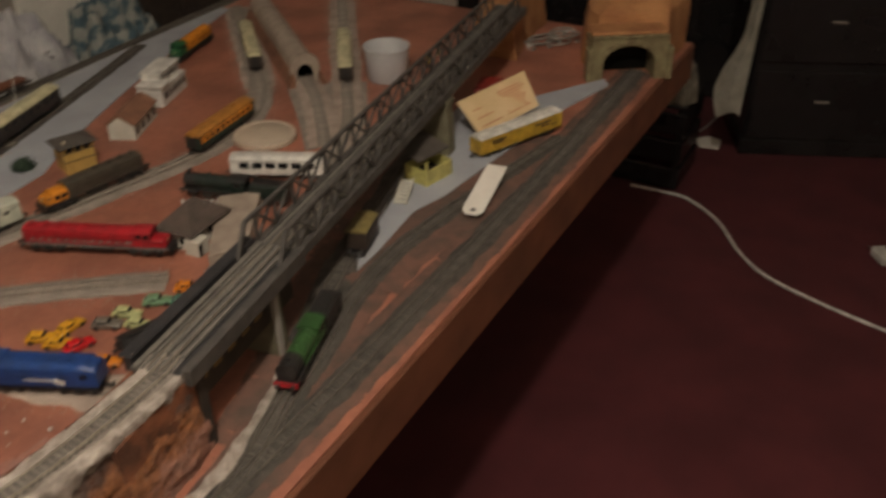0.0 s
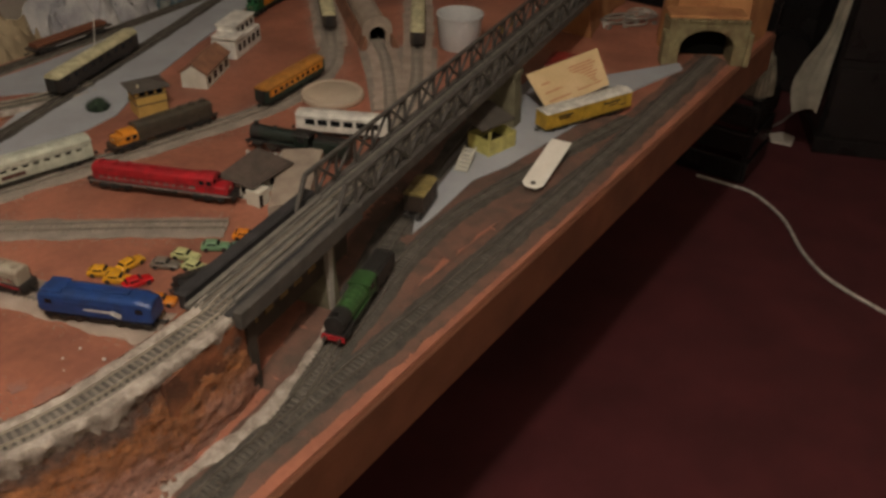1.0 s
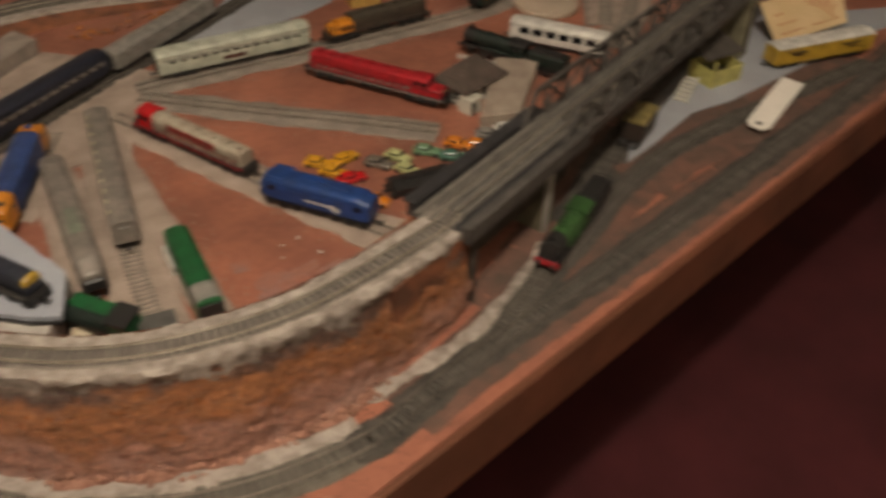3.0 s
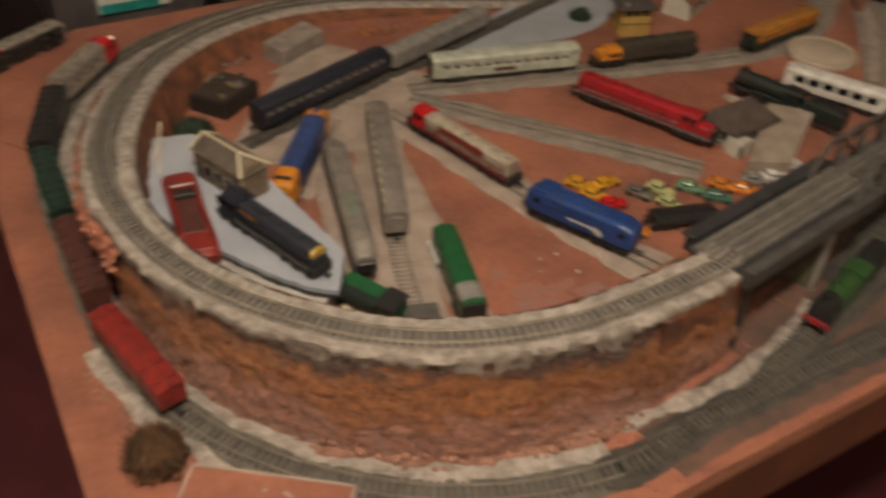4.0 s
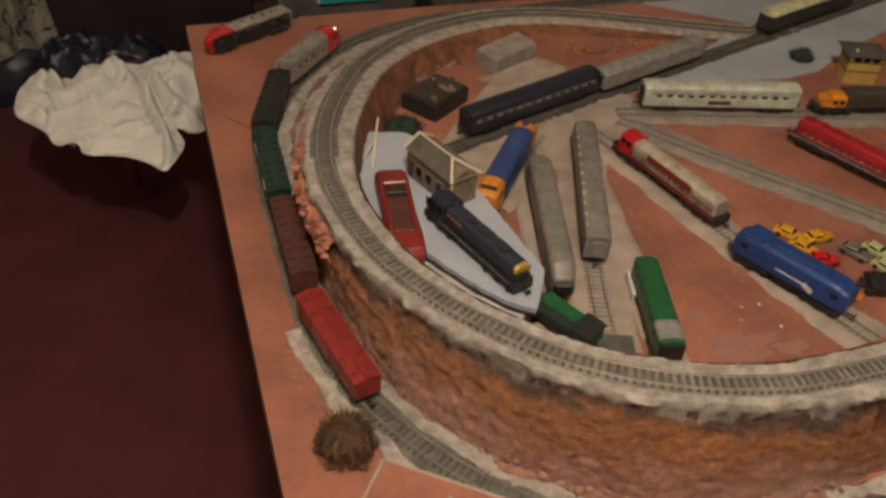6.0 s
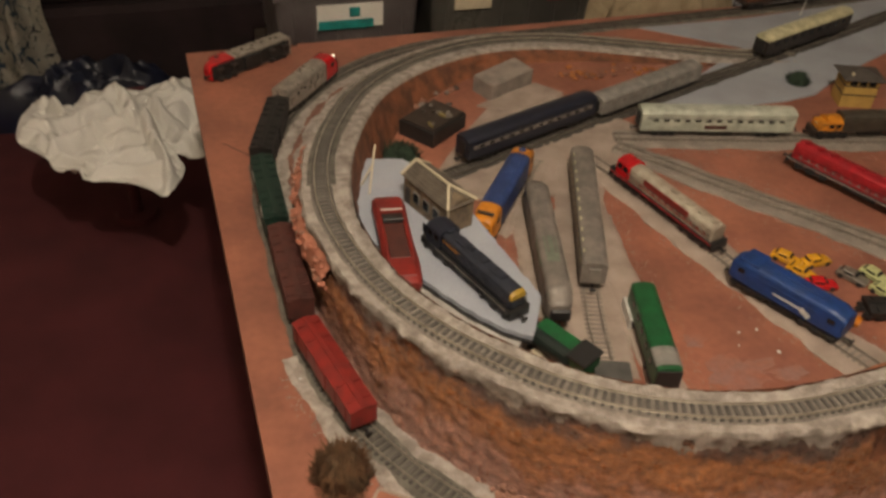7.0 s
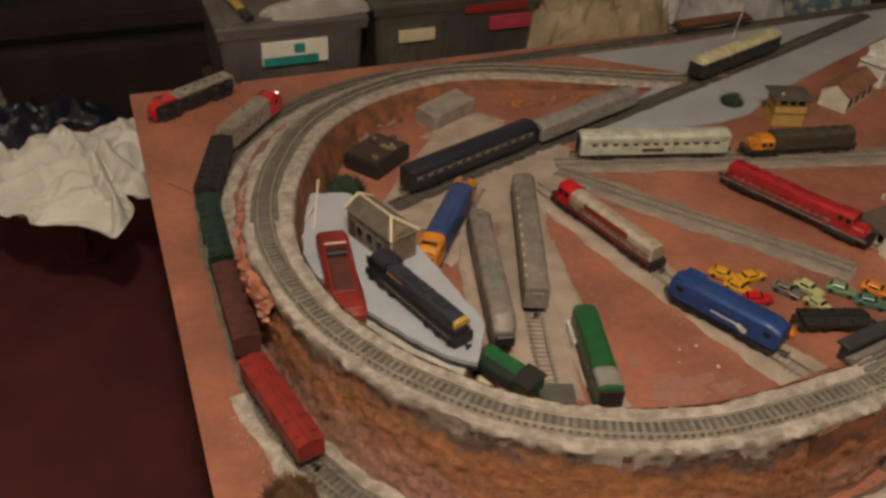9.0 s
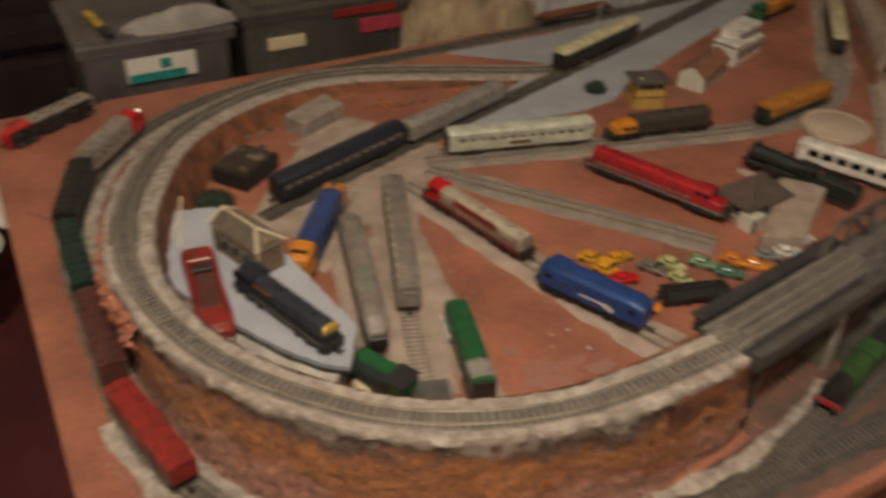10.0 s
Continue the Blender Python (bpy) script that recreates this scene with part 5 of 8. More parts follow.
# -- the running train, on the outer loop --
LAMP = bpy.data.materials.new("headlight_glow")
LAMP.use_nodes = True
LAMP.node_tree.nodes["Principled BSDF"].inputs["Emission Color"].default_value = (1.0, 0.85, 0.6, 1)
LAMP.node_tree.nodes["Principled BSDF"].inputs["Emission Strength"].default_value = 2.2


def along_outer(s):
    """The point of the outer line s metres clockwise from its leftmost straight's lower end."""
    gone = 0.0
    start = min(range(len(OUTER)), key=lambda i: abs(OUTER[i].x - 0.069) + abs(OUTER[i].y - 0.482))
    i = start
    while gone < s:
        gone += (OUTER[i + 1] - OUTER[i]).length
        i += 1
    while gone > s and s < 0:
        gone -= (OUTER[i] - OUTER[i - 1]).length
        i -= 1
    return OUTER[i]


TRAIN = "running model train"
train = [(boxcar("dull red goods van at the tail of the train", 0.146, DULLRED, DULLRED, 0.038, 0.029, group=TRAIN, ribs=6), 0.150),
         (boxcar("dark brown goods van of the train", 0.146, BROWNRED, BROWNRED, 0.041, 0.030, group=TRAIN), 0.146),
         (boxcar("dark green goods van with white square emblem", 0.150, DARKGREEN, DARKGREEN, 0.041, 0.030, group=TRAIN, emblem=True), 0.150),
         (boxcar("black goods van of the train", 0.150, BLACKP, BLACKP, 0.040, group=TRAIN), 0.150),
         (cab_unit("red and silver streamlined diesel locomotive with lit headlight", 0.165, CHROME, SCARLET, None, 0.046, group=TRAIN, axles=2, lamp=LAMP), 0.165)]
s = -0.175
for v, long in train:
    a, b = along_outer(s + 0.02), along_outer(s + long - 0.02)
    mid = (along_outer(s + 0.03) + along_outer(s + long - 0.03)) / 2
    d = (b - a).normalized()
    set_down(v, mid - d * 0.05, mid + d * 0.05)
    s += long + 0.014

# ---- buildings and scenery on the board ----
M_FOAM = material("platform_grey", (0.37, 0.39, 0.43), (0.30, 0.32, 0.36), 0.8, 0, 9.0, 300.0, bump=0.15)
M_FOAMSIDE = material("platform_side", (0.36, 0.34, 0.31), (0.12, 0.11, 0.10), 0.9, 0, 30.0, 300.0, bump=0.4)
M_FOAMPALE = material("pale_foam_edge", (0.46, 0.43, 0.385), (0.30, 0.275, 0.245), 0.9, 0, 30.0, 300.0, bump=0.4)
M_HUTWALL = material("hut_stone", (0.20, 0.145, 0.09), (0.11, 0.085, 0.06), 0.85, 0, 90.0, 500.0, bump=0.5)
M_HUTROOF = material("hut_roof", (0.135, 0.11, 0.082), (0.088, 0.072, 0.055), 0.8, 0, 50.0, 400.0, bump=0.3)
M_STICK = material("cream_stick", (0.62, 0.54, 0.38), (0.52, 0.45, 0.31), 0.6, 0, 60.0, 400.0, bump=0.1)
M_SLATE = material("slate_roof", (0.095, 0.068, 0.054), (0.062, 0.047, 0.038), 0.8, 0, 40.0, 500.0, bump=0.4)
M_DARKROOF = material("dark_roof", (0.07, 0.06, 0.05), (0.05, 0.042, 0.035), 0.75, 0, 40.0, 500.0, bump=0.3)
M_YELWALL = material("yellow_wall", (0.46, 0.30, 0.075), (0.36, 0.23, 0.06), 0.7, 0, 40.0, 400.0, bump=0.2)
M_TERRA = material("brown_tiles", (0.24, 0.11, 0.06), (0.16, 0.075, 0.045), 0.8, 0, 50.0, 400.0, bump=0.5)
M_PALEWALL = material("pale_wall", (0.57, 0.56, 0.48), (0.45, 0.43, 0.36), 0.75, 0, 40.0, 400.0, bump=0.2)
M_CONCRETE = material("tan_concrete", (0.33, 0.27, 0.21), (0.24, 0.19, 0.15), 0.9, 0, 35.0, 500.0, bump=0.5)
M_TUB = material("frosted_tub", (0.50, 0.50, 0.50), (0.44, 0.44, 0.44), 0.4, 0, 10.0, 200.0, bump=0.02)
M_DISC = material("beige_lid", (0.46, 0.38, 0.29), (0.40, 0.33, 0.25), 0.6, 0, 12.0, 300.0, bump=0.05)
M_LEAF = material("printed_leaflet", (0.66, 0.50, 0.28), (0.58, 0.43, 0.23), 0.7, 0, 20.0, 200.0, bump=0.03)
M_INK = material("leaflet_ink", (0.50, 0.20, 0.10), (0.42, 0.17, 0.09), 0.7, 0, 60.0, 300.0, bump=0.0)
M_PAPER = material("white_card", (0.72, 0.69, 0.62), (0.66, 0.63, 0.56), 0.7, 0, 20.0, 200.0, bump=0.03)
M_GLUE = plastic("white_glue", (0.75, 0.75, 0.72), 0.12)
M_TUFT = material("dry_brown_moss", (0.17, 0.085, 0.038), (0.075, 0.045, 0.022), 0.95, 0, 60.0, 500.0, bump=0.2, vary=0.3)
M_BUSH = material("dark_green_flock", (0.03, 0.055, 0.03), (0.02, 0.035, 0.02), 0.95, 0, 90.0, 700.0, bump=0.8, bump_scale=500)
M_MOSS = material("orange_brown_scatter", (0.42, 0.17, 0.05), (0.26, 0.09, 0.03), 0.95, 0, 80.0, 500.0, bump=0.6, vary=0.25)


def at_angle(x, y, z, yaw):
    return pose(x, y, z, 0, 0, yaw)


def gable_roof(L, W, z0, z1, over=0.004):
    a, b = L / 2 + over, W / 2 + over
    return loft([(-a, [(-b, z0), (0, z1), (b, z0), (b, z0 + 0.0015), (0, z1 + 0.0018), (-b, z0 + 0.0015)]), (a, [(-b, z0), (0, z1), (b, z0), (b, z0 + 0.0015), (0, z1 + 0.0018), (-b, z0 + 0.0015)])])


def hip_roof(L, W, z0, z1, ridge, over=0.006):
    a, b = L / 2 + over, W / 2 + over
    bm = bmesh.new()
    low = [bm.verts.new((x, y, z0)) for x, y in ((-a, -b), (a, -b), (a, b), (-a, b))]
    eave = [bm.verts.new((x, y, z0 + 0.0015)) for x, y in ((-a, -b), (a, -b), (a, b), (-a, b))]
    r0, r1 = bm.verts.new((-ridge / 2, 0, z1)), bm.verts.new((ridge / 2, 0, z1))
    bm.faces.new(low[::-1])
    for i in range(4):
        j = (i + 1) % 4
        bm.faces.new((low[i], low[j], eave[j], eave[i]))
    bm.faces.new((eave[0], eave[1], r1, r0))
    bm.faces.new((eave[1], eave[2], r1))
    bm.faces.new((eave[2], eave[3], r0, r1))
    bm.faces.new((eave[3], eave[0], r0))
    return bm


def gable_walls(L, W, z1, peak):
    return loft([(x, [(-W / 2, 0), (W / 2, 0), (W / 2, z1), (0, peak), (-W / 2, z1)]) for x in (-L / 2, L / 2)])


def platform():
    t = thing("station_platform", "grey foam platform slab with ragged pale layers", "platform")
    out = [(0.178, 0.742), (0.255, 0.724), (0.300, 0.640), (0.331, 0.408), (0.263, 0.328), (0.238, 0.347), (0.208, 0.388), (0.185, 0.430), (0.170, 0.480), (0.162, 0.570), (0.163, 0.660)]
    part("base_layer", slab([(0.003 + x * 0.99, y * 0.995 + 0.002) for x, y in out], Z0, 0.778), M_FOAMSIDE, t, "rough pale foam layer")
    part("middle_layer", slab(out, 0.778, 0.7935, 0.001), M_FOAMPALE, t, "pale foam layer")

    def drawn_in(d):
        inner = [(x + (d if i > 3 and i < 9 else 0) * 0.85, y + (d if 3 < i < 8 else 0) * 0.55) for i, (x, y) in enumerate(out)]
        worn = []
        for (ax, ay), (bx, by) in zip(inner, inner[1:] + inner[:1]):
            n = max(2, int(math.hypot(bx - ax, by - ay) / 0.007))
            for k in range(n):
                x, y = ax + (bx - ax) * k / n, ay + (by - ay) * k / n
                worn.append((x + 0.0018 * noise.fractal((x * 60, y * 60, d * 900), 0.8, 2.2, 3), y + 0.0022 * noise.fractal((x * 60, y * 60, d * 900 + 40), 0.8, 2.2, 3)))
        return worn

    # thin black slab paints the shadow line between the layers
    part("edge_shadow", slab(drawn_in(0.037), 0.7930, 0.7968), BLACKP, t, "black slab drawn as the shadow gap below the top")
    part("top_layer", slab(drawn_in(0.0400), 0.7966, 0.803), M_FOAM, t, "blue-grey painted top")


platform()


def hut():
    t = thing("waiting_hut", "brown stone waiting hut with cream barge boards", "hut")
    L, W, H, P = 0.090, 0.040, 0.039, 0.053
    w = part("wall", gable_walls(L, W, H, H + 0.010), M_HUTWALL, t)
    a, b, r = L / 2 + 0.003, W / 2 + 0.003, L / 2 - 0.026
    bm = bmesh.new()
    eave = [bm.verts.new(p) for p in ((-a, -b, H), (a, -b, H), (a, b, H), (-a, b, H))]
    top = [bm.verts.new(p) for p in ((-a, 0, P), (r, 0, P))]
    for f in ((eave[0], eave[1], top[1], top[0]), (eave[2], eave[3], top[0], top[1]), (eave[1], eave[2], top[1]), (eave[3], eave[0], top[0]), (eave[3], eave[2], eave[1], eave[0])):
        bm.faces.new(f)
    roof = part("roof", bm, M_HUTROOF, t)
    for p, q in (((-a, -b, H), (-a, 0, P)), ((-a, b, H), (-a, 0, P)), ((a, -b, H), (r, 0, P)), ((a, b, H), (r, 0, P))):
        part("barge_board", add_bar(bmesh.new(), Vector(p) + Vector((0, 0, 0.001)), Vector(q) + Vector((0, 0, 0.001)), 0.0030, 0.0022), M_STICK, roof, "cream barge board")
    part("ridge_cap", add_bar(bmesh.new(), (-a, 0, P + 0.001), (r, 0, P + 0.001), 0.0026, 0.0018), M_STICK, roof, "cream ridge strip")
    for k in range(5):
        for sgn in (-1, 1):
            y, z = sgn * b * (1 - (k + 0.5) / 5), H + (P - H) * (k + 0.5) / 5
            part("slate_course", add_bar(bmesh.new(), (-a + 0.002, y, z + 0.0008), (a - 0.004 - (a - r) * (k + 0.5) / 5, y, z + 0.0008), 0.0012, 0.0010), M_HUTROOF, roof)
    for x in (-0.018, 0.002, 0.022):
        f = part("window", box(x, -W / 2 - 0.0004, 0.019, 0.014, 0.0012, 0.016, 0.0003), GREYP, w, "pale grey-green window")
        part("pane", box(x, -W / 2 - 0.0012, 0.019, 0.010, 0.0008, 0.012), GLASSY, f)
    part("door", box(-0.036, -W / 2 - 0.0004, 0.013, 0.010, 0.0012, 0.024, 0.0003), DARKP, w, "dark door")
    part("corner_strip", box(L / 2, -W / 2, H / 2, 0.002, 0.002, H), M_STICK, w, "cream corner strip")
    t.matrix_basis = at_angle(0.2640, 0.592, 0.803, -70)


hut()
stick = thing("wooden_stick", "thin cream stick leaning on the platform", "stick")
part("shaft", add_bar(bmesh.new(), (0.190, 0.650, 0.804), (0.213, 0.712, 0.838), 0.0022, 0.0022), M_STICK, stick)
part("side_twig", add_bar(bmesh.new(), (0.204, 0.688, 0.824), (0.184, 0.672, 0.804), 0.0018, 0.0018), M_STICK, stick)


def house():
    t = thing("station_house", "small cream house with dark brown hipped roof", "house")
    L, W = 0.084, 0.056
    w = part("wall", box(0, 0, 0.015, L, W, 0.030, 0.0006), M_PALEWALL, t)
    roof = part("roof", hip_roof(L, W, 0.030, 0.066, 0.016, 0.008), M_SLATE, t)
    for k in range(6):
        f = (k + 0.5) / 6
        x, y, z = (L / 2 + 0.008) * (1 - f) + 0.010 * f, (W / 2 + 0.008) * (1 - f), 0.0318 + 0.0345 * f
        for p, q in (((-x, -y, z), (x, -y, z)), ((-x, y, z), (x, y, z)), ((-x, -y, z), (-x, y, z)), ((x, -y, z), (x, y, z))):
            part("slate_course", add_bar(bmesh.new(), p, q, 0.0012, 0.0010), M_SLATE, roof)
    for x in (-0.020, 0.004, 0.028):
        part("window", box(x, -W / 2 - 0.0004, 0.017, 0.009, 0.0012, 0.012, 0.0003), GLASSY, w)
    for y in (-0.010, 0.012):
        part("window", box(-L / 2 - 0.0004, y, 0.017, 0.0012, 0.009, 0.012, 0.0003), GLASSY, w)
    porch = part("porch", box(-0.038, -0.034, 0.013, 0.026, 0.026, 0.026, 0.0006), M_PALEWALL, t, "cream porch")
    part("doorway", box(-0.046, -0.0474, 0.011, 0.007, 0.0012, 0.020), GLASSY, porch, "dark doorway")
    t.matrix_basis = at_angle(1.003, 0.451, Z0, 4)
    kerb = thing("white_picket", "row of small white pickets by the dark engine", "fence")
    for k in range(9):
        p = Vector((1.072, 0.541, Z0)).lerp(Vector((1.105, 0.470, Z0)), k / 8)
        part("picket", box(p.x, p.y, Z0 + 0.004, 0.005, 0.005, 0.009, 0.0004), WHITEP, kerb)


house()


def paved_block():
    bm = slab([(0.945, 0.372), (0.995, 0.338), (1.128, 0.418), (1.085, 0.472)], Z0, Z0 + 0.018, 0.001)
    for v in bm.verts:
        if v.co.z > Z0 + 0.009:
            v.co.z += (v.co.x - 0.94) * 0.06
    tagged(part("concrete_slab", bm, M_CONCRETE), "rough tan concrete slab beside the house", "slab")


paved_block()


def signal_box(label, W, wall, roofmat, place, roof=True):
    t = thing("signal_box", label, "signal box", "signal boxes")
    H = 0.052
    w = part("wall", box(0, 0, H / 2, W, W * 0.8, H, 0.0006), wall, t)
    for z in (0.024, 0.040):
        part("trim", box(0, 0, z, W + 0.0016, W * 0.8 + 0.0016, 0.0018), DARKP, t, "thin dark floor band")
    for s in (-1, 1):
        for dx in (-0.28, 0, 0.28):
            part("window", box(dx * W, s * (W * 0.4 + 0.0003), 0.046, W * 0.2, 0.001, 0.008), GLASSY, w)
    part("door", box(W * 0.5 + 0.0003, 0, 0.012, 0.001, 0.010, 0.022), DARKP, w, "dark door")
    if roof:
        part("roof", hip_roof(W, W * 0.8, H, H + 0.012, W * 0.25, 0.008), roofmat, t)
        part("chimney", box(-W * 0.36, -W * 0.3, H + 0.003, 0.004, 0.004, 0.014, 0.0004), M_STICK, t, "cream chimney pipe")
    t.matrix_basis = place
    return t


signal_box("yellow signal box with dark hipped roof", 0.056, M_YELWALL, M_DARKROOF, at_angle(1.088, 0.808, Z0, -20))


def broken_box():
    t = thing("signal_box", "pale yellow signal box with its dark roof slipped back", "signal box", "signal boxes")
    W, D, H = 0.066, 0.050, 0.030
    for x, y, sx, sy in ((0, -D / 2, W, 0.002), (0, D / 2, W, 0.002), (-W / 2, 0, 0.002, D), (W / 2, 0, 0.002, D)):
        part("wall", box(x, y, H / 2, sx, sy, H, 0.0003), LIMEP, t, "pale yellow wall")
    part("floor_plate", box(0, 0, 0.008, W - 0.002, D - 0.002, 0.002), DARKP, t)
    part("corner_post", box(-W / 2, -D / 2, 0.024, 0.004, 0.004, 0.046, 0.0004), LIMEP, t, "pale yellow corner post")
    part("roof", loft([[(x, y, z + (y + 0.03) * 0.32) for x, y, z in ((-0.040, -0.014, 0.040), (0.040, -0.014, 0.040), (0.040, 0.048, 0.036), (-0.040, 0.048, 0.036))],
                       [(x, y, z + (y + 0.03) * 0.32) for x, y, z in ((-0.040, -0.014, 0.043), (0.040, -0.014, 0.043), (0.030, 0.040, 0.043), (-0.030, 0.040, 0.043))]]), M_DARKROOF, t, "dark slipped roof")
    t.matrix_basis = at_angle(1.345, 0.222, Z0 + 0.002, -12)
    s = thing("toy_staircase", "pale cream plastic staircase lying by the signal box", "staircase")
    for k in range(6):
        part("step", box(k * 0.008, 0, 0.004 + k * 0.0035, 0.007, 0.018, 0.0030, 0.0003), M_PALEWALL, s)
    for y in (-0.010, 0.010):
        part("string", add_bar(bmesh.new(), (-0.004, y, 0.0015), (0.046, y, 0.024), 0.0024, 0.005), M_PALEWALL, s)
    s.matrix_basis = at_angle(1.238, 0.215, Z0 + 0.002, 15)


broken_box()


def cottage(label, L, W, z1, peak, wall, roofmat, place, n, storeys=1, name="cottage"):
    t = thing(name, label, "cottage")
    w = part("wall", gable_walls(L, W, z1, peak), wall, t)
    if roofmat:
        part("roof", gable_roof(L, W, z1, peak + 0.001), roofmat, t)
    for st in range(storeys):
        z = z1 * (0.5 + st) / storeys
        for s in (-1, 1):
            for k in range(n):
                part("window", box(-L / 2 + L * (k + 0.5) / n, s * (W / 2 + 0.0003), z, L / n * 0.45, 0.001, z1 / storeys * 0.5), GLASSY, w)
    for s in (-1, 1):
        part("gable_window", box(s * (L / 2 + 0.0003), 0, z1 * 0.45, 0.001, W * 0.3, z1 * 0.4), M_PALEWALL, w)
    t.matrix_basis = place
    return t


cottage("cream cottage with brown tiled roof by the back road", 0.118, 0.052, 0.030, 0.048, M_PALEWALL, M_TERRA, at_angle(1.262, 0.845, Z0, 25), 4)


def white_block():
    t = thing("white_building", "white plastic two-storey building with open upper floor", "building")
    w = part("wall", box(0, 0, 0.015, 0.098, 0.044, 0.030, 0.0006), WHITEP, t)
    part("upper_floor", box(0.010, 0.004, 0.039, 0.074, 0.034, 0.018, 0.0006), WHITEP, t)
    part("canopy", box(-0.036, -0.004, 0.037, 0.036, 0.046, 0.004, 0.0006), WHITEP, t, "white balcony slab")
    part("parapet", box(0.010, 0.004, 0.049, 0.078, 0.038, 0.003, 0.0005), WHITEP, t)
    for k in range(5):
        for s in (-1, 1):
            part("window", box(-0.034 + k * 0.018, s * 0.0223, 0.017, 0.009, 0.001, 0.012), GLASSY, w)
    for k in range(4):
        part("upper_window", box(-0.016 + k * 0.017, -0.0133, 0.039, 0.009, 0.001, 0.009), GLASSY, t)
    t.matrix_basis = at_angle(1.410, 0.908, Z0, 20) @ Matrix.Scale(1.25, 4)


white_block()


def engine_shed():
    """A long barrel-roofed shed between sloping banks, with an arched front."""
    t = thing("engine_shed", "long grey engine shed with an arched dark mouth", "shed")
    L, W, spring, crown = 0.50, 0.056, 0.034, 0.062

    def hoop(w, zs, zt):
        return [(-w / 2, 0.0)] + [(-w / 2 * math.cos(a), zs + (zt - zs) * math.sin(a)) for a in np.linspace(0, math.pi, 13)] + [(w / 2, 0.0)]

    def shell(x0, x1, outer, inner):
        bm = bmesh.new()
        rows = [[bm.verts.new((x, y, z)) for y, z in pts] for x, pts in ((x0, outer), (x1, outer), (x1, inner), (x0, inner), (x0, outer))]
        for a, b in zip(rows, rows[1:]):
            for i in range(len(a) - 1):
                bm.faces.new((a[i], a[i + 1], b[i + 1], b[i]))
        bmesh.ops.remove_doubles(bm, verts=bm.verts[:], dist=0.00001)
        return bm

    part("roof", shell(-L / 2, L / 2, hoop(W, spring, crown), hoop(W - 0.006, spring, crown - 0.003)), M_CONCRETE, t, "grey barrel roof", 40)
    front = part("front_arch", shell(-L / 2 - 0.006, -L / 2 + 0.004, hoop(W + 0.010, spring + 0.004, crown + 0.005), hoop(0.036, 0.026, 0.044)), M_CONCRETE, t, "grey front arch", 40)
    for k in range(9):
        a = math.pi * (k + 0.5) / 9
        part("arch_stone", box(-L / 2 - 0.0072, -0.021 * math.cos(a), 0.026 + 0.021 * math.sin(a), 0.003, 0.0085, 0.006, 0.0005, pose(0, 0, 0, -math.degrees(a) + 90, 0, 0)), M_CONCRETE, front)
    for sgn in (-1, 1):
        bank = loft([[(x, sgn * W / 2, 0.0), (x, sgn * (W / 2 + 0.016), 0.0), (x, sgn * (W / 2 + 0.003), 0.026), (x, sgn * W / 2, 0.026)] for x in (-L / 2 - 0.03, L / 2)])
        part("side_bank", bank, M_TERRA, t, "reddish-brown bank along the shed")
    part("back_wall", box(L / 2 - 0.01, 0, 0.026, 0.004, W - 0.008, 0.052), M_DARKPIER, t)
    # floor coloured black so that the inside of the shed looks unlit
    part("floor_plate", box(0.01, 0, 0.0050, L - 0.03, W - 0.010, 0.0010), M_BLACK, t, "shed floor painted black for the dark mouth")
    t.matrix_basis = at_angle(1.612 + 0.162, 0.683 + 0.190, Z0, 49.5)


engine_shed()


def round_lid():
    rings = []
    for r, z in ((0.059, 0.0), (0.0605, 0.002), (0.0605, 0.010), (0.059, 0.012), (0.055, 0.012), (0.054, 0.0108), (0.046, 0.0108), (0.045, 0.0116), (0.010, 0.0112)):
        rings.append([(1.340 + r * math.cos(a), 0.580 + r * math.sin(a), Z0 + z) for a in np.linspace(0, 2 * math.pi, 40, endpoint=False)])
    tagged(part("round_lid", loft(rings), M_DISC, None, "", 40), "flat round beige plastic lid lying on the board", "lid")


round_lid()


def tub():
    rings = []
    for r, z in ((0.042, 0.0), (0.0435, 0.002), (0.0495, 0.070), (0.052, 0.071), (0.052, 0.075), (0.049, 0.075), (0.0415, 0.004), (0.002, 0.003)):
        rings.append([(1.716 + r * math.cos(a), 0.536 + r * math.sin(a), Z0 + z) for a in np.linspace(0, 2 * math.pi, 40, endpoint=False)])
    tagged(part("plastic_tub", loft(rings), M_TUB, None, "", 40), "frosted white plastic tub standing open", "tub")


tub()
set_down(coach("white coach with dark windows behind the bridge", 0.165, WHITEP, WHITEP, 0.037, 0.044, windows=6, wx=0.017, wz=0.011, group=YARD, vents=0), (1.188, 0.532), (1.262, 0.380), Z0 + 0.002)


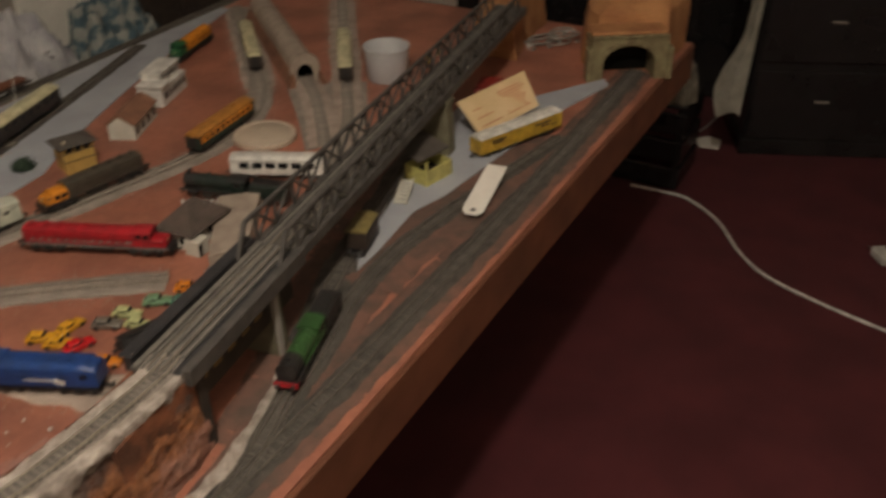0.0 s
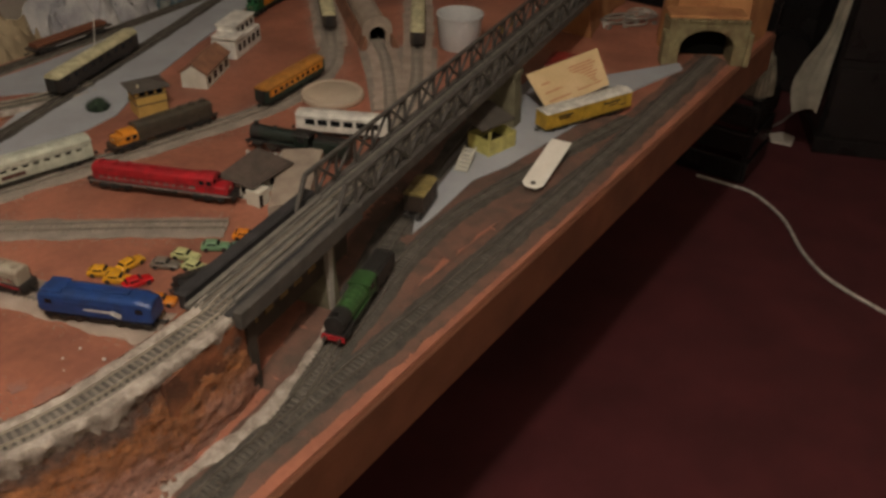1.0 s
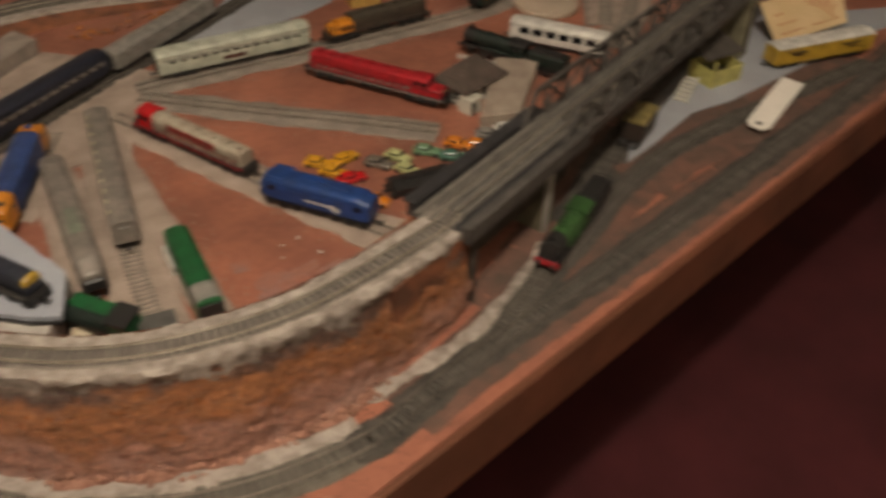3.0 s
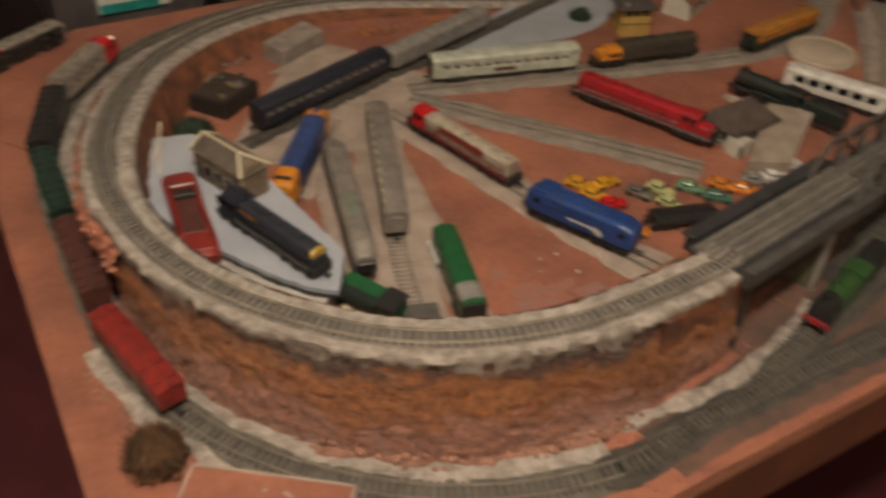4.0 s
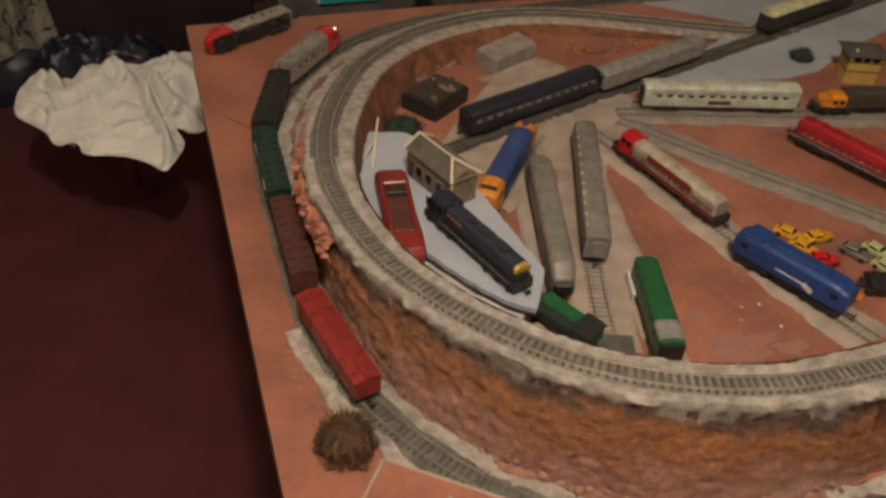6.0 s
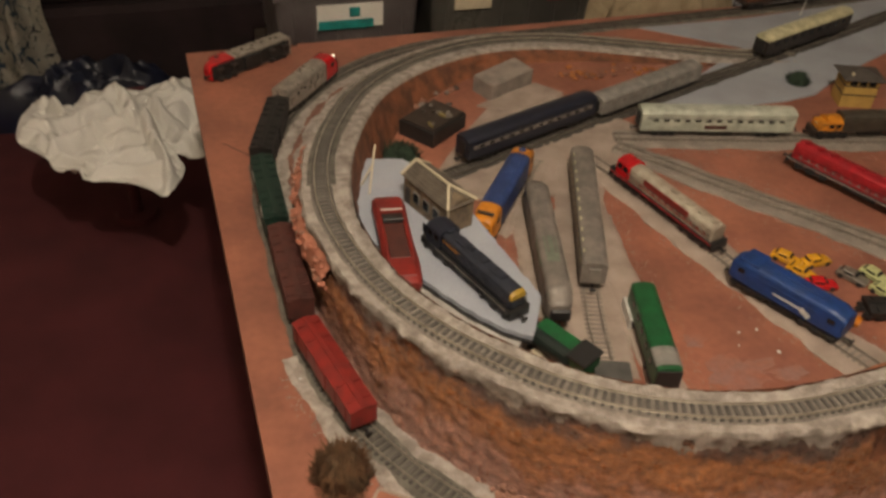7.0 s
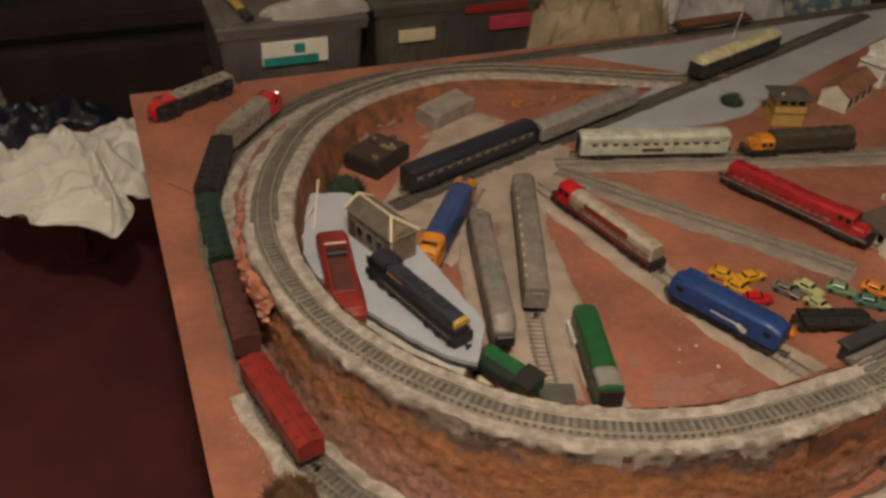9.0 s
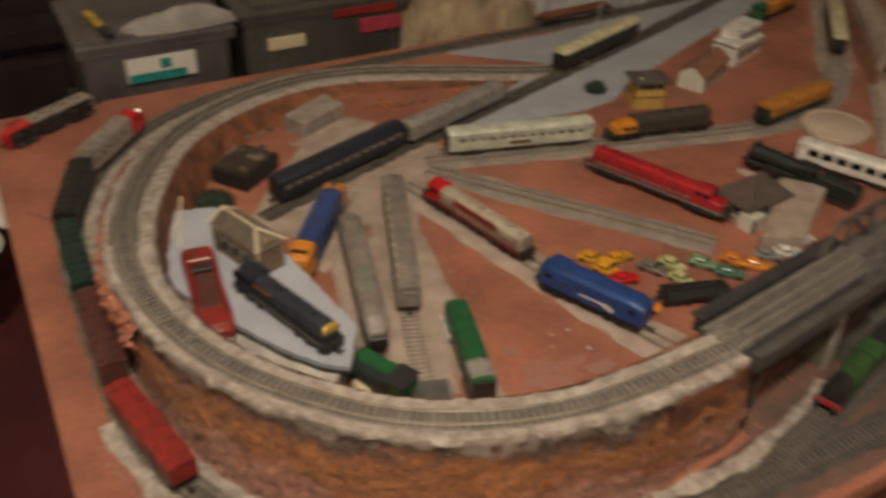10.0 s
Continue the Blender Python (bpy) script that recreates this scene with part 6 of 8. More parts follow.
def leaflet():
    t = thing("leaflet", "printed yellowish leaflet leaning behind the yellow wagon", "leaflet")
    a, b, c, d = Vector((1.515, 0.205, 0.762)), Vector((1.690, 0.162, 0.766)), Vector((1.728, 0.214, 0.818)), Vector((1.512, 0.255, 0.822))
    n = (b - a).cross(d - a).normalized() * 0.0007
    bm = loft([[p - n for p in (a, b, c, d)], [p + n for p in (a, b, c, d)]])
    part("sheet", bm, M_LEAF, t)
    for k in range(9):
        for u0, u1 in ((0.52, 0.92), (0.10, 0.44)):
            v0 = 0.16 + k * 0.075
            if u0 < 0.3 and k % 3:
                continue
            u1k = u0 + (u1 - u0) * (0.7 + 0.3 * random.random())
            q = []
            for u, v in ((u0, v0), (u1k, v0), (u1k, v0 + 0.03), (u0, v0 + 0.03)):
                q.append(a.lerp(b, u).lerp(d.lerp(c, u), v))
            m = n.normalized() * (1 if n.z > 0 else -1)
            part("text_bar", loft([[p + m * 0.0005 for p in q], [p + m * 0.0013 for p in q]]), M_INK, t, "line of reddish print")
    red = thing("red_box", "small dull red box propping the leaflet", "box")
    part("carton", box(1.690, 0.272, Z0 + 0.020, 0.075, 0.050, 0.036, 0.0015, pose(0, 0, 0, 0, 0, 15)), DULLRED, red)
    part("lid", box(1.690, 0.272, Z0 + 0.040, 0.077, 0.052, 0.006, 0.001, pose(0, 0, 0, 0, 0, 15)), DULLRED, red)


leaflet()


def paper_tag():
    t = thing("paper_tag", "white card luggage tag lying by the tracks", "tag")
    L, W = 0.150, 0.036
    part("card", slab([(-L / 2, -W * 0.28), (-L / 2 + 0.012, -W / 2), (L / 2, -W / 2), (L / 2, W / 2), (-L / 2 + 0.012, W / 2), (-L / 2, W * 0.28)], 0, 0.0012), M_PAPER, t)
    part("eyelet", rod((-L / 2 + 0.013, 0, 0.0006), (-L / 2 + 0.013, 0, 0.0018), 0.0045, 14), DARKP, t, "dark punched eyelet")
    t.matrix_basis = pose(1.315, 0.098, 0.771, 0, -6, 9)


paper_tag()


def sprue():
    """A tangle of pale moulded loops and loose parts."""
    t = thing("plastic_sprue", "pale grey tangle of moulded plastic loops", "sprue")
    for k in range(7):
        cx, cy, rx, ry = random.uniform(-0.06, 0.06), random.uniform(-0.028, 0.028), random.uniform(0.022, 0.045), random.uniform(0.014, 0.028)
        pts = [(cx + rx * math.cos(a) * (1 + 0.25 * noise.noise((a, k, 0))), cy + ry * math.sin(a) * (1 + 0.25 * noise.noise((a, k, 4))), 0.0035 + 0.0022 * k) for a in np.linspace(0, 2 * math.pi, 22, endpoint=False)]
        part("loop", tube(pts, 0.0022, 7, True), SILVERP, t, "", 50)
    for k in range(14):
        part("moulded_piece", box(random.uniform(-0.075, 0.075), random.uniform(-0.04, 0.04), 0.004, random.uniform(0.008, 0.022), random.uniform(0.004, 0.010), 0.006, 0.0006, pose(0, 0, 0, 0, 0, random.uniform(0, 180))), random.choice((WHITEP, SILVERP, GREYP)), t)
    return t


sprue().matrix_basis = at_angle(2.095, 0.298, Z0, -30)


# ---- toy cars ----
def toy_car(label, paint, x, y, yaw, L=0.040, van=False):
    t = thing("toy_car", label, "toy car", "toy cars by the bridge")
    w = L * 0.42

    def s(f, k, z0, z1):
        return (f * L, [(-w / 2 * k, z0), (w / 2 * k, z0), (w / 2 * k, z1 - 0.001), (w / 2 * k * 0.85, z1), (-w / 2 * k * 0.85, z1), (-w / 2 * k, z1 - 0.001)])

    part("body", loft([s(-0.5, 0.86, 0.0035, 0.0080), s(-0.46, 0.97, 0.0025, 0.0088), s(-0.1, 1, 0.0025, 0.0090), s(0.2, 1, 0.0025, 0.0088), s(0.45, 0.96, 0.0025, 0.0078), s(0.5, 0.84, 0.0035, 0.0068)]), paint, t, "", 40)
    r0, r1 = (-0.40, 0.16) if not van else (-0.47, 0.30)
    cab = part("cabin", loft([s(r0, 0.88, 0.0085, 0.0088), s(r0 + 0.08, 0.80, 0.0085, 0.0138), s(r1 - 0.12, 0.80, 0.0085, 0.0138), s(r1, 0.88, 0.0085, 0.0088)]), paint, t, "", 30)
    part("windscreen", box((r1 - 0.055) * L, 0, 0.0113, L * 0.10, w * 0.70, 0.0026, 0.0003, pose(0, 0, 0, 0, 42, 0)), GLASSY, cab)
    part("rear_window", box((r0 + 0.035) * L, 0, 0.0113, L * 0.07, w * 0.68, 0.0024, 0.0003, pose(0, 0, 0, 0, -52, 0)), GLASSY, cab)
    for side in (-1, 1):
        part("side_window", box((r0 + r1) / 2 * L, side * w * 0.415, 0.0112, (r1 - r0) * L * 0.55, 0.001, 0.0026), GLASSY, cab)
        for fx in (-0.31, 0.31):
            part("wheel", rod((fx * L, side * w * 0.40, 0.0036), (fx * L, side * w * 0.52, 0.0036), 0.0036, 12), BLACKP, t)
    t.matrix_basis = at_angle(x, y, Z0 + 0.0002, yaw)
    return t


PALEGREEN = plastic("pale_lime_paint", (0.50, 0.52, 0.24), 0.3)
SEAGREEN = plastic("sea_green_paint", (0.16, 0.30, 0.16), 0.3)
TEAL = plastic("teal_paint", (0.06, 0.17, 0.12), 0.3)
AMBERGLOSS = plastic("amber_car_paint", (0.72, 0.36, 0.02), 0.25)
ORANGEGLOSS = plastic("orange_car_paint", (0.72, 0.24, 0.02), 0.25)
PEWTER = plastic("pewter_paint", (0.28, 0.25, 0.21), 0.3, 0, 0.5)
for words, paint, x, y, yaw in (("yellow toy car beside the blue locomotive", AMBERGLOSS, 0.704, 0.448, -55), ("yellow toy car among other toy cars", AMBERGLOSS, 0.739, 0.434, 0),
                                ("yellow toy car touching a red one", AMBERGLOSS, 0.706, 0.418, -62), ("small red toy car beside yellow ones", SCARLET, 0.716, 0.392, -20),
                                ("pewter-grey metal toy car", PEWTER, 0.766, 0.394, -62), ("pale lime toy car", PALEGREEN, 0.797, 0.388, -70),
                                ("pale lime toy car nose to tail with another", PALEGREEN, 0.786, 0.355, -75), ("sea-green toy car by the bridge", SEAGREEN, 0.838, 0.372, -52),
                                ("dark teal toy car", TEAL, 0.857, 0.338, -45), ("orange toy car by the bridge", ORANGEGLOSS, 0.884, 0.356, -60),
                                ("orange toy car under the bridge edge", ORANGEGLOSS, 0.904, 0.334, -50), ("orange toy car behind the blue locomotive", ORANGEGLOSS, 0.707, 0.334, -60),
                                ("white and grey toy car by the concrete slab", WHITEP, 0.968, 0.338, -30), ("grey toy car by the concrete slab", GREYP, 0.936, 0.345, -40),
                                ("white toy car beside the bridge", WHITEP, 1.010, 0.352, -10)):
    toy_car(words, paint, x, y, yaw)


# ---- odds and ends on the board ----
def lump(place, r, mat, name, label, category, seed, squash=0.7, parent=None, kind=""):
    bm = bmesh.new()
    bmesh.ops.create_icosphere(bm, subdivisions=2, radius=r)
    for v in bm.verts:
        v.co *= 1 + 0.55 * noise.noise(v.co / r * 1.1 + Vector((seed * 3.1, seed, 0))) + 0.25 * noise.noise(v.co / r * 2.7 + Vector((seed, 0, 5)))
        v.co.z *= squash
    low = min(v.co.z for v in bm.verts)
    for v in bm.verts:
        v.co.z -= low + 0.06 * r
    ob = part(name, bm, mat, parent, "", 50)
    ob.location = place
    if label:
        tagged(ob, label, category, "", kind)
    return ob


def tuft(place, r, tall, mat, name, label, count, seed, spread=1.0):
    """A clump of fine twigs standing on a small base."""
    rng = random.Random(seed)
    t = thing(name, label, "shrub")
    bm = bmesh.new()
    for _ in range(count):
        a, k = rng.uniform(0, 2 * math.pi), rng.random() ** 0.5
        h = tall * (0.45 + 0.6 * rng.random()) * math.sqrt(max(0.08, 1 - (k * 0.92) ** 2))
        base = Vector((math.cos(a) * k * r * 0.85, math.sin(a) * k * r * 0.85, 0))
        mid = base * (1.05 + 0.2 * rng.random()) + Vector((rng.uniform(-1, 1), rng.uniform(-1, 1), 0)) * r * 0.15 + Vector((0, 0, h * 0.6))
        tip = mid + Vector((rng.uniform(-1, 1), rng.uniform(-1, 1), 0)) * r * 0.25 * spread + Vector((0, 0, h * 0.4))
        w = r * 0.030
        side = Vector((math.cos(a + 1.57), math.sin(a + 1.57), 0)) * w
        v = [bm.verts.new(p) for p in (base - side, base + side, mid + side, mid - side, tip)]
        bm.faces.new((v[0], v[1], v[2], v[3]))
        bm.faces.new((v[3], v[2], v[4]))
    crown = part("crown", bm, mat, t, "tangle of fine twigs")
    tagged(crown, kind="stuff")
    core = bmesh.new()
    bmesh.ops.create_icosphere(core, subdivisions=3, radius=1.0)
    for v in core.verts:
        v.co *= 0.78 * (1 + 0.25 * noise.noise(v.co * 2.5 + Vector((seed, 0, 0))))
        v.co = Vector((v.co.x * r, v.co.y * r, max(0, v.co.z) * tall * 0.85))
    part("mound", core, mat, t)
    t.location = place
    return t


tuft((0.068, 0.262, Z0), 0.030, 0.052, M_TUFT, "dry_shrub", "dry brown bristly shrub by the outer track", 900, 4)
tuft((0.272, 0.800, Z0), 0.034, 0.034, M_BUSH, "dark_shrub", "dark scraggly shrub near the platform", 500, 7)
tuft((1.035, 0.888, Z0 + 0.002), 0.022, 0.024, M_BUSH, "green_shrub", "small dark green shrub on the grey road", 500, 9)

BLACKBOX = thing("battery_box", "small black box with cluttered top on the board", "box")
part("case", box(0, 0, 0.013, 0.086, 0.066, 0.026, 0.001), BLACKP, BLACKBOX)
part("top_plate", box(0, 0, 0.0275, 0.080, 0.060, 0.003, 0.0006), DARKP, BLACKBOX, "brownish cluttered top")
for k in range(9):
    part("fitting", box(random.uniform(-0.032, 0.032), random.uniform(-0.022, 0.022), 0.0305, random.uniform(0.004, 0.014), random.uniform(0.003, 0.008), 0.005, 0.0005, pose(0, 0, 0, 0, 0, random.uniform(0, 180))), random.choice((DARKP, TAUPE, OLIVEROOF)), BLACKBOX)
BLACKBOX.matrix_basis = at_angle(0.346, 0.872, Z0, 36)

block = slab([(0.452, 0.985), (0.470, 0.940), (0.560, 0.985), (0.545, 1.035)], Z0, Z0 + 0.030, 0.003)
tagged(part("concrete_block", block, material("dark_cement", (0.29, 0.245, 0.205), (0.19, 0.16, 0.135), 0.9, 0, 40.0, 400.0, bump=0.5)), "pale cement block near the apron", "block")
pond = slab([(0.44, 0.93), (0.50, 0.895), (0.60, 0.94), (0.565, 0.985)], Z0 - 0.001, Z0 + 0.004, 0.001)
tagged(part("cement_patch", pond, M_APRON), "pale cement patch in front of the block", "patch", "", "structure")

for k in range(14):
    r = random.uniform(0.004, 0.008)
    lump((0.375 + random.uniform(-0.035, 0.05), 0.985 + random.uniform(-0.045, 0.04), Z0), r, random.choice((M_SLATE, M_RUBBLE, TAUPE)), "loose_piece", "dull broken scrap lying on the board", "scrap", k)

STOPGREY = plastic("dark_stop_grey", (0.085, 0.082, 0.074), 0.6)
stop = thing("buffer_stop", "grey buffer stop with dull red side", "buffer stop")
part("block", box(0, 0, 0.011, 0.040, 0.032, 0.024, 0.001), STOPGREY, stop)
part("face", box(-0.019, 0, 0.010, 0.002, 0.030, 0.018, 0.0004), DULLRED, stop, "dull red face")
stop.matrix_basis = at_angle(0.374, 0.303, Z0 + 0.004, -20)
lump((0.318, 0.362, Z0), 0.013, M_STICK, "foam_lump", "pale yellow foam lump by the platform", "lump", 3, 0.6)

for n, (x, y, r) in enumerate(((0.591, 0.301, 0.0026), (0.587, 0.341, 0.0022), (0.563, 0.342, 0.0018), (0.551, 0.323, 0.0014), (0.052, 0.40, 0.0014))):
    lump((x, y, Z0 + 0.0024), r, M_GLUE, "glue_drop", "shiny white glue drop", "drop", n, 0.45)
tagged(part("wire_post", rod((1.228, 1.150, Z0), (1.240, 1.152, Z0 + 0.062), 0.0012, 8), WHITEP), "thin white wire post by the back track", "post")
# flat dark bar drawn as a scratch in the paint
scratch = part("board_scratch", add_bar(bmesh.new(), (0.028, 0.905, Z0 + 0.0003), (0.062, 0.862, Z0 + 0.0003), 0.0012, 0.0006), DARKP)
tagged(scratch, "dark thin scratch on the board", "twig")
white_strip = part("paper_strip", box(0.4455, 0.400, Z0 + 0.009, 0.007, 0.042, 0.016, 0.0008, pose(0, 0, 0, 0, 0, -16)), WHITEP)
tagged(white_strip, "small white strip beside the green van", "strip")


def paint_stain(cx, cy, rx, ry, seed):
    """A thin dried spill with a ragged edge."""
    rim = []
    for i in range(64):
        a = math.tau * i / 64
        k = 1 + 0.55 * noise.fractal((math.cos(a) * 1.6, math.sin(a) * 1.6, seed), 0.8, 2.1, 4)
        rim.append((cx + rx * k * math.cos(a), cy + ry * k * math.sin(a)))
    tagged(part("paint_stain", slab(rim, Z0 - 0.001, Z0 + 0.0009), M_STAIN), "dried purple-grey spill on the terracotta board", "stain", "", "structure")


paint_stain(0.530, 0.285, 0.040, 0.024, 2.0)
paint_stain(0.505, 0.345, 0.014, 0.010, 5.0)
paint_stain(0.585, 0.272, 0.020, 0.012, 7.0)


def flat_wagon():
    t = thing("flat_wagon", "long brown flat wagon at the back edge", "goods wagon", YARD)
    part("floor_plate", box(0, 0, 0.014, 0.20, 0.030, 0.005, 0.0006), DARKP, t)
    for k in range(3):
        part("log", rod((-0.09, -0.009 + 0.009 * k, 0.021), (0.09, -0.009 + 0.009 * k, 0.021), 0.0045, 10), M_WOOD, t, "brown log load")
    for s in (-1, 1):
        bogie(t, s * 0.065)
    couplers(t, 0.20)
    return t


set_down(flat_wagon(), (1.11, 1.194), (1.30, 1.203))


def corner_shed():
    t = thing("corner_shed", "low shed with terracotta roof and pale edging", "shed")
    L, W = 0.150, 0.105
    part("wall", box(L / 2, -W / 2, 0.016, L - 0.012, W - 0.012, 0.032, 0.0006), M_PALEWALL, t)
    part("roof", box(L / 2, -W / 2, 0.036, L, W, 0.006, 0.001), M_BOARD, t, "terracotta roof sheet")
    for x, y, sx, sy in ((L / 2, -0.0015, L, 0.003), (L / 2, -W + 0.0015, L, 0.003), (0.0015, -W / 2, 0.003, W), (L - 0.0015, -W / 2, 0.003, W)):
        part("edging", box(x, y, 0.0372, sx, sy, 0.006, 0.0004), M_APRON, t, "pale edging strip")
    for k in range(10):
        part("paint_fleck", box(0.03 + 0.1 * random.random(), -0.018 - 0.06 * random.random(), 0.0394, random.uniform(0.004, 0.010), random.uniform(0.002, 0.004), 0.0008, 0, pose(0, 0, 0, 0, 0, random.uniform(-40, 40))), M_APRON, t, "pale paint fleck")
    t.matrix_basis = at_angle(0.091, 0.216, Z0, -37)


corner_shed()

# rubble along the foot of the embankment, and salmon lumps beside the outer track
heap_line = [Vector((q.x, q.y, Z0)) for q in RING[int(0.075 * len(RING)):int(0.21 * len(RING))]]
heap = ribbon(even(heap_line, 0.004), [(0.022, 0.016), (0.029, 0.011), (0.036, 0.0085), (0.043, 0.0055), (0.049, 0.0035), (0.052, -0.003)], 0.007, 51.0, 0.0022)
tagged(part("plaster_heap", heap, M_RUBBLE, None, "", 60), "pinkish crumbled plaster against the embankment foot", "plaster heap", "", "structure")
rub = thing("rubble", "pinkish-brown broken plaster along the embankment foot", "rubble", "", "stuff")
rub_frames = frames_of(RING)
for k in range(210):
    i = int((0.07 + 0.15 * random.random()) * len(RING))
    q, d, left = rub_frames[i]
    f = random.random() ** 1.3
    lump(Vector((q.x, q.y, Z0 + 0.010 - 0.0085 * f)) + left * (0.030 + 0.024 * f), random.choice((0.0012, 0.0018, 0.0026, 0.0040)) * random.uniform(0.8, 1.3), M_RUBBLE, "stone", "", "", k, random.uniform(0.4, 0.8), rub)
bank_line = [q for q in RING if q.x < 0.32 and 0.46 < q.y < 0.75]
bank = ribbon(even(bank_line, 0.004), [(0.020, -0.013), (0.029, -0.018), (0.034, -0.026), (0.035, -0.034), (0.032, -0.043), (0.024, -0.050)], 0.005, 61.0, 0.0040)
tagged(part("painted_bank", bank, M_SALMON, None, "", 30), "salmon-orange painted crumbly bank on the embankment", "bank", "", "structure")
crumbs = thing("painted_crumbs", "salmon-orange painted crumbs on the embankment", "rubble", "", "stuff")
bank_frames = frames_of(even(bank_line, 0.004))
for k in range(130):
    q, d, left = random.choice(bank_frames)
    f = random.random()
    lump(q + left * (0.026 + 0.010 * math.sin(math.pi * f)) + Vector((0, 0, -0.016 - 0.032 * f)), random.uniform(0.0014, 0.0042), random.choice((M_SALMON, M_SALMON, M_RUBBLE)), "crumb", "", "", k * 1.7 + 40, random.uniform(0.5, 0.9), crumbs)

moss = thing("orange_moss", "orange-brown scatter on the inner bank of the loop", "scatter", "", "stuff")
for k in range(46):
    u = random.random()
    p = Vector((0.62, 1.005, Z0)).lerp(Vector((0.80, 0.985, Z0)), u) + Vector((random.gauss(0, 0.01), random.gauss(0, 0.010), 0))
    lump(p, random.uniform(0.002, 0.006), M_MOSS if random.random() < 0.7 else M_RUBBLE, "clump", "", "", k + 3, 0.6, moss)

# ---- the room behind the board ----
M_DARKCLOTH = material("dark_upholstery", (0.022, 0.010, 0.011), (0.013, 0.006, 0.007), 0.9, 0, 8.0, 200.0, bump=0.4)
M_BLUEBAG = material("dark_blue_bag", (0.010, 0.014, 0.035), (0.007, 0.009, 0.020), 0.35, 0, 9.0, 120.0, bump=0.5)
M_SHIRT = material("white_cotton", (0.74, 0.725, 0.675), (0.64, 0.62, 0.57), 0.9, 0, 9.0, 700.0, bump=0.25)
M_QUILT = material("floral_quilt", (0.26, 0.27, 0.24), (0.06, 0.10, 0.12), 0.9, 0, 30.0, 120.0, bump=0.5, contrast=(0.45, 0.55))
M_SACK = material("tan_sacking", (0.40, 0.32, 0.20), (0.26, 0.20, 0.12), 0.9, 0, 14.0, 150.0, bump=0.7)
M_STONEPAPER = material("crumpled_grey_cloth", (0.50, 0.49, 0.48), (0.25, 0.25, 0.27), 0.9, 0, 12.0, 120.0, bump=0.8)
M_BLACKGLOSS = material("black_lacquer", (0.020, 0.018, 0.018), (0.013, 0.012, 0.012), 0.22, 0, 5.0, 80.0, bump=0.03)
M_CLEAR = material("cloudy_plastic", (0.120, 0.107, 0.104), (0.070, 0.060, 0.060), 0.3, 0, 8.0, 90.0, bump=0.05)
M_ROLL = material("pale_rolled_cloth", (0.36, 0.34, 0.31), (0.26, 0.245, 0.225), 0.9, 0, 20.0, 200.0, bump=0.5)
M_CLEARDARK = material("smoky_plastic", (0.088, 0.085, 0.072), (0.050, 0.048, 0.042), 0.3, 0, 8.0, 90.0, bump=0.05)
M_PINK = plastic("pink_packet", (0.45, 0.05, 0.08))
M_TEALBAND = plastic("teal_print", (0.02, 0.28, 0.25))
M_WHITEWALLP = material("white_board", (0.78, 0.76, 0.68), (0.70, 0.68, 0.60), 0.7, 0, 6.0, 90.0, bump=0.05)


def crumple(name, label, category, mat, cx, cy, z, rx, ry, tall, seed, folds=5.0, n=60, kind="", ragged=0.25):
    """A heap of creased cloth with an uneven outline."""
    bm = bmesh.new()
    rows = []
    for i in range(n + 1):
        r = i / n
        row = []
        for k in range(72):
            a = 2 * math.pi * k / 72
            edge = 1 + ragged * noise.fractal((math.cos(a) * 1.3 + seed, math.sin(a) * 1.3, seed * 2), 0.8, 2.2, 4) * 1.6
            x, y = math.cos(a) * r * edge, math.sin(a) * r * edge
            p = Vector((x * 1.3 + seed, y * 1.3, seed))
            warp = Vector((noise.noise(p * 1.4), noise.noise(p * 1.4 + Vector((7, 3, 1))), 0))
            f1 = 1 - abs(noise.noise((p + warp * 0.5) * folds * 0.36))
            f2 = 1 - abs(noise.noise((p + warp * 0.4) * folds * 0.8 + Vector((3, 9, 2))))
            f3 = noise.noise(p * folds * 2.4)
            body = math.sqrt(max(0.0, 1 - r ** 3))
            h = tall * body * (0.50 + 0.34 * f1 ** 2 + 0.20 * f2 ** 2 + 0.04 * f3)
            row.append(bm.verts.new((cx + x * rx, cy + y * ry, z + h)))
        rows.append(row)
    for a, b in zip(rows, rows[1:]):
        for k in range(72):
            j = (k + 1) % 72
            if a is rows[0]:
                bm.faces.new((a[k], b[k], b[j], a[j])) if i else None
            else:
                bm.faces.new((a[k], b[k], b[j], a[j]))
    bmesh.ops.remove_doubles(bm, verts=bm.verts[:], dist=0.0001)
    ob = part(name, bm, mat, None, "", 75)
    return tagged(ob, label, category, "", kind)


def seat_block(name, label, category, mat, x0, x1, y0, y1, top):
    t = thing(name, label, category)
    part("base", box((x0 + x1) / 2, (y0 + y1) / 2, top * 0.35, x1 - x0, y1 - y0, top * 0.7, 0.02), mat, t)
    part("cushion", box((x0 + x1) / 2, (y0 + y1) / 2, top * 0.86, (x1 - x0) * 0.96, (y1 - y0) * 0.96, top * 0.28, 0.035), mat, t)
    return t


# added support for the shirt, in carpet colour so it blends into the floor
stool = thing("added_stool", "low stool added under the white shirt, in the carpet's red", "stool")
part("cushion", box(-0.16, 1.79, 0.345, 0.18, 0.16, 0.062, 0.028), M_CARPET, stool)
part("stem", rod((-0.17, 1.83, 0.010), (-0.17, 1.83, 0.320), 0.016, 14), M_CARPET, stool)
part("foot", rod((-0.17, 1.83, 0.0), (-0.17, 1.83, 0.014), 0.060, 24, 0.052), M_CARPET, stool)


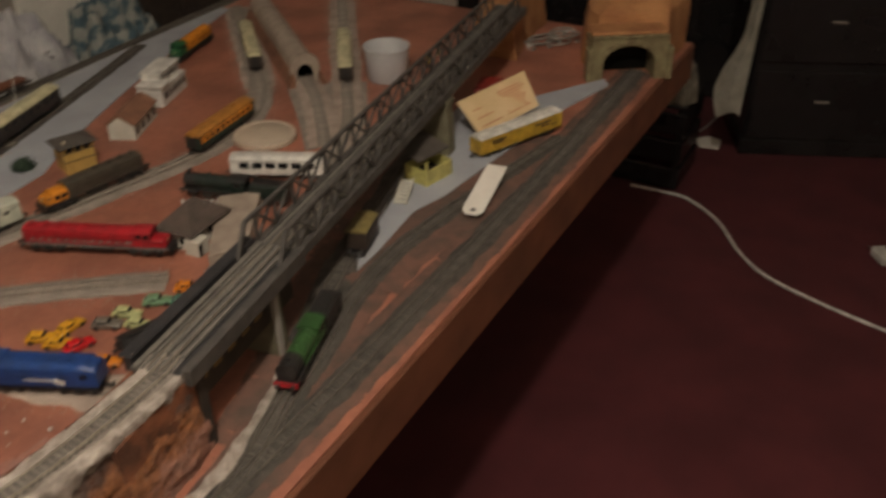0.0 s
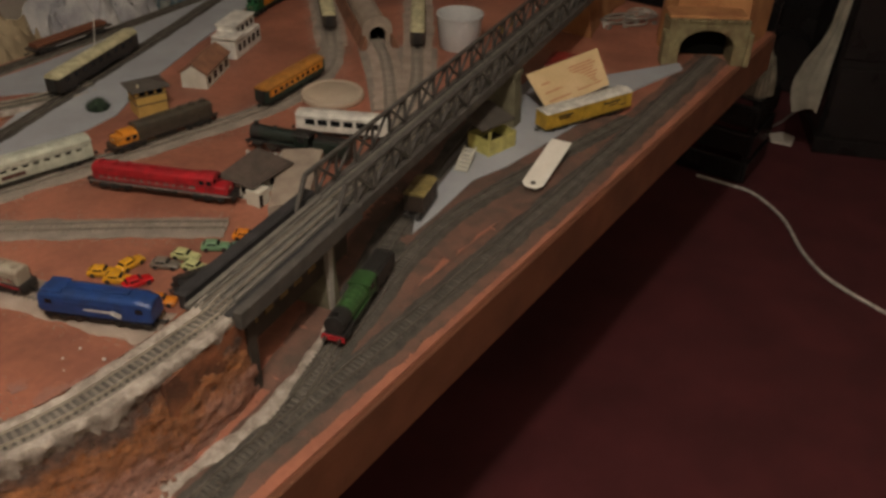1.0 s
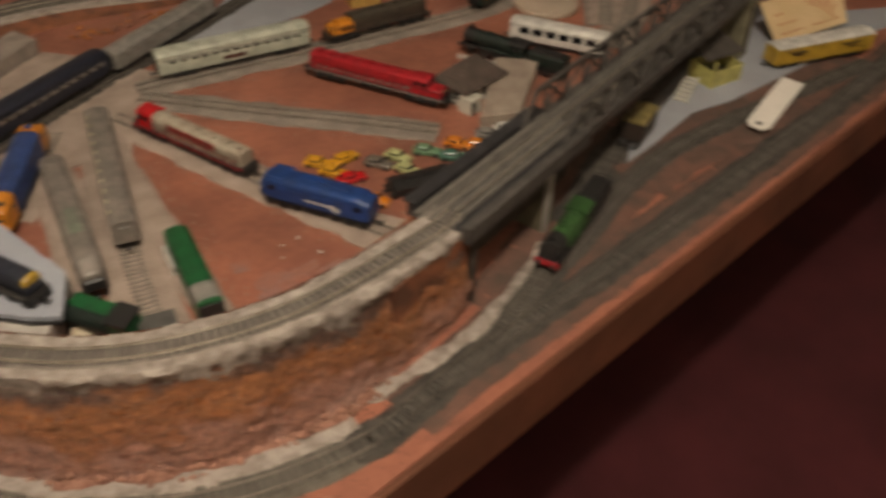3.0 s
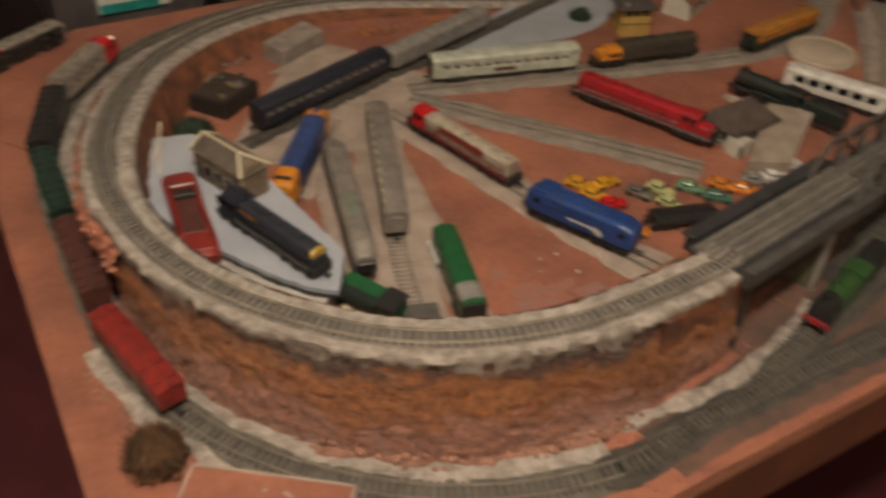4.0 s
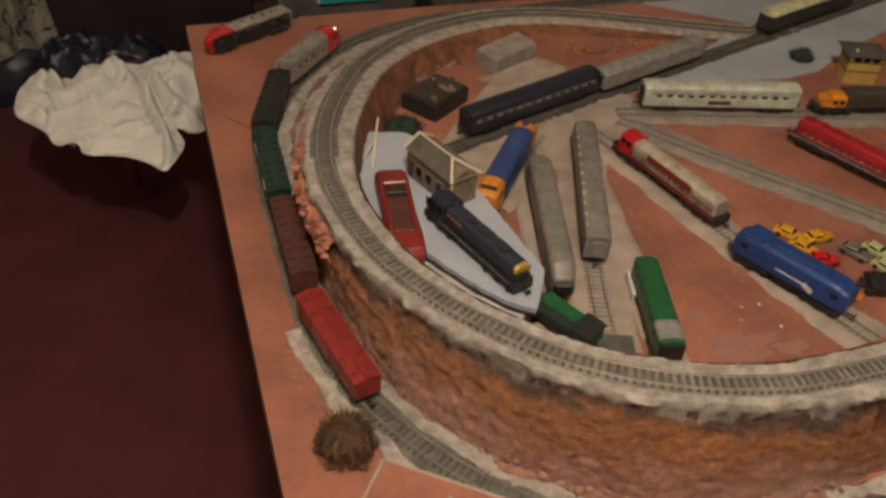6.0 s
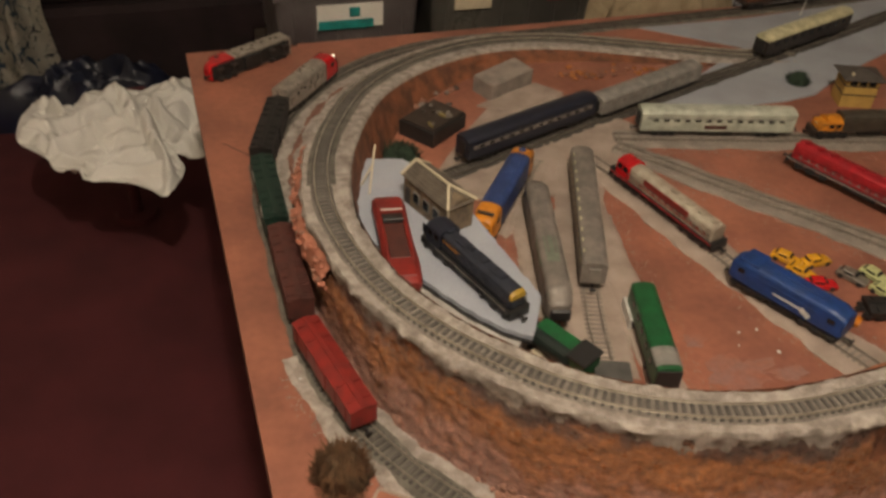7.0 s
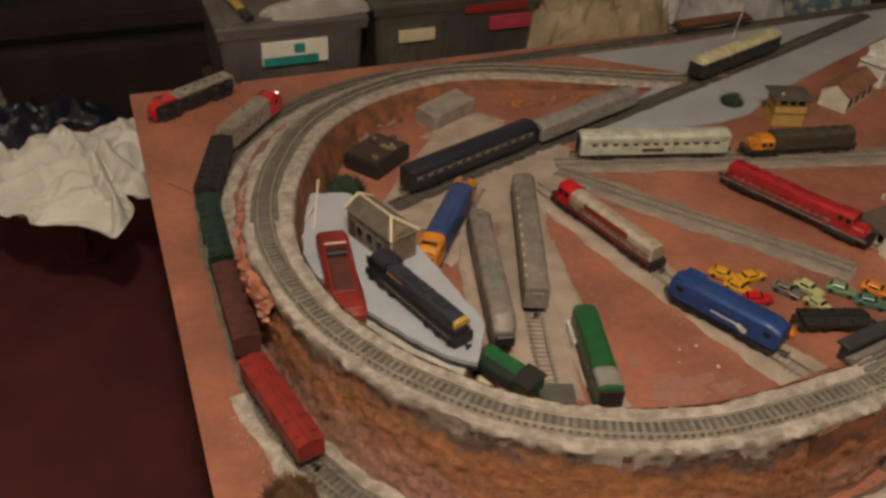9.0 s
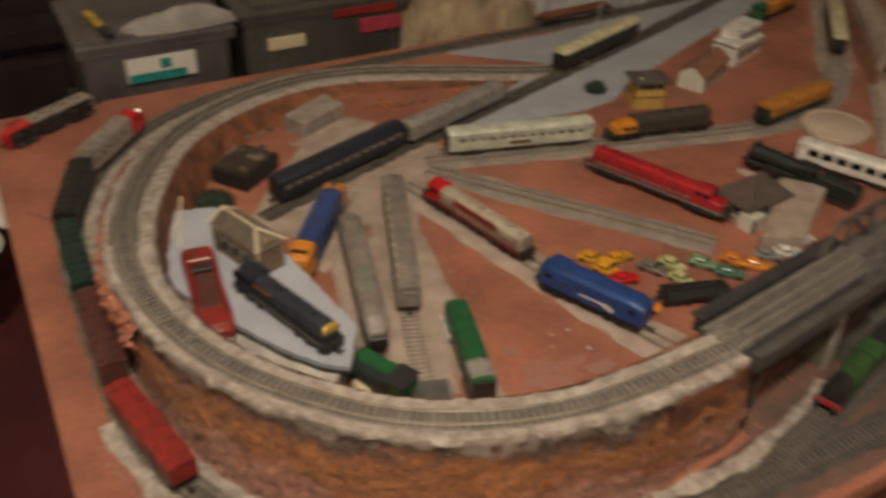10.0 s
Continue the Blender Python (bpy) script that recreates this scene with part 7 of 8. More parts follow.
def shirt():
    """A shirt thrown down: ragged outline, long rolled folds that run across it, and drooping hems."""
    rim = spline([(x, y, 0) for x, y in ((-0.385, 1.66), (-0.375, 1.75), (-0.330, 1.835), (-0.292, 1.765), (-0.250, 1.785), (-0.225, 1.832), (-0.170, 1.830), (-0.115, 1.810), (-0.060, 1.825), (0.0, 1.85), (0.06, 1.83),
                                         (0.075, 1.70), (0.06, 1.56), (0.012, 1.475), (-0.040, 1.500), (-0.030, 1.440), (-0.050, 1.375), (-0.078, 1.337), (-0.112, 1.378), (-0.160, 1.410), (-0.232, 1.432), (-0.250, 1.474),
                                         (-0.295, 1.490), (-0.318, 1.545), (-0.372, 1.615), (-0.385, 1.66))], 0.004)
    folds = []
    for tall, wide, line in ((0.020, 0.030, ((-0.232, 1.790), (-0.178, 1.825), (-0.118, 1.800), (-0.06, 1.808))), (0.030, 0.026, ((-0.243, 1.700), (-0.185, 1.742), (-0.160, 1.79))),
                             (0.036, 0.034, ((-0.365, 1.655), (-0.316, 1.662), (-0.249, 1.683), (-0.190, 1.708))), (0.034, 0.022, ((-0.302, 1.560), (-0.259, 1.572), (-0.204, 1.606), (-0.132, 1.612))),
                             (0.026, 0.014, ((-0.303, 1.525), (-0.243, 1.514), (-0.165, 1.502))), (0.026, 0.016, ((-0.279, 1.474), (-0.232, 1.484), (-0.168, 1.478), (-0.115, 1.490))),
                             (0.022, 0.018, ((-0.227, 1.435), (-0.180, 1.455), (-0.121, 1.437), (-0.079, 1.427))), (0.034, 0.020, ((-0.064, 1.355), (-0.060, 1.400), (-0.073, 1.468), (-0.097, 1.600))),
                             (0.018, 0.024, ((-0.106, 1.775), (-0.049, 1.795), (0.02, 1.815))), (0.024, 0.020, ((-0.082, 1.671), (-0.027, 1.684), (0.03, 1.662))),
                             (0.024, 0.022, ((-0.077, 1.645), (-0.036, 1.574), (0.009, 1.494))), (0.030, 0.022, ((-0.155, 1.778), (-0.134, 1.695), (-0.128, 1.612))),
                             (0.018, 0.018, ((-0.326, 1.800), (-0.302, 1.758), (-0.278, 1.702)))):
        folds.append((tall, wide, np.array([(q.x, q.y) for q in spline([(x, y, 0) for x, y in line], 0.01)])))
    mid, n = Vector((-0.155, 1.615, 0)), 96
    ring = np.array([(q.x, q.y) for q in rim[:-1]])
    grid = np.array([(mid.x, mid.y) + (ring - (mid.x, mid.y)) * (i / n) for i in range(n + 1)])
    flat = grid.reshape(-1, 2)
    warp = np.array([(noise.noise((x * 16, y * 16, 0)), noise.noise((x * 16 + 3, y * 16 + 8, 1))) for x, y in flat])
    here = flat + warp * 0.012
    best = np.zeros(len(flat))
    along, across = here.sum(1), (here[:, 0] - here[:, 1]) * 0.5
    for tall, wide, pts in folds:
        gone = 0.0
        for a, b in zip(pts, pts[1:]):
            d = b - a
            long = float(np.hypot(*d))
            t = np.clip(((here - a) @ d) / long ** 2, 0, 1)
            off = here - a - t[:, None] * d
            dist = np.hypot(off[:, 0], off[:, 1])
            rise = 1.15 * tall * np.clip(1 - (dist / (wide * 0.85)) ** 1.6, 0, None)
            won = rise > best
            best = np.where(won, rise, best)
            along = np.where(won, gone + t * long + wide * 40, along)
            across = np.where(won, dist * np.sign(d[0] * off[:, 1] - d[1] * off[:, 0]), across)
            gone += long
    bm = bmesh.new()
    rows = []
    m = len(ring)
    for i in range(n + 1):
        hang = max(0.0, (i / n - 0.84) / 0.16) ** 1.5
        row = []
        for k in range(m):
            c = i * m + k
            x, y, u, v = flat[c][0], flat[c][1], along[c], across[c]
            pleat = abs(noise.noise((u * 7, v * 42, 2.0))) * 0.010
            wx, wy = flat[c] + warp[c] * 0.030
            roll = abs(noise.noise(((wx * 0.94 + wy * 0.34) * 6, (wy * 0.94 - wx * 0.34) * 17, 7.0))) ** 0.85 * 0.084 * (1 - (i / n) ** 3)
            roll += abs(noise.noise(((wx * 0.80 - wy * 0.60) * 9, (wy * 0.80 + wx * 0.60) * 27, 11.0))) ** 0.85 * 0.036
            h = -0.014 + roll + 0.012 * noise.noise((x * 9, y * 9, 4)) + best[c] + pleat
            row.append(bm.verts.new((x, y, 0.376 + h * (1 - 0.85 * hang) + 0.002 * hang)))
        rows.append(row)
    for a, b in zip(rows, rows[1:]):
        for k in range(m):
            j = (k + 1) % m
            bm.faces.new((a[k], b[k], b[j], a[j]))
    bmesh.ops.remove_doubles(bm, verts=bm.verts[:], dist=0.00005)
    tagged(part("white_shirt", bm, M_SHIRT, None, "", 80), "crumpled white cotton shirt on an added red stool", "shirt")


shirt()
sofa = seat_block("dark_sofa", "dark brown sofa behind the layout", "sofa", M_DARKCLOTH, -1.50, 0.75, 2.55, 3.25, 0.42)
# height and width are made up to fill the black background
part("backrest", box(-0.375, 3.16, 0.68, 2.25, 0.22, 0.62, 0.05), M_DARKCLOTH, sofa)
crumple("blue_bag", "shiny dark blue bag on the floor by the sofa", "bag", M_BLUEBAG, -0.25, 2.38, 0.0, 0.25, 0.13, 0.205, 5.1, 3.0, 40)


def quilt_material():
    """Pale washed cotton with ragged blue and dark flowers."""
    m = material("floral_quilt", (0.58, 0.55, 0.46), (0.42, 0.40, 0.34), 0.9, 0, 14.0, 220.0, bump=0.4)
    nt = m.node_tree
    b = nt.nodes["Principled BSDF"]
    plain = b.inputs["Base Color"].links[0].from_socket
    co = nt.nodes.new("ShaderNodeTexCoord")
    for scale, low, high, colour in ((17.0, 0.56, 0.62, (0.045, 0.085, 0.125)), (31.0, 0.60, 0.65, (0.030, 0.036, 0.045)), (26.0, 0.64, 0.68, (0.10, 0.15, 0.17))):
        n = nt.nodes.new("ShaderNodeTexNoise")
        n.inputs["Scale"].default_value, n.inputs["Detail"].default_value, n.inputs["Distortion"].default_value = scale, 4, 1.4
        r = nt.nodes.new("ShaderNodeMapRange")
        r.inputs["From Min"].default_value, r.inputs["From Max"].default_value = low, high
        x = nt.nodes.new("ShaderNodeMix")
        x.data_type = "RGBA"
        x.inputs["B"].default_value = (*colour, 1)
        nt.links.new(co.outputs["Object"], n.inputs["Vector"])
        nt.links.new(n.outputs["Fac"], r.inputs["Value"])
        nt.links.new(r.outputs["Result"], x.inputs["Factor"])
        nt.links.new(plain, x.inputs["A"])
        plain = x.outputs["Result"]
    nt.links.new(plain, b.inputs["Base Color"])
    return m


def quilt():
    """A patterned quilt hanging off the sofa arm in deep folds down to the carpet."""
    bm = bmesh.new()
    rows = []
    for i in range(46):
        f = i / 45
        row = []
        for k in range(70):
            u = k / 69
            fold = math.sin(u * 17 + 1.8 * math.sin(f * 3) + 2 * noise.noise((u * 4, f * 2, 1))) * (0.022 + 0.03 * f) + 0.02 * noise.noise((u * 7, f * 6, 5))
            wide = 0.40 - 0.05 * math.sin(f * math.pi)
            z = 0.66 * (1 - f) ** 1.05 + 0.012
            row.append(bm.verts.new((-0.715 + wide * u + 0.03 * f * noise.noise((f * 5, 2, 0)), 2.54 - 0.10 * f ** 2 - fold, z + 0.006 * noise.noise((u * 20, f * 20, 3)))))
        rows.append(row)
    for a, b in zip(rows, rows[1:]):
        for k in range(69):
            bm.faces.new((a[k], a[k + 1], b[k + 1], b[k]))
    bmesh.ops.solidify(bm, geom=bm.faces[:], thickness=0.010)
    tagged(part("floral_quilt", bm, quilt_material(), None, "", 70), "grey-blue floral quilt hanging off the sofa to the carpet", "quilt")


quilt()


def bench():
    t = thing("back_bench", "dark low bench along the back of the layout", "bench")
    part("top", box(1.28, 1.66, 0.43, 2.16, 0.62, 0.04, 0.004), M_DARKPIER, t)
    for x in (0.25, 1.28, 2.3):
        for y in (1.40, 1.92):
            part("leg", box(x, y, 0.205, 0.05, 0.05, 0.41, 0.003), M_DARKPIER, t)
    part("apron", box(1.28, 1.365, 0.33, 2.10, 0.02, 0.16, 0.002), M_DARKPIER, t)


bench()


def storage_tub(label, x0, x1, y0, y1, z0, z1, tag=False, contents=(), shell=M_CLEAR):
    t = thing("storage_tub", label, "storage tub", "plastic storage tubs")
    cx, cy, w, d = (x0 + x1) / 2, (y0 + y1) / 2, x1 - x0, y1 - y0

    def ring(k, z):
        return [(cx + sx * w / 2 * k, cy + sy * d / 2 * k, z) for sx, sy in ((-1, -1), (1, -1), (1, 1), (-1, 1))]

    bm = loft([ring(0.92, z0), ring(0.99, z1 - 0.03), ring(1.02, z1 - 0.028), ring(1.02, z1 - 0.012)])
    bmesh.ops.bevel(bm, geom=[e for e in bm.edges if abs(e.verts[0].co.z - e.verts[1].co.z) > 0.05], offset=0.02, segments=3, affect="EDGES", profile=0.5)
    part("body", bm, shell, t, "cloudy plastic body")
    lid = part("lid", slab([(x, y) for x, y, _ in ring(1.04, 0)], z1 - 0.012, z1, 0.004), shell, t, "cloudy plastic lid")
    part("lid_rib", slab([(x, y) for x, y, _ in ring(0.86, 0)], z1, z1 + 0.005, 0.002), shell, lid)
    for k in range(6):
        part("rib", box(x0 + 0.04 + k * (w - 0.08) / 5, y0 + 0.006, (z0 + z1) / 2 - 0.01, 0.006, 0.012, (z1 - z0) * 0.7, 0.002), shell, t)
    if tag:
        lab = part("label", box(x0 + w * 0.5, y0 - 0.004, z1 - 0.068, 0.150, 0.004, 0.055, 0.0006), M_PAPER, t, "white paper label")
        part("label_band", box(x0 + w * 0.47, y0 - 0.0066, z1 - 0.086, 0.125, 0.002, 0.020), M_TEALBAND, lab, "teal printed band")
        part("label_mark", box(x0 + w * 0.53, y0 - 0.0066, z1 - 0.059, 0.024, 0.002, 0.022, 0.0004), M_TEALBAND, lab, "teal printed mark")
    for n, (x, z, sx, sz, mat) in enumerate(contents):
        part("packet", box(x, y0 - 0.003, z, sx, 0.006, sz, 0.001), mat, t, "coloured packet showing")
    return t


storage_tub("cloudy plastic storage tub with a teal and white label", 0.205, 0.535, 1.56, 1.86, 0.45, 0.715, True)
storage_tub("cloudy plastic storage tub with pink packets", 0.56, 0.975, 1.56, 1.90, 0.45, 0.735, False, ((0.90, 0.665, 0.11, 0.035, M_PINK), (0.86, 0.705, 0.16, 0.02, DULLRED), (0.66, 0.655, 0.09, 0.03, M_STICK)), M_CLEARDARK)
crumple("rolled_cloth", "rolled pale grey cloth on the storage tub", "cloth", M_ROLL, 0.43, 1.60, 0.712, 0.125, 0.034, 0.050, 3.3, 2.0, 30, ragged=0.1)
tool = thing("craft_knife", "yellow craft knife with black end on the storage tub", "knife")
part("handle", box(0, 0.03, 0.008, 0.020, 0.11, 0.012, 0.003), M_YELLOW, tool, "yellow plastic handle")
part("black_end", box(0, -0.045, 0.008, 0.022, 0.05, 0.013, 0.003), BLACKP, tool, "black plastic end")
tool.matrix_basis = pose(0.268, 1.64, 0.720, 0, 0, 8)
crumple("crumpled_sacking", "tan crumpled sacking on the bench", "sacking", M_SACK, 1.16, 1.58, 0.44, 0.19, 0.17, 0.34, 4.2, 3.5, 50)
crumple("crumpled_cloth", "crumpled grey patterned cloth on the bench", "cloth", M_STONEPAPER, 1.52, 1.60, 0.44, 0.22, 0.20, 0.36, 6.7, 5.0, 60)
crumple("crumpled_cloth", "crumpled pale cloth on the bench end", "cloth", M_QUILT, 1.86, 1.58, 0.44, 0.16, 0.16, 0.34, 9.2, 5.0, 50)
tagged(part("pale_board", box(2.02, 1.95, 0.75, 0.34, 0.02, 0.80, 0.003), M_WHITEWALLP), "pale panel standing behind the bench", "panel")


def cupboard():
    t = thing("dark_cupboard", "dark brown cupboard against the back wall", "cupboard")
    part("body", box(2.62, 2.28, 0.85, 0.75, 0.45, 1.70, 0.006), M_DARKPIER, t)
    for s in (-1, 1):
        d = part("door", box(2.62 + s * 0.185, 2.045, 0.85, 0.36, 0.02, 1.62, 0.003), M_DARKPIER, t)
        part("handle", rod((2.62 + s * 0.03, 2.028, 0.82), (2.62 + s * 0.03, 2.028, 0.94), 0.006, 8), STEEL, d)


cupboard()


def black_cabinet():
    t = thing("black_cabinet", "glossy black cabinet with steel handles", "cabinet")
    L, D, H = 1.5, 0.45, 1.10
    part("body", box(0, 0, H / 2, L, D, H, 0.006), M_BLACKGLOSS, t)
    part("plinth", box(0, -0.01, 0.03, L + 0.01, D, 0.06, 0.003), M_BLACKGLOSS, t)
    for k in range(3):
        for r, z in enumerate((0.20, 0.49, 0.80)):
            d = part("drawer_front", box(-L / 3 + k * L / 3, -D / 2 - 0.008, z, L / 3 - 0.02, 0.016, 0.26, 0.004), M_BLACKGLOSS, t)
            part("handle", box(-L / 3 + k * L / 3, -D / 2 - 0.024, z + 0.02, 0.05, 0.012, 0.008, 0.002), CHROME, d, "bright steel handle")
    t.matrix_basis = pose(3.79, -0.60, 0, 0, 0, -67)
    return t


black_cabinet()


def wardrobe():
    # made-up black body that hides the pale wall and keeps this corner dark
    t = thing("dark_fill_wardrobe", "tall black wardrobe added to darken the end wall", "wardrobe")
    part("body", box(4.02, 0.75, 0.98, 0.50, 1.40, 1.96, 0.006), M_BLACKGLOSS, t)
    for k in range(3):
        d = part("door", box(3.762, 0.285 + k * 0.465, 1.0, 0.018, 0.455, 1.86, 0.003), M_BLACKGLOSS, t)
        part("handle", rod((3.742, 0.46 + k * 0.465, 0.95), (3.742, 0.46 + k * 0.465, 1.08), 0.005, 8), STEEL, d)


wardrobe()


M_HANGCLOTH = material("hanging_cotton", (0.62, 0.60, 0.50), (0.42, 0.40, 0.33), 0.9, 0, 16.0, 300.0, bump=0.4)


def hanging_cloth():
    """A pale cloth hanging beyond the tunnel end: one straight edge, one bulging in folds."""
    bm = bmesh.new()
    rows = []
    for i in range(40):
        f = i / 39
        z = 0.285 + 0.80 * f
        straight = -0.030 - 0.012 * min(1.0, f * 2.2)
        bulge = 0.030 + 0.034 * math.exp(-((f - 0.11) / 0.12) ** 2) - 0.036 * min(1.0, max(0.0, f - 0.20) / 0.18) + 0.006 * noise.noise((f * 14, 0, 2))
        row = []
        for k in range(15):
            u = k / 14
            fold = 0.010 * math.sin(u * 11 + f * 2.0) * (0.4 + 0.6 * f) + 0.005 * noise.noise((u * 5, f * 12, 7))
            row.append(bm.verts.new((2.95 + fold, straight + (bulge - straight) * u, z + 0.012 * math.sin(u * 5) * (1 - f))))
        rows.append(row)
    for a, b in zip(rows, rows[1:]):
        for k in range(14):
            bm.faces.new((a[k], a[k + 1], b[k + 1], b[k]))
    bmesh.ops.solidify(bm, geom=bm.faces[:], thickness=0.004)
    tagged(part("hanging_cloth", bm, M_HANGCLOTH, None, "", 60), "pale strip of cloth hanging past the board end", "cloth")


hanging_cloth()
# made-up support for the cloth, black to vanish in the dark
pole = thing("added_stand", "unseen thin black stand added to hold up the cloth", "stand")
part("pole", rod((3.15, 0.20, 0.0), (3.15, 0.20, 1.10), 0.006, 10), M_BLACKGLOSS, pole)
part("foot", rod((3.15, 0.20, 0.0), (3.15, 0.20, 0.012), 0.030, 14, 0.012), M_BLACKGLOSS, pole)
part("arm", rod((3.15, 0.20, 1.085), (2.960, -0.01, 1.085), 0.006, 8), M_BLACKGLOSS, pole)
part("cross_bar", rod((2.960, -0.05, 1.085), (2.960, 0.03, 1.085), 0.008, 8), M_BLACKGLOSS, pole)
M_BAG = material("cloudy_bag", (0.20, 0.18, 0.14), (0.06, 0.052, 0.04), 0.16, 0, 14.0, 120.0, bump=0.6)
crumple("plastic_bag", "cloudy crumpled plastic bag beyond the board end", "bag", M_BAG, 2.945, 0.165, 0.314, 0.055, 0.045, 0.15, 7.7, 4.0, 30)
# crate is added: it fills the dark patch of floor and carries the bag
crate = thing("dark_fill_crate", "black slatted crate added for the dark floor below the bag", "crate")
for z in (0.045, 0.145, 0.245):
    for y in (0.13, 0.43):
        part("slat", box(3.0, y, z, 0.24, 0.012, 0.075, 0.003), M_BLACKGLOSS, crate)
    for x in (2.886, 3.114):
        part("slat", box(x, 0.28, z, 0.012, 0.288, 0.075, 0.003), M_BLACKGLOSS, crate)
for x in (2.90, 3.10):
    for y in (0.144, 0.416):
        part("corner_post", box(x, y, 0.15, 0.022, 0.022, 0.30, 0.003), M_BLACKGLOSS, crate)
part("lid", box(3.0, 0.28, 0.308, 0.25, 0.315, 0.012, 0.003), M_BLACKGLOSS, crate)


def cable(points, r, mat, label):
    bm = bmesh.new()
    line = spline(points, 0.02)
    rings = []
    for q, d, left in frames_of(line):
        up = d.cross(left)
        rings.append([bm.verts.new(q + left * r * math.cos(a) + up * r * math.sin(a)) for a in np.linspace(0, 2 * math.pi, 8, endpoint=False)])
    for a, b in zip(rings, rings[1:]):
        for k in range(8):
            bm.faces.new((a[k], a[(k + 1) % 8], b[(k + 1) % 8], b[k]))
    return tagged(part("cable", bm, mat, None, "", 60), label, "cable")


cable([(2.850, 0.275, 0.006), (2.853, 0.161, 0.006), (2.842, 0.072, 0.006), (2.742, -0.053, 0.006), (2.582, -0.16, 0.006), (2.482, -0.267, 0.006), (2.414, -0.432, 0.006), (2.36, -0.62, 0.006)], 0.0055, WHITEP, "white cable trailing over the red carpet")
cable([(3.0, 0.50, 0.006), (3.09, 0.405, 0.006), (3.223, 0.268, 0.006), (3.411, 0.177, 0.006), (3.56, 0.15, 0.01)], 0.004, GREYP, "thin grey cable on the carpet")
tagged(part("paper_scrap", slab([(3.28, 0.075), (3.36, 0.085), (3.375, 0.135), (3.33, 0.175), (3.27, 0.145)], 0.001, 0.006, 0.001), M_PAPER), "white paper scrap on the carpet", "paper scrap")
tagged(part("paper_scrap", slab([(3.40, -0.155), (3.44, -0.14), (3.43, -0.105), (3.39, -0.115)], 0.001, 0.005, 0.001), M_PAPER), "small white paper scrap on the carpet", "paper scrap")
plug = thing("power_plug", "white plastic power plug on the carpet", "plug")
part("body", box(2.745, -0.55, 0.016, 0.075, 0.045, 0.032, 0.006, pose(0, 0, 0, 0, 0, 35)), WHITEP, plug)
part("collar", rod((2.72, -0.575, 0.016), (2.695, -0.60, 0.014), 0.009, 10, 0.005), WHITEP, plug)
for k in (-1, 1):
    part("pin", rod((2.775 + k * 0.006, -0.523 - k * 0.008, 0.016), (2.79 + k * 0.006, -0.512 - k * 0.008, 0.016), 0.0025, 8), STEEL, plug)

def loose_grains(name, label, lines, near, far, count, mat, seed):
    """Scattered grains along the edges of the beds."""
    rng = random.Random(seed)
    verts, faces = [], []
    pts = [(q, left) for line in lines for q, d, left in frames_of(even(line, 0.006))]
    for _ in range(count):
        q, left = rng.choice(pts)
        o = (near + (far - near) * rng.random() ** 2.2) * rng.choice((-1, 1))
        c = q + left * o + Vector((rng.uniform(-0.004, 0.004), rng.uniform(-0.004, 0.004), 0))
        if not (0.004 < c.x < 2.2 and 0.004 < c.y < 1.21):
            continue
        r = rng.uniform(0.0006, 0.0017)
        a = rng.uniform(0, 6.28)
        n = len(verts)
        for k in range(3):
            verts.append((c.x + r * math.cos(a + k * 2.09), c.y + r * math.sin(a + k * 2.09), Z0 - 0.0004))
        verts.append((c.x, c.y, Z0 + r * 1.3))
        faces += [(n, n + 1, n + 3), (n + 1, n + 2, n + 3), (n + 2, n, n + 3)]
    me = bpy.data.meshes.new(name)
    me.from_pydata(verts, [], faces)
    me.materials.append(mat)
    tagged(new(name, me), label, "gravel", "", "stuff")


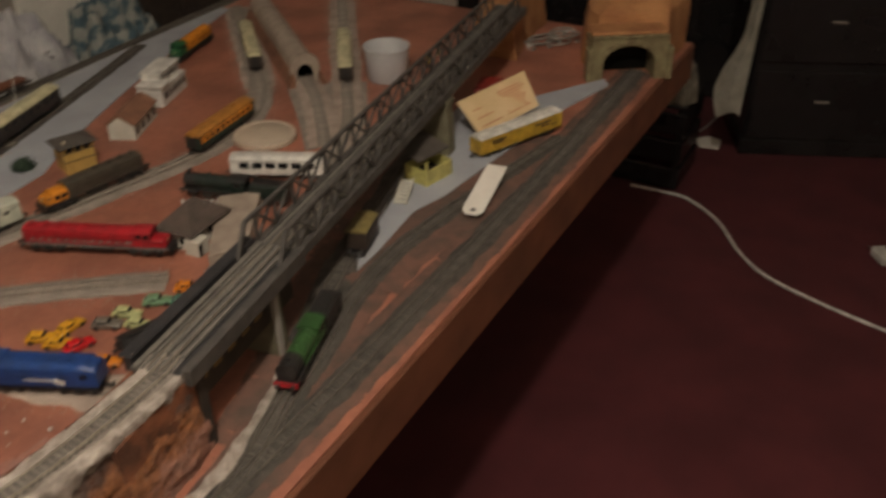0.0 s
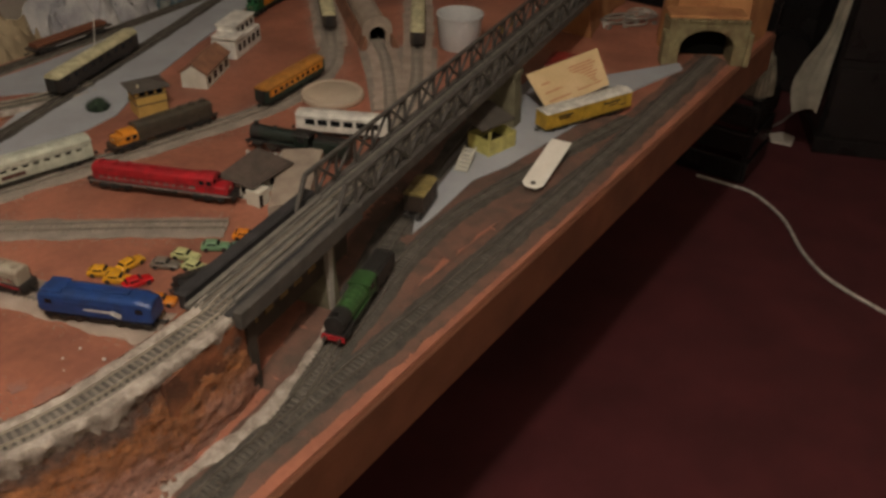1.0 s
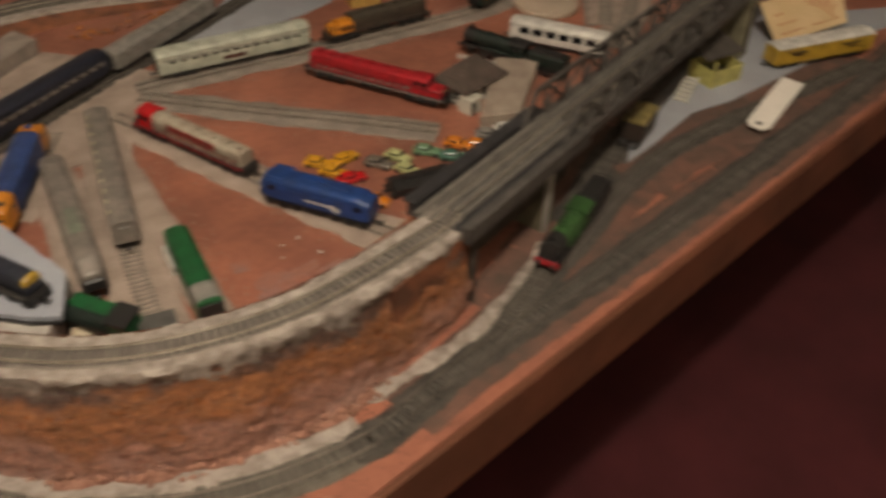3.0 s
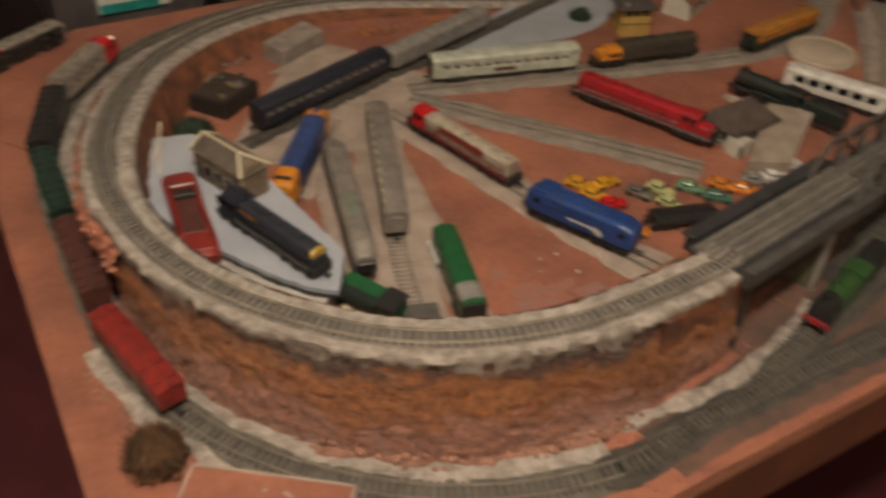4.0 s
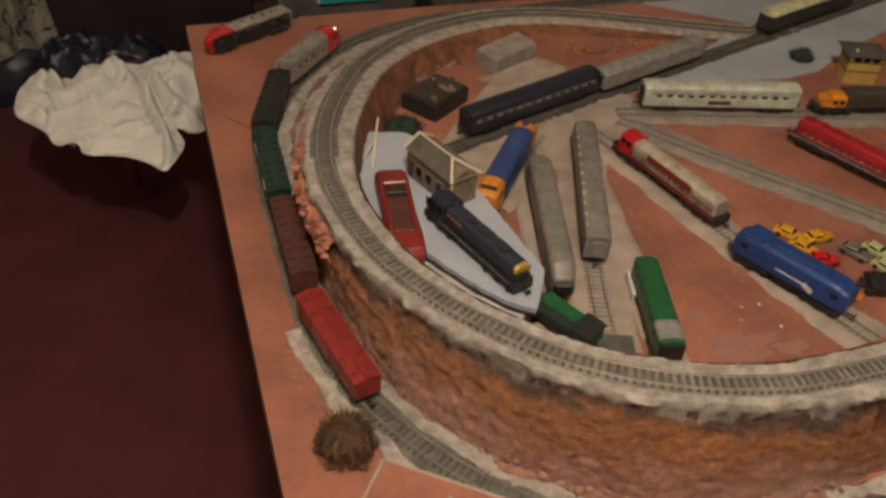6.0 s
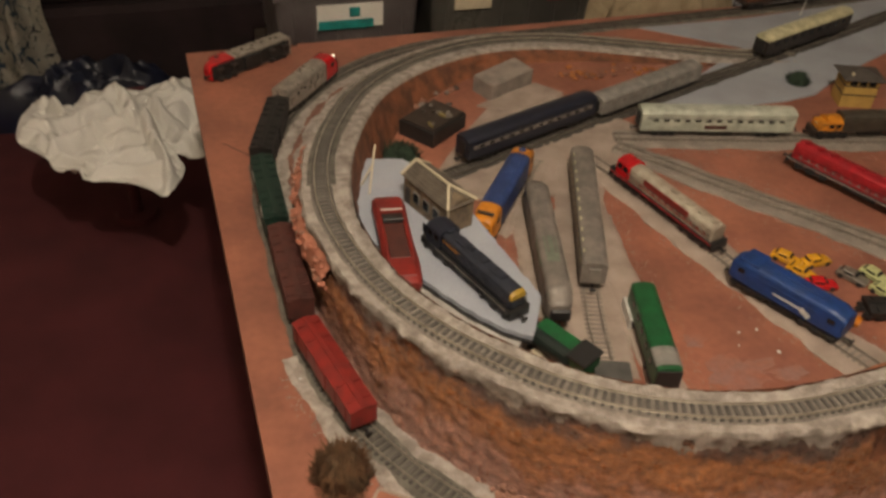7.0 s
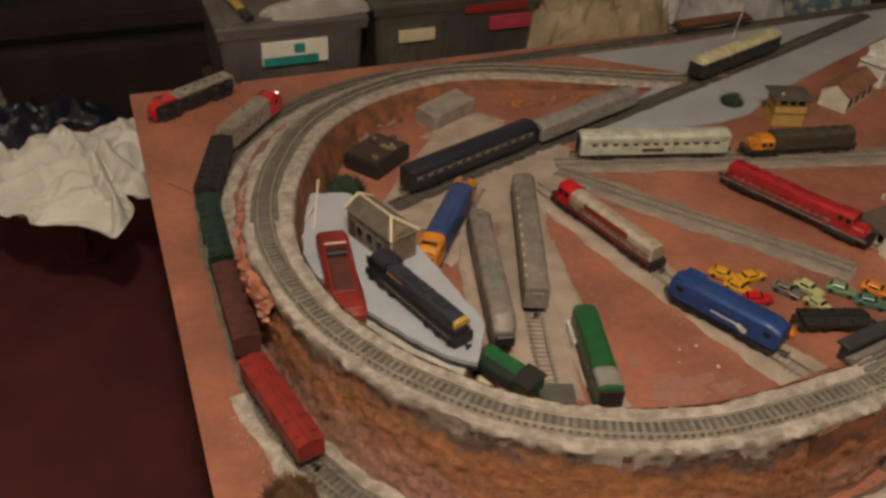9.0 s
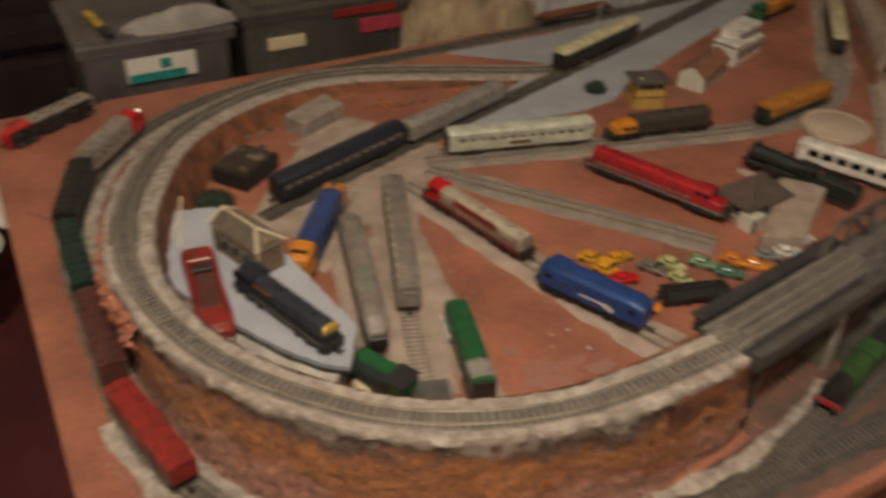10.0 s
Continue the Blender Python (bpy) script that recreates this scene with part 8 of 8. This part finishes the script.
loose_grains("loose_gravel", "loose dark gravel spilled along the front tracks", [[p for p in OUTER if p.y < 0.3], BRANCH, INNERFRONT], 0.017, 0.040, 5200, M_DARKBALLAST, 5)
loose_grains("loose_sand", "loose pale sand spilled along the yard tracks", [YARD_WHITE, YARD_MID, YARD_RED, YARD_G1, YARD_G2, YARD_BY, YARD_GREEN, FAR_A, FAR_B], 0.028, 0.052, 6000, M_APRON, 6)
loose_grains("loose_sand", "loose pale sand spilled along the outer curve", [[p for p in OUTER if p.x < 0.4 and p.y < 0.42]], 0.034, 0.048, 700, M_BALLAST, 7)


# ---- rails, with their sleepers, last ----
def raised(line, dz):
    return [p + Vector((0, 0, dz)) for p in line]


railway_track("raised loop track with dull rails and dark sleepers", raised([p for p in RING if p.y < 0.5 and p.x < 0.9], 0.001), HALFBURIED)
railway_track("raised loop track running down to the back", raised([p for p in RING if p.y >= 0.492], 0.001), HALFBURIED)
k = min(range(len(OUTER)), key=lambda i: abs(OUTER[i].x - 0.45) + OUTER[i].y)
e = min(range(len(OUTER)), key=lambda i: abs(OUTER[i].x - 0.60) + abs(OUTER[i].y - 1.17))
railway_track("front straight of the outer loop on dark ballast", raised(OUTER[:k + 1], 0.0016), None, M_RAILDARK)
railway_track("curved end of the outer loop on dark ballast", raised(OUTER[k:e + 1], 0.0016), None, M_RAILDUST)
railway_track("back straight of the outer loop", raised(OUTER[e:], 0.0016), None, M_RAILDARK)
for words, line, tie in (("branch track on dark ballast by the front edge", BRANCH, SLEEPER), ("dark track passing under the bridge", INNERFRONT, SLEEPER), ("back yard track with dark sleepers", YARD_BACK, SLEEPER),
                         ("sandy yard track with dull rails", YARD_WHITE, DUSTY), ("empty sandy yard track with dull rails", YARD_MID, DUSTY), ("yard track behind a red and white locomotive", YARD_RED, DUSTY),
                         ("short yard stub track ending in a buffer", YARD_G2, DUSTY), ("yard stub track under a grey railcar", YARD_G1, DUSTY), ("yard stub track under a blue locomotive", YARD_BY, DUSTY),
                         ("far sandy track under a cream-roofed coach", FAR_A, DUSTY), ("far sandy track behind the bridge", FAR_B, DUSTY), ("short sandy track out of the engine shed", FAR_C, DUSTY)):
    railway_track(words, raised(line, 0.0016 if tie is SLEEPER else 0.0018), tie, M_RAILDARK if tie is SLEEPER else M_RAILDUST)
